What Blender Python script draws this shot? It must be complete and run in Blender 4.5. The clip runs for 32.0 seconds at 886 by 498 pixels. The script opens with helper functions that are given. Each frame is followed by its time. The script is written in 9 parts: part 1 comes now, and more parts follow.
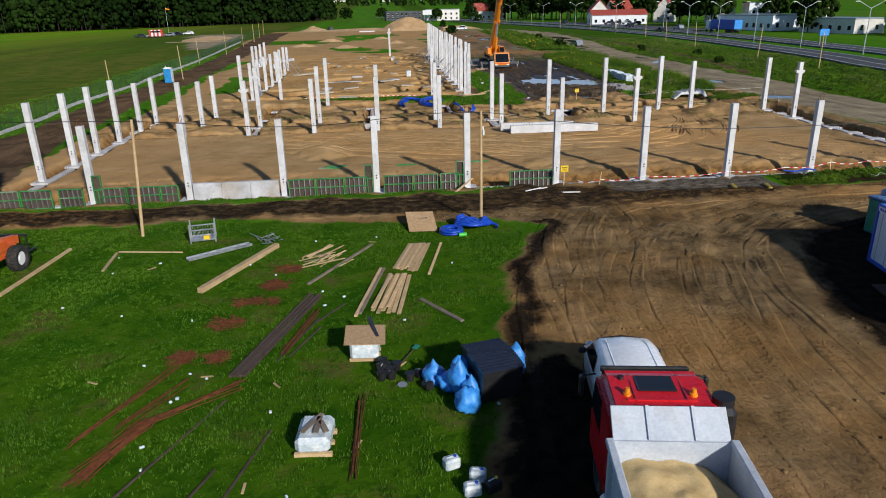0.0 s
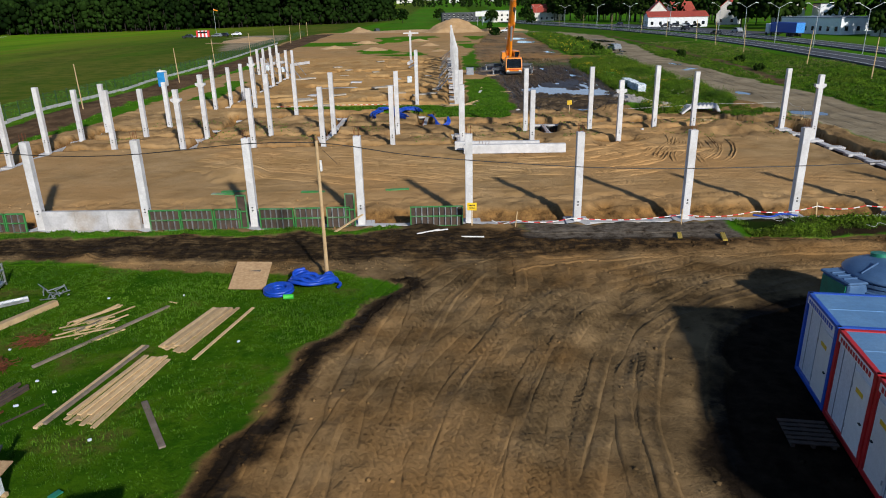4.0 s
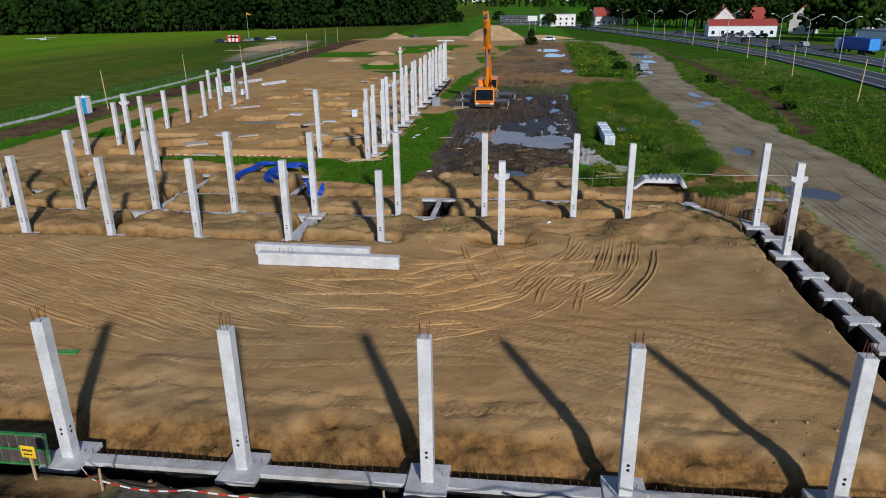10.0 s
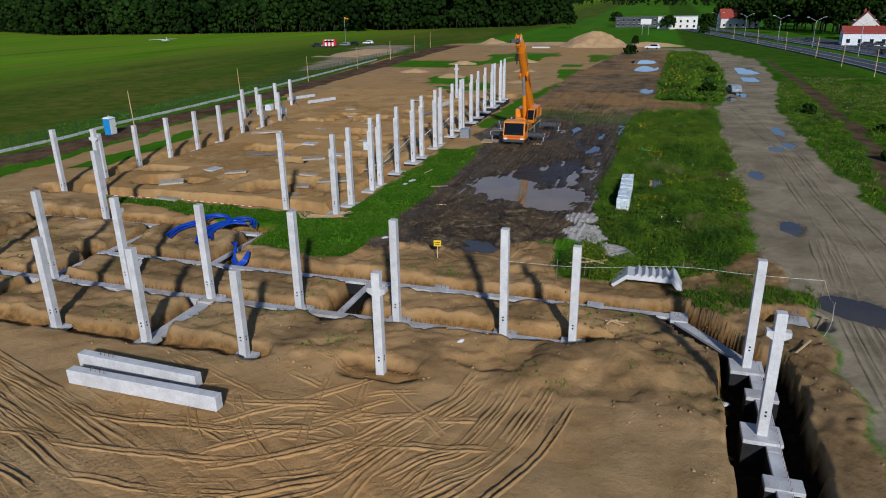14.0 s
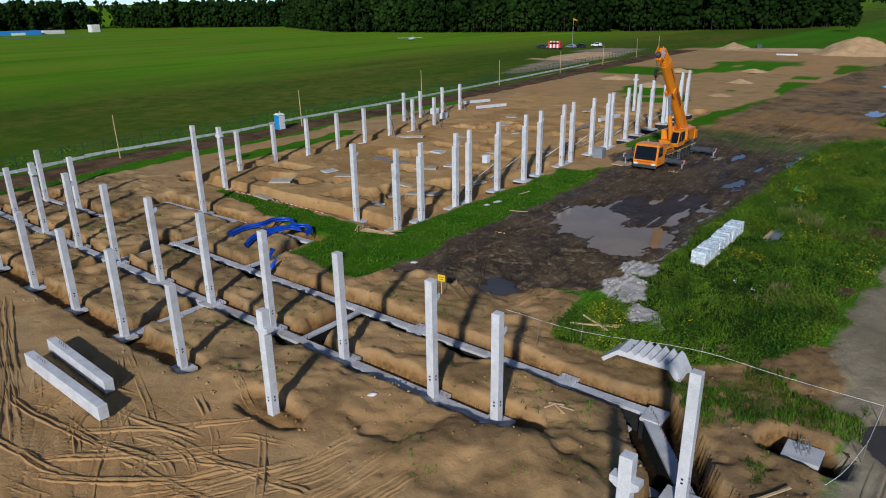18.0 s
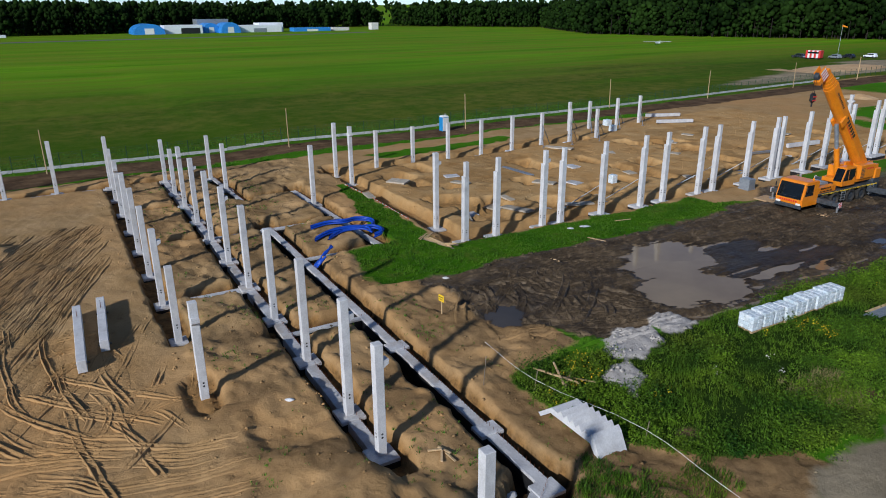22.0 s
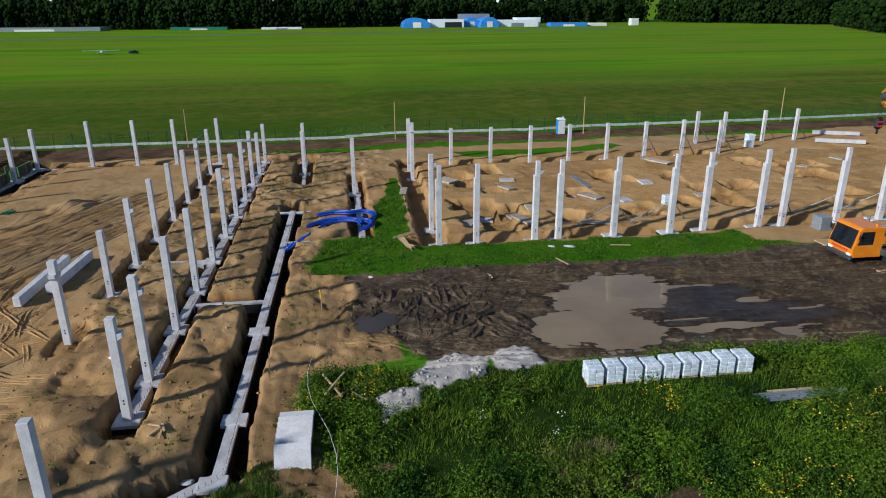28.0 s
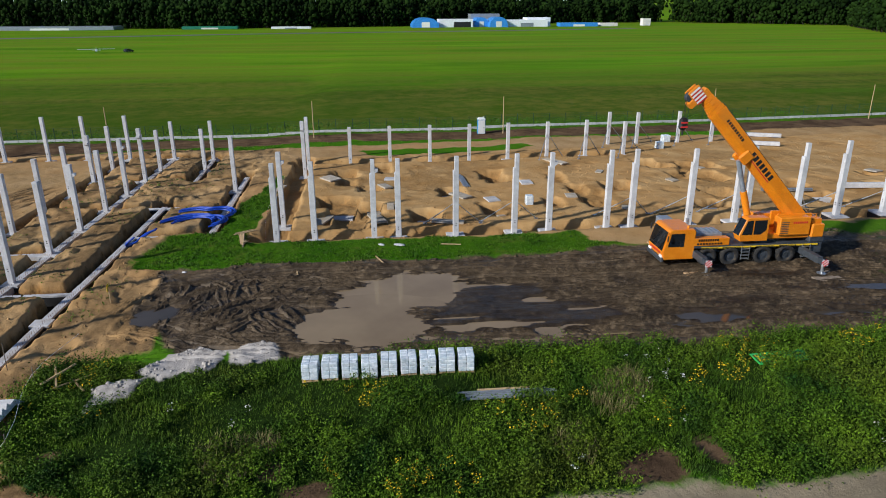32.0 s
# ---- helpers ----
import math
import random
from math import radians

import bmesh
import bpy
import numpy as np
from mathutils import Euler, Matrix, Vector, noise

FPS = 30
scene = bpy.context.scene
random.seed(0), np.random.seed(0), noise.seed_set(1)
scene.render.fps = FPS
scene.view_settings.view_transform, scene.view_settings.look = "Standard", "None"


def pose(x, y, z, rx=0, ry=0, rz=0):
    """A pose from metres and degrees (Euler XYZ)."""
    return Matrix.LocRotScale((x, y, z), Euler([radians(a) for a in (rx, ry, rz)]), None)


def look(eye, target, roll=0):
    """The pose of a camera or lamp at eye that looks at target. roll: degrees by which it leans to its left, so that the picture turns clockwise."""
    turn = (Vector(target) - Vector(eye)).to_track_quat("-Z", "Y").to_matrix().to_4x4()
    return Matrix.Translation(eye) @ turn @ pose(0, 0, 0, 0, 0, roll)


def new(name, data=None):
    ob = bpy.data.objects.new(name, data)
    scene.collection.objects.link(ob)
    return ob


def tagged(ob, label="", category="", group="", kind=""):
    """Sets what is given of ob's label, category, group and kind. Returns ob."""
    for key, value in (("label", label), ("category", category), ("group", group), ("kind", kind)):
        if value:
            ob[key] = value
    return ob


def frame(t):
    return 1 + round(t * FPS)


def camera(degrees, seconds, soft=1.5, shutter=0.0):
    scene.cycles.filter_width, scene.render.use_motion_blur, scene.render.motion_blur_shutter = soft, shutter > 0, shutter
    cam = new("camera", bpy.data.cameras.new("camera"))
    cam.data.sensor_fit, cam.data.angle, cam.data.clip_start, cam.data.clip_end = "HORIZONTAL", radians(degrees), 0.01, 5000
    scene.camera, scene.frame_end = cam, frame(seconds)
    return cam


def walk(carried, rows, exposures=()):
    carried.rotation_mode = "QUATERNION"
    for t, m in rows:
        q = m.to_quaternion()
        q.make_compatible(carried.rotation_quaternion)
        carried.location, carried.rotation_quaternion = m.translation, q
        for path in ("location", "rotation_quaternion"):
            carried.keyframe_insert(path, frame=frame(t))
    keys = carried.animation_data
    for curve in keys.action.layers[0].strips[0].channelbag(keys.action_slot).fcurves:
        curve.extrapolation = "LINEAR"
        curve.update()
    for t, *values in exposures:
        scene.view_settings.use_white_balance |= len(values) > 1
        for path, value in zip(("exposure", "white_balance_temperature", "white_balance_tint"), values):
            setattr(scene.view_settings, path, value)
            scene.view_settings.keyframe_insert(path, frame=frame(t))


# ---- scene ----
cam = camera(66.70, 32.0, soft=1.0)
ROWS = [
    (0, 0.523, 0.788, 11.120, -5.367, -19.850, 1.184),
    (0.5, 1.577, 1.165, 11.095, -5.296, -19.817, 1.182),
    (1, 2.782, 1.754, 11.071, -4.887, -19.795, 1.178),
    (1.5, 4.065, 2.538, 11.024, -4.192, -19.746, 1.189),
    (2, 5.416, 3.408, 11.016, -3.331, -19.711, 1.133),
    (2.5, 6.788, 4.406, 10.985, -2.337, -19.702, 1.131),
    (3, 8.207, 5.528, 10.969, -1.417, -19.666, 1.162),
    (3.5, 9.590, 6.840, 10.966, -0.602, -19.654, 1.168),
    (5.5, 15.042, 12.544, 11.067, 2.580, -19.665, 0.967),
    (6, 16.375, 14.091, 11.167, 2.727, -19.634, 0.958),
    (6.5, 17.702, 15.631, 11.322, 2.987, -19.628, 0.908),
    (7, 19.013, 17.191, 11.508, 3.389, -19.606, 0.875),
    (7.5, 20.320, 18.791, 11.766, 3.905, -19.612, 0.877),
    (8, 21.622, 20.406, 12.073, 4.458, -19.619, 0.862),
    (8.5, 22.926, 22.068, 12.423, 5.023, -19.632, 0.847),
    (9, 24.220, 23.728, 12.784, 5.618, -19.675, 0.862),
    (9.5, 25.482, 25.400, 13.132, 6.201, -19.679, 0.807),
    (10, 26.706, 27.023, 13.539, 6.804, -19.703, 0.731),
    (10.5, 27.987, 28.628, 13.965, 7.498, -19.723, 0.754),
    (11, 29.269, 30.342, 14.357, 8.248, -19.725, 0.757),
    (11.5, 30.537, 32.034, 14.737, 9.002, -19.727, 0.750),
    (12, 31.738, 33.676, 15.187, 9.792, -19.768, 0.735),
    (12.5, 32.936, 35.340, 15.571, 10.966, -19.766, 0.704),
    (13, 34.149, 36.972, 15.920, 12.861, -19.780, 0.729),
    (13.5, 35.399, 38.547, 16.086, 15.004, -19.809, 0.741),
    (14, 36.687, 40.086, 16.193, 17.166, -19.823, 0.759),
    (14.5, 38.003, 41.572, 16.258, 19.463, -19.815, 0.751),
    (16.5, 43.600, 46.610, 16.795, 30.345, -19.829, 0.767),
    (17, 45.057, 47.821, 16.878, 33.063, -19.774, 0.812),
    (17.5, 46.446, 49.017, 16.985, 35.724, -19.737, 0.830),
    (18, 47.821, 50.281, 17.029, 38.407, -19.659, 0.773),
    (18.5, 49.106, 51.593, 17.121, 41.100, -19.609, 0.739),
    (19, 50.238, 52.835, 17.200, 43.595, -19.568, 0.679),
    (19.5, 51.445, 54.223, 17.290, 46.293, -19.546, 0.683),
    (20, 52.535, 55.675, 17.378, 48.954, -19.514, 0.600),
    (20.5, 53.547, 57.141, 17.479, 51.675, -19.491, 0.555),
    (21, 54.507, 58.610, 17.566, 54.464, -19.477, 0.498),
    (21.5, 55.387, 60.146, 17.629, 57.292, -19.434, 0.412),
    (22, 56.201, 61.748, 17.741, 60.101, -19.433, 0.343),
    (22.5, 56.950, 63.364, 17.806, 62.630, -19.414, 0.278),
    (23, 57.641, 65.030, 17.849, 64.780, -19.451, 0.274),
    (23.5, 58.332, 66.680, 17.860, 66.891, -19.424, 0.275),
    (24, 58.978, 68.392, 17.851, 68.976, -19.432, 0.372),
    (24.5, 59.628, 70.066, 17.887, 70.887, -19.456, 0.351),
    (25, 60.224, 71.796, 17.898, 72.686, -19.493, 0.379),
    (25.5, 60.786, 73.557, 17.945, 74.407, -19.534, 0.396),
    (27.5, 62.533, 80.910, 18.097, 81.159, -19.657, 0.281),
    (28, 62.821, 82.756, 18.118, 82.374, -19.716, 0.282),
    (28.5, 63.049, 84.603, 18.066, 83.159, -19.697, 0.220),
    (29, 63.246, 86.466, 18.040, 83.639, -19.699, 0.253),
    (29.5, 63.485, 88.298, 18.032, 83.901, -19.715, 0.230),
    (30, 63.752, 90.144, 18.023, 84.055, -19.728, 0.229),
    (30.5, 64.035, 91.985, 18.014, 84.135, -19.726, 0.228),
    (31, 64.323, 93.835, 18.007, 84.209, -19.733, 0.217),
    (31.5, 64.629, 95.703, 18.026, 84.295, -19.728, 0.235),
    (32, 64.922, 97.550, 18.033, 84.346, -19.723, 0.214),
]
EXPOSURES = ((0.0, -0.04, 6400), (3.0, 0.0, 6450), (6.0, -0.06, 6400), (9.0, -0.18, 6150), (13.0, -0.34, 5950), (19.0, -0.28, 5850), (25.0, -0.10, 5850), (28.0, 0.0, 5950), (32.0, 0.12, 6200))
walk(cam, [(t, pose(x, y, z, 90 + pitch, roll, yaw)) for t, x, y, z, yaw, pitch, roll in ROWS], [(t, stops, kelvin, 10) for t, stops, kelvin in EXPOSURES])

# ---- world, sun ----
SUN_AZ, SUN_EL = 155.0, 25.5          # degrees clockwise from +y; the sun stands south-south-east
world = bpy.data.worlds.new("sky")
scene.world = world
world.use_nodes = True
wn = world.node_tree
sky = wn.nodes.new("ShaderNodeTexSky")
sky.sky_type, sky.sun_disc = "NISHITA", False
sky.sun_elevation, sky.sun_rotation = radians(SUN_EL), radians(SUN_AZ)
sky.air_density, sky.dust_density, sky.ozone_density, sky.altitude = 0.65, 0.2, 1.2, 1800
wn.links.new(sky.outputs[0], wn.nodes["Background"].inputs[0])
wn.nodes["Background"].inputs[1].default_value = 0.116
sun = new("sun", bpy.data.lights.new("sun", "SUN"))
sun.data.energy, sun.data.angle, sun.data.color = 4.5, radians(2.4), (1.0, 0.94, 0.85)
sa, se = radians(SUN_AZ), radians(SUN_EL)
sun.matrix_world = look((0, 0, 60), Vector((0, 0, 60)) - Vector((math.sin(sa) * math.cos(se), math.cos(sa) * math.cos(se), math.sin(se))))
scene.view_settings.exposure = 0.0


# ---- materials ----
def node_mat(name):
    m = bpy.data.materials.new(name)
    m.use_nodes = True
    nt = m.node_tree
    return m, nt, nt.nodes["Principled BSDF"]


def add(nt, kind, **values):
    n = nt.nodes.new(kind)
    for k, v in values.items():
        n.inputs[k].default_value = v
    return n


def mix(nt, fac, a, b, blend="MIX"):
    n = nt.nodes.new("ShaderNodeMix")
    n.data_type, n.blend_type = "RGBA", blend
    for sock, v in ((n.inputs[0], fac), (n.inputs[6], a), (n.inputs[7], b)):
        if hasattr(v, "links"):
            nt.links.new(v, sock)
        else:
            sock.default_value = v if isinstance(v, float) else (*v, 1)
    return n.outputs[2]


def ramp(nt, src, lo, hi, a=0.0, b=1.0):
    n = nt.nodes.new("ShaderNodeMapRange")
    n.inputs["From Min"].default_value, n.inputs["From Max"].default_value = lo, hi
    n.inputs["To Min"].default_value, n.inputs["To Max"].default_value = a, b
    nt.links.new(src, n.inputs["Value"])
    return n.outputs["Result"]


def noise_tex(nt, vec, scale, detail=4.0, rough=0.6):
    n = add(nt, "ShaderNodeTexNoise", Scale=scale, Detail=detail, Roughness=rough)
    nt.links.new(vec, n.inputs["Vector"])
    return n.outputs["Fac"]


def surf(name, c1, c2, scale=3.0, rough=0.6, metal=0.0, bump=0.2, fine=None, dirt=None, dirt_amount=0.3, vary=0.12, coat=0.0):
    """A surface with fine grain, broad stains, a little relief and a shade of its own for each object."""
    m, nt, bs = node_mat(name)
    tc = nt.nodes.new("ShaderNodeTexCoord").outputs["Object"]
    info = nt.nodes.new("ShaderNodeObjectInfo")
    shift = nt.nodes.new("ShaderNodeVectorMath")
    shift.operation = "MULTIPLY_ADD"
    nt.links.new(info.outputs["Random"], shift.inputs[0])
    shift.inputs[1].default_value = (17.0, 29.0, 11.0)
    nt.links.new(tc, shift.inputs[2])
    vec = shift.outputs[0]
    n1 = noise_tex(nt, vec, scale)
    n2 = noise_tex(nt, vec, fine or scale * 9, 3.0, 0.7)
    col = mix(nt, ramp(nt, n1, 0.35, 0.68), c1, c2)
    if dirt:
        n3 = noise_tex(nt, vec, scale * 0.45, 5.0, 0.65)
        col = mix(nt, ramp(nt, n3, 0.52, 0.72, 0.0, dirt_amount), col, dirt)
    grain = ramp(nt, n2, 0.2, 0.8, 0.82, 1.15)
    tone = ramp(nt, info.outputs["Random"], 0, 1, 1 - vary, 1 + vary)
    mul = nt.nodes.new("ShaderNodeMath")
    mul.operation = "MULTIPLY"
    nt.links.new(grain, mul.inputs[0])
    nt.links.new(tone, mul.inputs[1])
    sc = nt.nodes.new("ShaderNodeVectorMath")
    sc.operation = "SCALE"
    nt.links.new(col, sc.inputs[0])
    nt.links.new(mul.outputs[0], sc.inputs["Scale"])
    nt.links.new(sc.outputs[0], bs.inputs["Base Color"])
    nt.links.new(ramp(nt, n1, 0.3, 0.7, max(0.03, rough - 0.08), min(1.0, rough + 0.1)), bs.inputs["Roughness"])
    bs.inputs["Metallic"].default_value = metal
    bs.inputs["Coat Weight"].default_value = coat
    if bump:
        b = add(nt, "ShaderNodeBump", Strength=bump, Distance=0.02)
        nt.links.new(n2, b.inputs["Height"])
        nt.links.new(b.outputs[0], bs.inputs["Normal"])
    return m


CONCRETE = surf("precast_concrete", (0.52, 0.52, 0.53), (0.66, 0.66, 0.66), 1.6, 0.75, bump=0.15, dirt=(0.34, 0.32, 0.29), dirt_amount=0.45, vary=0.06)
CAST = surf("site_concrete", (0.42, 0.42, 0.43), (0.60, 0.60, 0.61), 1.1, 0.85, bump=0.5, dirt=(0.30, 0.22, 0.13), dirt_amount=0.6, vary=0.08)
BITUMEN = surf("bitumen_coating", (0.008, 0.008, 0.009), (0.014, 0.014, 0.015), 4, 0.6, bump=0.3)
RUST = surf("rusty_steel", (0.105, 0.030, 0.012), (0.24, 0.080, 0.028), 8, 0.85, 0.3, bump=0.3)
STEEL = surf("galvanised_steel", (0.38, 0.40, 0.42), (0.55, 0.57, 0.58), 6, 0.42, 0.85, bump=0.1)
DARK_STEEL = surf("dark_grey_steel", (0.045, 0.055, 0.065), (0.09, 0.10, 0.115), 4, 0.5, 0.3, bump=0.1)
BLACK = surf("black_plastic", (0.010, 0.010, 0.011), (0.022, 0.022, 0.024), 5, 0.45, bump=0.1)
RUBBER = surf("tyre_rubber", (0.014, 0.014, 0.014), (0.035, 0.033, 0.030), 6, 0.85, bump=0.3, dirt=(0.14, 0.10, 0.06), dirt_amount=0.6)
WOOD = surf("raw_pine_wood", (0.50, 0.34, 0.17), (0.62, 0.45, 0.25), 3, 0.8, bump=0.3, dirt=(0.30, 0.22, 0.14), dirt_amount=0.4, vary=0.22)
OLD_WOOD = surf("grey_old_wood", (0.16, 0.125, 0.09), (0.27, 0.22, 0.17), 3, 0.9, bump=0.4, vary=0.25)
DARK_WOOD = surf("dark_wet_wood", (0.045, 0.030, 0.022), (0.085, 0.058, 0.042), 4, 0.8, bump=0.4, vary=0.2)
PLY = surf("osb_board", (0.42, 0.26, 0.13), (0.58, 0.40, 0.22), 9, 0.8, bump=0.4, vary=0.1)
GREEN_STEEL = surf("green_formwork_paint", (0.025, 0.17, 0.035), (0.05, 0.25, 0.06), 1.2, 0.6, bump=0.1, dirt=(0.30, 0.30, 0.26), dirt_amount=0.95)
CRANE = surf("crane_orange_paint", (0.74, 0.215, 0.006), (0.82, 0.265, 0.008), 1.5, 0.38, bump=0.03, dirt=(0.42, 0.17, 0.03), dirt_amount=0.35, vary=0.03, coat=0.2)
RED = surf("red_lorry_paint", (0.56, 0.006, 0.014), (0.66, 0.012, 0.020), 2, 0.3, bump=0.02, dirt=(0.25, 0.03, 0.025), dirt_amount=0.3, vary=0.03, coat=0.3)
WHITE = surf("white_paint", (0.74, 0.78, 0.83), (0.83, 0.86, 0.89), 2, 0.4, bump=0.03, dirt=(0.52, 0.50, 0.46), dirt_amount=0.3, vary=0.05)
TIPPER = surf("dusty_tipper_paint", (0.44, 0.49, 0.56), (0.55, 0.59, 0.65), 1.5, 0.55, bump=0.05, dirt=(0.36, 0.31, 0.24), dirt_amount=0.4, vary=0.03)
VAN_WHITE = surf("van_white_paint", (0.86, 0.90, 0.95), (0.90, 0.93, 0.97), 1.0, 0.25, bump=0.0, fine=3, vary=0.02, coat=0.4)
CONT_WALL = surf("container_sheet", (0.66, 0.69, 0.75), (0.74, 0.77, 0.82), 1.2, 0.45, bump=0.05, dirt=(0.42, 0.42, 0.42), dirt_amount=0.3, vary=0.03)
CONT_ROOF = surf("container_roof_sheet", (0.11, 0.25, 0.46), (0.15, 0.31, 0.53), 1.0, 0.5, 0.1, bump=0.05, dirt=(0.26, 0.38, 0.50), dirt_amount=0.4, vary=0.03)
BLUE = surf("blue_paint", (0.012, 0.07, 0.42), (0.02, 0.10, 0.52), 3, 0.4, bump=0.05, vary=0.06)
BLUE_PIPE = surf("blue_drain_pipe", (0.006, 0.045, 0.36), (0.012, 0.075, 0.50), 5, 0.4, bump=0.1, vary=0.1)
BAG = surf("blue_plastic_bag", (0.03, 0.22, 0.66), (0.07, 0.33, 0.80), 4, 0.3, bump=0.5, vary=0.08)
FOIL = surf("white_wrap_foil", (0.50, 0.60, 0.66), (0.86, 0.90, 0.92), 3.2, 0.22, bump=0.9, vary=0.12)
TANK = surf("grey_tank_plastic", (0.055, 0.125, 0.26), (0.080, 0.165, 0.32), 1.5, 0.42, bump=0.06, dirt=(0.11, 0.18, 0.28), dirt_amount=0.3)
GREEN_PLASTIC = surf("green_plastic", (0.012, 0.17, 0.10), (0.02, 0.24, 0.15), 3, 0.45, bump=0.05)
YELLOW = surf("yellow_sign_paint", (0.78, 0.50, 0.015), (0.85, 0.58, 0.03), 4, 0.45, bump=0.05)
SAND_LOAD = surf("damp_yellow_sand", (0.55, 0.38, 0.16), (0.70, 0.52, 0.26), 2.5, 0.95, bump=0.6)
HEAP = surf("dug_sand", (0.42, 0.26, 0.12), (0.56, 0.38, 0.20), 0.3, 0.95, bump=0.6, fine=3)
TILE_RED = surf("red_roof_tile", (0.30, 0.045, 0.03), (0.42, 0.08, 0.05), 1, 0.7, bump=0.3, vary=0.2)
PLASTER = surf("pale_plaster", (0.62, 0.60, 0.56), (0.74, 0.72, 0.68), 0.6, 0.85, bump=0.1, vary=0.12)
ASPHALT = surf("road_asphalt", (0.050, 0.054, 0.062), (0.075, 0.080, 0.090), 0.12, 0.8, bump=0.2, fine=2)
STRIPE_RED = surf("warning_red", (0.55, 0.02, 0.02), (0.65, 0.04, 0.03), 5, 0.5, bump=0.0)
STRIPE_WHITE = surf("warning_white", (0.72, 0.72, 0.70), (0.80, 0.80, 0.78), 5, 0.5, bump=0.0)
AMBER = surf("amber_lens", (0.75, 0.22, 0.01), (0.85, 0.30, 0.02), 5, 0.15, bump=0.0)
CAR_DARK = surf("dark_car_paint", (0.015, 0.018, 0.028), (0.03, 0.034, 0.05), 2, 0.25, bump=0.0, vary=0.4, coat=0.4)
PIPE_GREY = surf("grey_pipe", (0.26, 0.29, 0.33), (0.36, 0.40, 0.44), 5, 0.4, 0.4, bump=0.1)

GLASS, g_nt, g_bs = node_mat("dark_window_glass")
g_bs.inputs["Base Color"].default_value = (0.012, 0.016, 0.02, 1)
g_bs.inputs["Roughness"].default_value = 0.06
g_bs.inputs["Specular IOR Level"].default_value = 0.7

def water_mat(name, c1, c2):
    m, nt, bs = node_mat(name)
    tc = nt.nodes.new("ShaderNodeTexCoord").outputs["Object"]
    nt.links.new(mix(nt, ramp(nt, noise_tex(nt, tc, 0.15), 0.35, 0.65), c1, c2), bs.inputs["Base Color"])
    bs.inputs["Roughness"].default_value = 0.05
    bs.inputs["IOR"].default_value = 1.33
    b = add(nt, "ShaderNodeBump", Strength=0.05, Distance=0.02)
    nt.links.new(noise_tex(nt, tc, 3.0), b.inputs["Height"])
    nt.links.new(b.outputs[0], bs.inputs["Normal"])
    return m


WATER = water_mat("muddy_water", (0.215, 0.155, 0.092), (0.29, 0.215, 0.128))
CLEAR_WATER = water_mat("settled_water", (0.045, 0.038, 0.030), (0.075, 0.062, 0.048))


def leaf_mat(name, c1, c2, scale=0.4, rough=0.75, dry=0.0):
    m, nt, bs = node_mat(name)
    geo = nt.nodes.new("ShaderNodeNewGeometry")
    n1 = noise_tex(nt, geo.outputs["Position"], scale, 4.0)
    n2 = noise_tex(nt, geo.outputs["Position"], scale * 0.3, 4.0)
    col = mix(nt, ramp(nt, n1, 0.3, 0.7), c1, c2)
    col = mix(nt, ramp(nt, n2, 0.50, 0.66, 0.0, dry), col, (c2[0] * 1.25, c2[1] * 0.72, c2[2] * 1.6))
    tone = ramp(nt, geo.outputs["Random Per Island"], 0, 1, 0.5, 1.5)
    sc = nt.nodes.new("ShaderNodeVectorMath")
    sc.operation = "SCALE"
    nt.links.new(col, sc.inputs[0])
    nt.links.new(tone, sc.inputs["Scale"])
    nt.links.new(sc.outputs[0], bs.inputs["Base Color"])
    bs.inputs["Roughness"].default_value = rough
    bs.inputs["Specular IOR Level"].default_value = 0.2 if scale > 0.3 else 0.03
    return m


YARD_BLADE = leaf_mat("trodden_grass", (0.026, 0.090, 0.003), (0.085, 0.180, 0.008))
GRASS_BLADE = leaf_mat("grass_blades", (0.045, 0.135, 0.006), (0.095, 0.20, 0.016))
WEED_BLADE = leaf_mat("weed_leaves", (0.010, 0.046, 0.002), (0.105, 0.195, 0.007), dry=0.35)
DRY_BLADE = leaf_mat("dry_grass_blades", (0.13, 0.125, 0.045), (0.23, 0.20, 0.085), 1.0)
FLOWER = leaf_mat("yellow_flowers", (0.55, 0.36, 0.01), (0.70, 0.52, 0.02), 2)
FLOWER_WHITE = leaf_mat("white_flowers", (0.50, 0.50, 0.42), (0.62, 0.62, 0.55), 2)
FOREST_LEAF = leaf_mat("forest_leaves", (0.0025, 0.008, 0.0015), (0.017, 0.038, 0.006), 0.03)
TREE_LEAF = leaf_mat("tree_leaves", (0.004, 0.014, 0.002), (0.022, 0.044, 0.006), 0.15)
BARK = surf("tree_bark", (0.012, 0.009, 0.007), (0.026, 0.020, 0.014), 3, 0.9, bump=0.5)


# ---- the lie of the land ----
def lattice(ix, iy, seed):
    h = np.sin(ix * 127.1 + iy * 311.7 + seed * 74.7) * 43758.5453
    return h - np.floor(h)


def vnoise(x, y, seed=0):
    ix, iy = np.floor(x), np.floor(y)
    fx, fy = x - ix, y - iy
    fx, fy = fx * fx * (3 - 2 * fx), fy * fy * (3 - 2 * fy)
    a, b = lattice(ix, iy, seed), lattice(ix + 1, iy, seed)
    c, d = lattice(ix, iy + 1, seed), lattice(ix + 1, iy + 1, seed)
    return (a + (b - a) * fx) * (1 - fy) + (c + (d - c) * fx) * fy - 0.5


def fbm(x, y, seed=0, octaves=4):
    total, amp = 0.0, 1.0
    for o in range(octaves):
        total = total + amp * vnoise(x * 2 ** o, y * 2 ** o, seed + o)
        amp *= 0.55
    return total


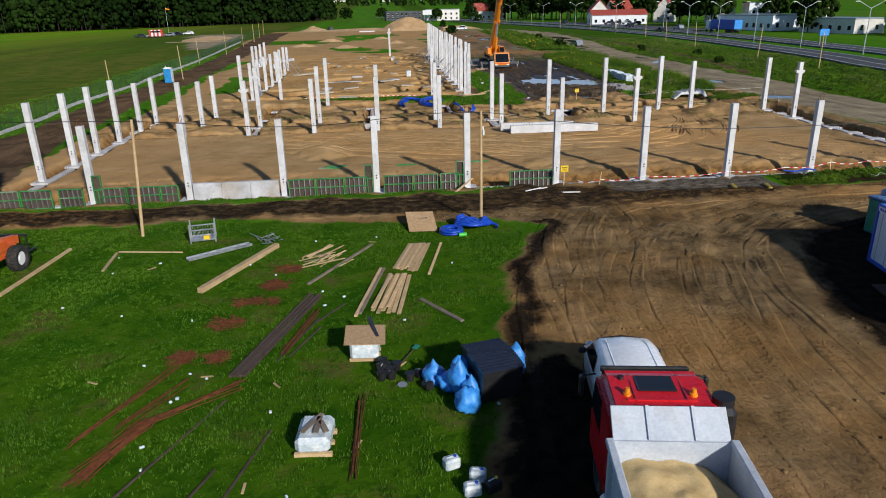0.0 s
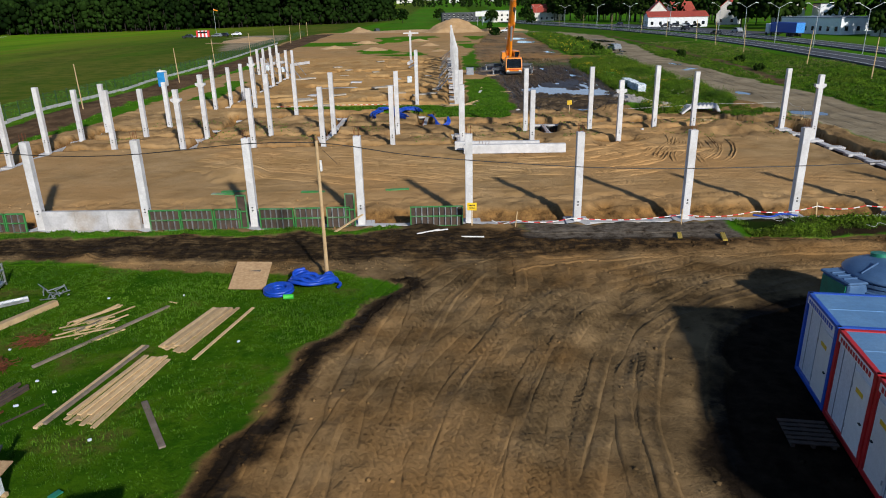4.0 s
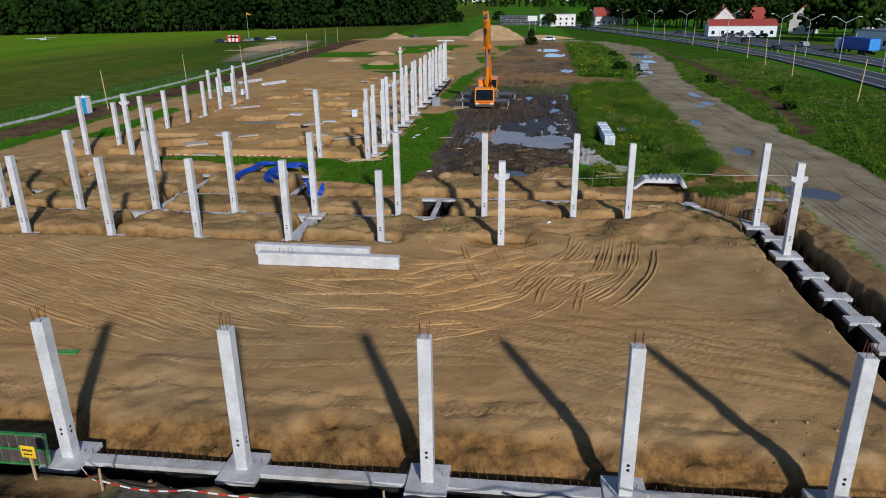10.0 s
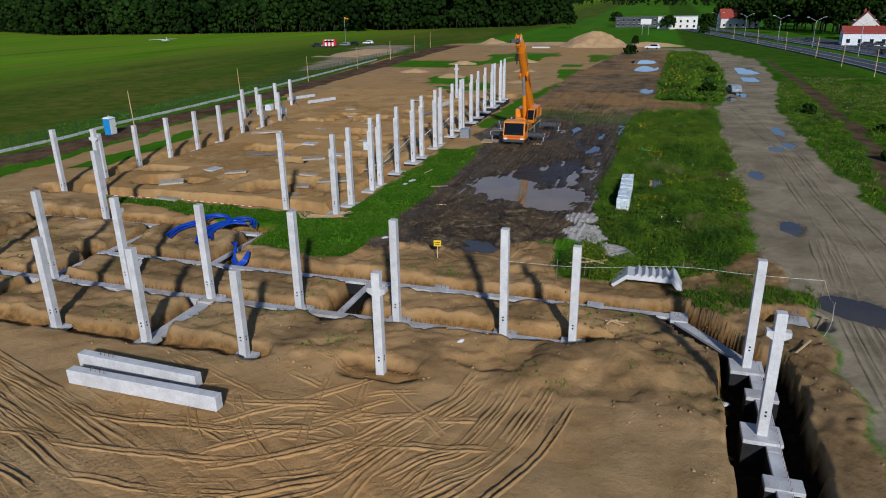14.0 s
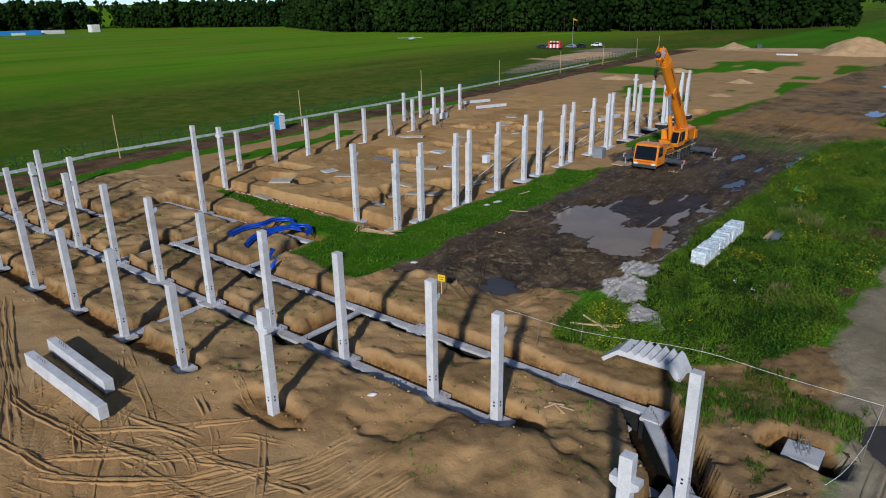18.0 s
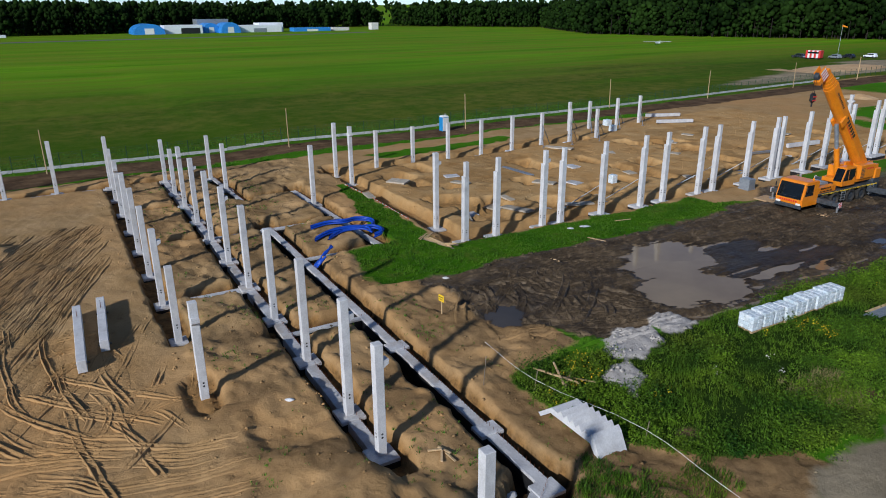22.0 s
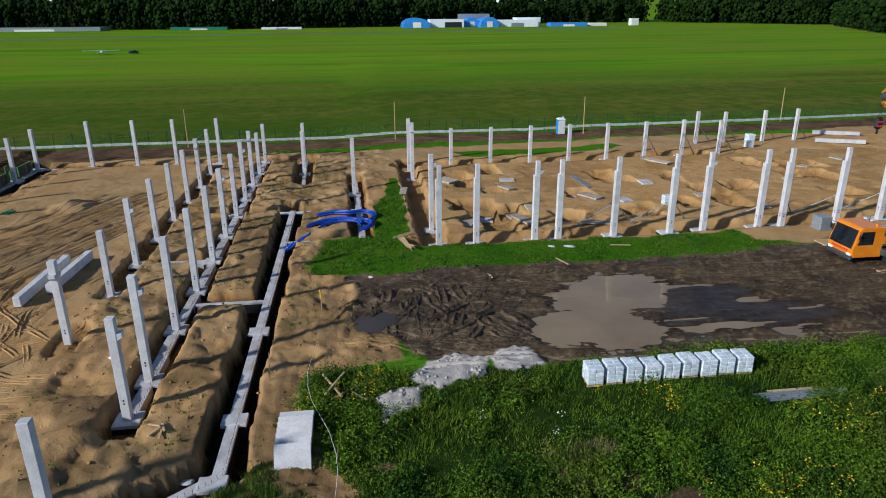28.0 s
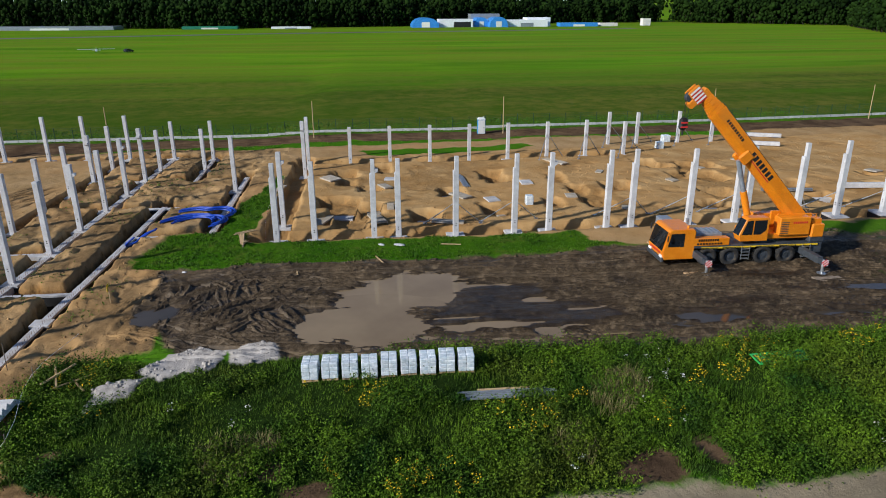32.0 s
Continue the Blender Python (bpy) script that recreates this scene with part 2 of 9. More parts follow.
def seg_dist(x, y, x0, y0, x1, y1):
    dx, dy = x1 - x0, y1 - y0
    t = np.clip(((x - x0) * dx + (y - y0) * dy) / (dx * dx + dy * dy), 0, 1)
    return np.hypot(x - x0 - t * dx, y - y0 - t * dy)


def inside(x, y, poly):
    """Signed distance to a polygon, positive inside."""
    d = np.full(np.shape(x), 1e9)
    odd = np.zeros(np.shape(x), bool)
    for (x0, y0), (x1, y1) in zip(poly, poly[1:] + poly[:1]):
        d = np.minimum(d, seg_dist(x, y, x0, y0, x1, y1))
        if y0 != y1:
            odd ^= ((y0 > y) != (y1 > y)) & (x < (x1 - x0) * (y - y0) / (y1 - y0) + x0)
    return np.where(odd, d, -d)


def step(v, lo, hi):
    t = np.clip((v - lo) / (hi - lo), 0, 1)
    return t * t * (3 - 2 * t)


# trenches: from, to, half width of the floor, depth
TRENCHES = [
    (-26, 44, -19, 43.6, 1.0, 0.8),
    (-24.5, 71.5, 35.2, 71.5, 0.66, 0.85), (-1.5, 76.5, 38.7, 76.4, 0.85, 1.2),
    (38.7, 76.4, 42.3, 71.5, 1.2, 1.35), (42.4, 43, 42.3, 71.5, 1.5, 1.5),
    (20.4, 71.5, 20.4, 76.5, 1.1, 1.1), (-0.5, 65.8, -0.5, 83, 0.6, 0.8), (12, 65.8, 12, 71.5, 0.7, 0.7),
    (-12.5, 82.7, 8.6, 83.1, 0.75, 0.85), (8.4, 76.5, 8.6, 83.1, 0.75, 0.8),
    (-23, 65.85, 18.6, 65.85, 0.55, 0.62), (24.2, 65.85, 26.6, 65.85, 0.7, 0.3),
    (-23.9, 44, -24.2, 77.4, 0.9, 0.7), (-24.4, 76.5, -11, 77.0, 0.9, 0.8), (-12, 65.8, -12, 82.7, 0.5, 0.65),
    (44.2, 77.0, 45.5, 77.0, 0.85, 1.1),
    (11.9, 87.5, 11.9, 163, 1.0, 0.75), (-16.3, 88, -16.3, 126, 0.9, 0.8), (-18, 88.8, 12, 88.8, 0.9, 0.9),
]
PLATFORM = [(-22.5, 48.3), (40.5, 48.2), (40.6, 64), (41, 74), (36.5, 74.8), (20, 69.9), (-22.5, 69.9)]
TONGUE = [(-10, 86.2), (-3, 85.2), (1, 84.4), (6, 83.8), (9.8, 83.4), (9.8, 87.0), (-1, 87.4), (-10, 87.4)]
WEST_GRASS = [(-22.4, 95), (-19.6, 97), (-19.2, 103), (-20.4, 112), (-21.4, 118), (-23.6, 117), (-22.8, 104)]
SAND_PATCH = [(13, 113), (16.6, 114), (18.4, 121), (15.4, 128), (13, 128)]
HALL = [(-18.5, 87.6), (13.3, 87.6), (13.6, 166), (-26, 168), (-20, 126)]
SITE = [(-26, 42.6), (14, 42.6), (44.5, 42.9), (46.2, 60), (46, 79), (45, 86.4), (43.4, 86.0), (42.0, 82.8), (39.4, 80.8), (36.5, 79.6), (32.4, 79.8), (30.6, 84.6), (24, 83.8), (18.4, 83.0), (17, 79.0), (9.6, 79.8), (9.6, 86.5), (13.2, 87.0), (13.6, 120), (14, 175), (-24, 175), (-28, 126), (-26, 88), (-28, 70)]
FAR_SITE = [(-34, 150), (15, 165), (24, 235), (34, 275), (40, 312), (-44, 312), (-42, 230)]
MUD = [(17.9, 81.6), (18.3, 88), (18.5, 108), (17.6, 118), (15.0, 122), (17, 150), (17.6, 196), (23, 245), (27, 281), (39.5, 276), (38.6, 240), (37.9, 212), (36.6, 160), (46.0, 157.5), (45.2, 148.5), (35.6, 146.5), (34.6, 136), (33.4, 112), (32.6, 92), (31.6, 86.2), (27.7, 83.2), (23.7, 82.0)]
MEADOW = [(32.2, 80.0), (32.6, 92), (33.2, 110), (33.6, 131), (35.2, 146), (45.0, 148), (44.6, 128), (44.4, 104), (43.9, 92), (43.6, 86.4), (42.2, 83.0), (39.6, 80.9), (36.5, 79.7)]
MEADOW_NORTH = [(37.2, 160), (38.2, 212), (39.2, 240), (40.5, 268), (49, 262), (50.6, 214), (47.8, 168), (46, 160)]
DITCH = [(55.4, 100), (59.6, 126), (60.6, 144), (61.2, 165), (62.4, 198), (62.8, 232), (59.5, 250), (61.5, 252), (65.0, 236), (65.0, 197), (64.3, 174), (62.8, 148), (61.5, 128), (57.8, 102)]
TRACK = [(46.8, 40), (46.2, 78), (44.4, 88), (44.6, 104), (44.7, 128), (45.7, 150), (48.2, 167), (51.1, 214), (50.6, 256), (44, 271), (30, 283), (36, 290), (53.2, 280), (61.5, 243), (59.5, 191), (54.9, 158), (54.0, 136), (54.0, 113), (54.2, 95), (57, 62), (58, 40)]
RUBBLE = [[(31.0, 91.2), (32.6, 92.4), (33.1, 89.9), (31.7, 89.0)], [(30.8, 87.6), (32.0, 89.3), (33.4, 88.5), (34.0, 86.3), (33.1, 84.8), (31.2, 85.5)], [(33.6, 85.4), (34.8, 82.8), (36.5, 83.6), (35.6, 85.1)]]
BARE = [(42.4, 92.7, 0.9), (43.6, 94.4, 1.0), (43.9, 107.8, 1.5), (42.8, 110.8, 0.9), (39.6, 83.0, 0.7)]
STRIP = [(-52, 198), (-46, 200), (-48, 262), (-56, 300), (-76, 300), (-64, 250)]
WEST_ROAD = [(-34.6, 20), (-35.6, 75), (-34.6, 110), (-36, 150), (-38, 190), (-40, 225), (-45, 300), (-36, 300), (-30, 160), (-28.6, 125), (-29, 100), (-29.5, 70), (-26, 48), (-27, 42), (-27, 37)]
FRONT_ROAD = [(-35, 38.2), (-20, 37.9), (-10, 37.6), (1, 36.3), (6.6, 35.6), (8.3, 34.2), (7.2, 31.0), (6.0, 28.2), (5.1, 24.6), (4.3, 21.5), (3.6, 17), (2.6, 9), (0, -40), (70, -40), (70, 42), (46, 39.6), (26, 39.6), (15, 40.2), (14, 43.0), (9.5, 43.0), (8.5, 41.8), (-2, 41.4), (-20, 41.8), (-35, 42.5)]
DARK_MUD = [(-40, 37.6), (2, 37.2), (8, 36.8), (20, 37.6), (28, 38.6), (52, 38.6), (52, 42.8), (-40, 42.8)]
GREY_PATCH = [(14.2, 42.8), (14.6, 39.6), (25.4, 39.4), (26, 42.8)]
# wet mud left of the lorry, with the lorry's shadow drawn in
LORRY_MUD_SHADE = [(3.4, 4), (3.7, 12), (4.5, 18.5), (6.6, 19.6), (7.0, 16.2), (4.9, 9), (4.9, 4)]
# black wet mud by the containers, the depth of their shadow put into its colour
WET_SHADE = [(17.0, 8), (17.2, 20), (18.2, 25.4), (19.6, 28), (21.2, 30.5), (23, 32.2), (25.7, 32.8), (27.5, 31), (27.5, 8)]
WET_SPOTS = [(24.6, 98.9, 3.9, 5.4), (28.6, 105.6, 2.7, 6.5), (28.8, 96.6, 3.0, 4.2), (25.4, 104.8, 2.0, 4.2), (27.2, 128.6, 0.9, 4.6), (24.6, 124.8, 0.7, 3.2), (25.9, 84.0, 1.2, 1.3), (29.0, 110.0, 0.5, 2.2), (30.4, 117.0, 1.0, 2.4),
             (30.6, 124.5, 0.6, 3.0), (33.0, 132, 0.7, 3.5), (28.6, 119.6, 0.5, 2.0), (34.9, 173, 0.9, 3), (33.6, 216, 2.2, 6), (33.0, 234, 2.4, 5),
             (47.0, 92.2, 0.8, 2.4), (48.2, 79.6, 1.9, 1.7), (46.6, 109.6, 0.6, 2.2), (49.9, 122, 0.9, 1.4), (51.8, 124, 0.8, 2.0), (51.8, 134, 0.5, 2.5), (55.4, 214, 2.6, 7), (54.8, 196, 1.8, 4), (50.9, 170, 1.2, 3), (48.6, 164, 1.0, 3)]
HALL_PADS = [(-9.9, 93.4), (-6.9, 99.0), (-1.0, 104.7), (2.7, 108.4), (4.3, 94.0), (-3, 113), (5, 118), (0, 123), (6.8, 101.6), (8.8, 107), (-8, 110), (-6, 120), (3, 131), (-5, 134), (6, 140)]
HALL_PITS = [(x + 0.3, y + 0.2, random.uniform(1.3, 2.0), random.uniform(1.0, 1.5), 0.95) for x, y in HALL_PADS[::2]] + [(random.uniform(-13, 9), random.uniform(91, 160), random.uniform(0.7, 2.2), random.uniform(0.6, 1.5), random.uniform(0.45, 1.0)) for _ in range(34)]
HUMPS = [(-4.2, 55.2, 2.3, 0.75), (36.4, 69.8, 2.8, 0.7), (33.2, 68.4, 2.0, 0.4), (38.9, 69.0, 1.5, 0.4), (12.0, 49.2, 1.2, 0.25)]


def rise(x, y):
    """The slow rise of the land to the north."""
    return (0.55 * step(y, 78, 90) + 0.25 * step(y, 108, 120) + 1.0 * step(y, 130, 290)) * step(x, -300, -60)


def height(x, y):
    """Height of the ground and the shares of its soils at x, y (arrays)."""
    wx, wy = x + 1.1 * fbm(x * 0.35, y * 0.35, 3), y + 1.1 * fbm(x * 0.35, y * 0.35, 9)
    fx, fy = x + 0.35 * fbm(x * 0.9, y * 0.9, 13), y + 0.35 * fbm(x * 0.9, y * 0.9, 19)
    near = step(x, -60, -45) * (1 - step(x, 62, 80)) * (1 - step(y, 300, 340))
    site = np.maximum(step(inside(wx, wy, SITE), -0.5, 0.5), step(inside(wx, wy, FAR_SITE), -1.5, 1.5))
    site = site * (1 - step(y, 160, 172) * step(fbm(x * 0.045, y * 0.05, 17), -0.05, 0.06) * (1 - step(y, 255, 270)))
    site = np.maximum(site, step(inside(wx, wy, SAND_PATCH), -0.5, 0.5))
    site = site * (1 - step(np.maximum(inside(wx, wy, TONGUE), inside(wx, wy, WEST_GRASS)), -0.3, 0.3))
    hall = step(inside(fx, fy, HALL), -0.3, 0.3)
    mud = step(inside(wx, wy, MUD), -0.6, 0.6)
    yard = step(inside(wx, wy, FRONT_ROAD), -0.5, 0.5)
    west = step(inside(wx, wy, WEST_ROAD), -0.6, 0.6)
    track = np.maximum(step(inside(wx, wy, TRACK), -0.8, 0.8), step(inside(wx, wy, STRIP), -1.5, 1.5))
    meadow = np.maximum(step(inside(wx, wy, MEADOW), -0.6, 0.6), step(inside(wx, wy, MEADOW_NORTH), -1.0, 1.0))
    west = np.maximum(west, 0.8 * step(inside(wx, wy, DITCH), -0.5, 0.4))
    rubble = step(np.maximum(np.maximum(inside(wx, wy, RUBBLE[0]), inside(wx, wy, RUBBLE[1])), inside(wx, wy, RUBBLE[2])), -0.25, 0.25)
    bare = np.zeros(np.shape(x))
    for hx, hy, r in BARE:
        bare = np.maximum(bare, 1 - step(np.hypot(wx - hx, wy - hy), r - 0.5, r + 0.3))
    bare = bare * meadow
    meadow = meadow * (1 - bare)
    west = np.maximum(west, bare)
    grey = step(inside(wx, wy, GREY_PATCH), -0.5, 0.5) * (1 - step(y, 42.6, 43.0))
    # wet soil, plus painted shade beside the containers and the lorry
    wet = np.maximum(np.maximum(step(inside(wx, wy, WET_SHADE), -1.2, 1.0), step(inside(wx, wy, LORRY_MUD_SHADE), -0.5, 0.4)), 0.66 * yard * step(inside(wx, wy, DARK_MUD), -0.6, 1.2) + 0 * x)
    wet = np.maximum(wet, 0.75 * yard * np.exp(-((inside(wx, wy, FRONT_ROAD) - 0.7) / 0.9) ** 2) * (y < 35) * (x < 12))
    dry = step(y + 6 * fbm(x * 0.1, y * 0.1, 29), 124, 150)
    soil = np.clip(site + mud + yard + west + track, 0, 1)
    z = near * (0.05 * fbm(x * 0.5, y * 0.5, 21) + 0.02 * fbm(x * 2.1, y * 2.1, 25)) + 0.02
    plat = step(inside(fx, fy, PLATFORM), -0.1, 0.9)
    z += 0.06 * plat * (1 + fbm(x * 0.7, y * 0.7, 27))
    mounds = site * (1 - plat) * (1 - step(y, 84, 88))
    crumb = 0.16 - np.abs(fbm(x * 0.75, y * 0.75, 39, 5))
    bank_land = site * step(y, 64, 66.5) * (1 - step(y, 84, 88))
    lumps = 0.2 - np.abs(fbm(x * 0.55, y * 0.55, 40, 5))
    z += bank_land * (0.08 + 0.16 * step(fbm(x * 0.32, y * 0.32, 31), -0.05, 0.05) + 0.20 * crumb + 0.16 * lumps)
    clumps_z = 0.14 - np.abs(fbm(x * 1.6, y * 1.6, 38, 4))
    z += bank_land * 0.16 * clumps_z
    z += site * (1 - plat) * (y < 49) * (0.3 * crumb + 0.12 * clumps_z)
    dug = step(fbm(x * 0.21, y * 0.21, 33), -0.12, 0.0)
    dug2 = step(fbm(x * 0.37, y * 0.37, 34), 0.10, 0.17)
    z += hall * (-0.10 + 0.09 * dug + 0.05 * dug2 + 0.06 * crumb + 0.10 * clumps_z + 0.05 * fbm(x * 0.4, y * 0.4, 36)) * (1 - 0.6 * step(y, 160, 170))
    # deep ruts in the mud, drawn out along the wheel tracks
    rut = fbm(x * 0.9 + 0.8 * vnoise(x * 0.2, y * 0.1, 41), y * 0.16, 43)
    cross = fbm(x * 0.35 + 2 * vnoise(x * 0.15, y * 0.15, 45), y * 0.8, 47)
    ridge = 0.5 - np.abs(fbm(x * 1.5 + 1.5 * vnoise(x * 0.1, y * 0.06, 95), y * 0.11, 97))
    z += mud * 0.24 * (ridge - 0.25)
    z += mud * (0.20 * rut + 0.06 * cross * (1 - step(y, 95, 105)) + 0.12 * fbm(x * 1.9, y * 1.5, 49)) * (1 - 0.4 * step(y, 160, 200))
    yr = fbm((x - 0.35 * y) * 0.8, (y + 0.2 * x) * 0.14, 51)
    z += yard * (0.12 * yr + 0.09 * fbm(x * 1.1, y * 1.1, 53)) * (0.5 + step(fbm(x * 0.15, y * 0.15, 57), -0.2, 0.3))
    z += np.exp(-((inside(x, y, FRONT_ROAD) - 0.9) / 0.7) ** 2) * (y < 40) * (0.10 + 0.22 * np.clip(fbm(x * 1.6, y * 1.6, 59), 0, 1))
    z += west * 0.16 * fbm(x * 0.9, y * 0.12, 61) + track * 0.09 * fbm(x * 0.8, y * 0.12, 63)
    z += meadow * (0.12 + 0.25 * fbm(x * 0.3, y * 0.3, 65)) + rubble * (0.16 + 0.22 * np.abs(fbm(x * 1.3, y * 1.3, 67)))
    weeds = step(inside(wx, wy, [(26.5, 39.8), (60, 39.8), (60, 42.6), (26.5, 42.6)]), -0.3, 0.3)
    z += weeds * (0.10 + 0.2 * fbm(x * 0.7, y * 0.7, 69)) * (1 - step(y, 42.4, 43))
    for hx, hy, r, a in HUMPS:
        z += a * np.clip(1 - np.hypot(x - hx, y - hy) / r + 0.25 * vnoise(x * 1.5, y * 1.5, 71), 0, 1) ** 0.9
    pit = np.zeros(np.shape(x))
    frayed = 0.5 * fbm(x * 0.7, y * 0.7, 73)
    for hx, hy, rx, ry, a in HALL_PITS:
        pit = np.maximum(pit, a * (1 - step(np.maximum(np.abs(x - hx) - rx, np.abs(y - hy) - ry) + frayed, -0.05, 0.22)))
    z -= hall * pit
    puddle = -3.0 * (1 - mud)
    shore = 0.9 * fbm(x * 0.45, y * 0.22, 77)
    for px, py, rx, ry in WET_SPOTS:
        puddle = np.maximum(puddle, 1 - np.hypot((x - px) / rx, (y - py) / ry) + shore)
    sink = step(puddle, -0.25, 0.35)
    wet = np.maximum(wet, 0.45 * track * step(puddle, -0.55, 0.05))
    z = z * (1 - 0.55 * sink) - 0.13 * sink * (mud + track).clip(0, 1)
    # wheel-thrown bars of mud standing out of the shallow end of the puddle
    bars = step(fbm(x * 1.1 + 0.6 * vnoise(x * 0.3, y * 0.12, 151), y * 0.10 + 0.1 * x, 153), 0.07, 0.17)
    z += mud * sink * 0.17 * bars * step(y + 0.5 * (x - 26), 100.5, 103.5) * (1 - step(y, 132, 140))
    cut = np.zeros(np.shape(x))
    torn = 0.34 * vnoise(x * 0.45, y * 0.45, 81) + 0.16 * vnoise(x * 1.1, y * 1.1, 83) + 0.06 * vnoise(x * 2.3, y * 2.3, 84)
    for x0, y0, x1, y1, half, depth in TRENCHES:
        d = seg_dist(x, y, x0, y0, x1, y1) + torn
        cut = np.maximum(cut, depth * (1 - step(d, half + 0.04, half + 0.24)))
    # the front trench: a crumbling bank on the building's side, a steep edge on the other
    front = (1 - step(fy - 44.75 + 1.9 * torn + 0.7 * fbm(x * 0.8, y * 1.6, 86), 0.0, 2.3)) * step(fy + 0.35 * torn, 42.75, 43.1)
    cut = np.maximum(cut, 1.1 * front * step(x, -25.5, -24.5) * (1 - step(x, 43.6, 44.6)))
    bank = np.zeros(np.shape(x))
    for x0, y0, x1, y1, half, depth in TRENCHES[1:]:
        d = seg_dist(wx, wy, x0, y0, x1, y1)
        bank = np.maximum(bank, np.exp(-((d - half - 1.1) / 0.6) ** 2))
    z += 0.07 * bank * site * (1 - hall) * np.clip(0.6 + 1.6 * fbm(x * 0.8, y * 0.8, 93), 0, 1.6)
    slope = 4 * np.clip(cut, 0, 1) * (1 - np.clip(cut, 0, 1))
    z += slope * (0.08 * vnoise(x * 2.2, y * 2.2, 88) + 0.20 * vnoise(x * 0.9, y * 0.9, 89))
    z = z * (1 - np.clip(cut, 0, 1) * 0.8) - cut * (0.95 + 0.12 * fbm(x * 0.8, y * 0.8, 87))
    # trench floors: wet earth, coloured darker also for the shade in the depth
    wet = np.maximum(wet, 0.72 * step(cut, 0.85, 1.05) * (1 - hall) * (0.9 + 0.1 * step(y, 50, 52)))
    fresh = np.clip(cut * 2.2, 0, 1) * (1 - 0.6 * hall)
    pale = hall * np.maximum((1 - dug) * 0.4, np.clip(pit * 1.6, 0, 0.6))
    fresh = np.maximum(fresh, pale)
    humus = 0.8 * np.clip(bank_land, 0, 1) * step(fbm(x * 0.30, y * 0.30, 113), -0.26, 0.10) * (1 - np.clip(cut * 3, 0, 1)) + 0.12 * hall * dug2
    trodden = (1 - soil) * step(-x, -9, -6) * step(x, -44, -36) * (1 - step(y, 38, 40)) * step(y, -30, 0)
    trodden = np.maximum(trodden, 0.7 * (1 - soil) * step(x, -10, -8) * (1 - step(x, 19, 21)) * step(y, 78, 80) * (1 - step(y, 122, 126)))
    trodden = np.maximum(trodden, (1 - soil) * step(x, 43, 46) * (1 - step(x, 78, 84)) * (1 - meadow))
    humus = np.maximum(humus, 0.85 * site * (1 - plat) * (1 - step(y, 46.4, 48.2)) * step(fbm(x * 0.5, y * 0.5, 119), -0.25, 0.05))
    humus = np.maximum(humus, 0.9 * site * step(x, 43.6, 44.4) * step(y, 42, 43))
    humus = np.maximum(humus, 0.95 * site * step(y, 77.6, 78.6) * step(x, 30, 33) * (1 - hall))
    humus = np.maximum(humus, 0.55 * site * step(x + 2.5 * fbm(x * 0.3, y * 0.3, 117), 37.5, 40) * (1 - step(y, 62, 66)))
    z += rise(x, y)
    # rising country far off
    far = np.hypot(x + 60, y - 150)
    z += 16 * step(far, 620, 1500) + 26 * step(far, 1200, 2800) * (0.7 + fbm(x * 0.0012, y * 0.0012, 91)) + near * 0
    yard = np.maximum(yard, mud * dry * 0.8)
    mud = mud * (1 - 0.8 * dry)
    return z, dict(trodden=trodden, humus=humus, cut=cut, fresh=fresh, site=site, hall=hall, mud=mud, yard=yard, west=west, track=track, meadow=meadow, rubble=rubble, grey=grey, wet=wet, soil=soil, sink=sink, weeds=weeds)


def graded(lo, a, b, hi, fine, coarse):
    """Coordinates close together from a to b, opening out to lo and hi."""
    def out(n, reach):
        s = np.linspace(0, 1, n + 1)[1:]
        return reach * (0.02 * s + 0.98 * s ** 3.2)
    left, right = a - out(coarse, a - lo)[::-1], b + out(coarse, hi - b)
    return np.concatenate([left, np.arange(a, b, fine), [b], right])


GX = graded(-3200, -40, 57, 2600, 0.27, 60)
GX = np.unique(np.concatenate([GX[(GX < 39.6) | (GX > 46)], np.arange(39.6, 46, 0.15)]))
GY = graded(-1200, 7, 165, 3600, 0.30, 85)
GY = np.unique(np.concatenate([GY[(GY < 42) | (GY > 90)], np.arange(42, 90, 0.19)]))
MX, MY = np.meshgrid(GX, GY)
MZ, SOILS = height(MX, MY)


def ground(x, y):
    """Height of the built ground at one place."""
    i, j = int(np.clip(np.searchsorted(GX, x) - 1, 0, len(GX) - 2)), int(np.clip(np.searchsorted(GY, y) - 1, 0, len(GY) - 2))
    u, v = (x - GX[i]) / (GX[i + 1] - GX[i]), (y - GY[j]) / (GY[j + 1] - GY[j])
    return float((MZ[j, i] * (1 - u) + MZ[j, i + 1] * u) * (1 - v) + (MZ[j + 1, i] * (1 - u) + MZ[j + 1, i + 1] * u) * v)


def sheet(name, xs, ys, zs):
    """A grid of faces as one mesh."""
    ny, nx = zs.shape
    me = bpy.data.meshes.new(name)
    X, Y = np.meshgrid(xs, ys)
    me.vertices.add(nx * ny)
    me.vertices.foreach_set("co", np.stack([X, Y, zs], -1).astype(np.float32).ravel())
    k = (np.arange(ny - 1)[:, None] * nx + np.arange(nx - 1)[None]).ravel()
    me.loops.add(len(k) * 4)
    me.loops.foreach_set("vertex_index", np.stack([k, k + 1, k + nx + 1, k + nx], 1).ravel().astype(np.int32))
    me.polygons.add(len(k))
    me.polygons.foreach_set("loop_start", (np.arange(len(k)) * 4).astype(np.int32))
    me.polygons.foreach_set("use_smooth", np.ones(len(k), bool))
    me.update()
    me.validate()
    return me


g_me = sheet("ground", GX, GY, MZ)
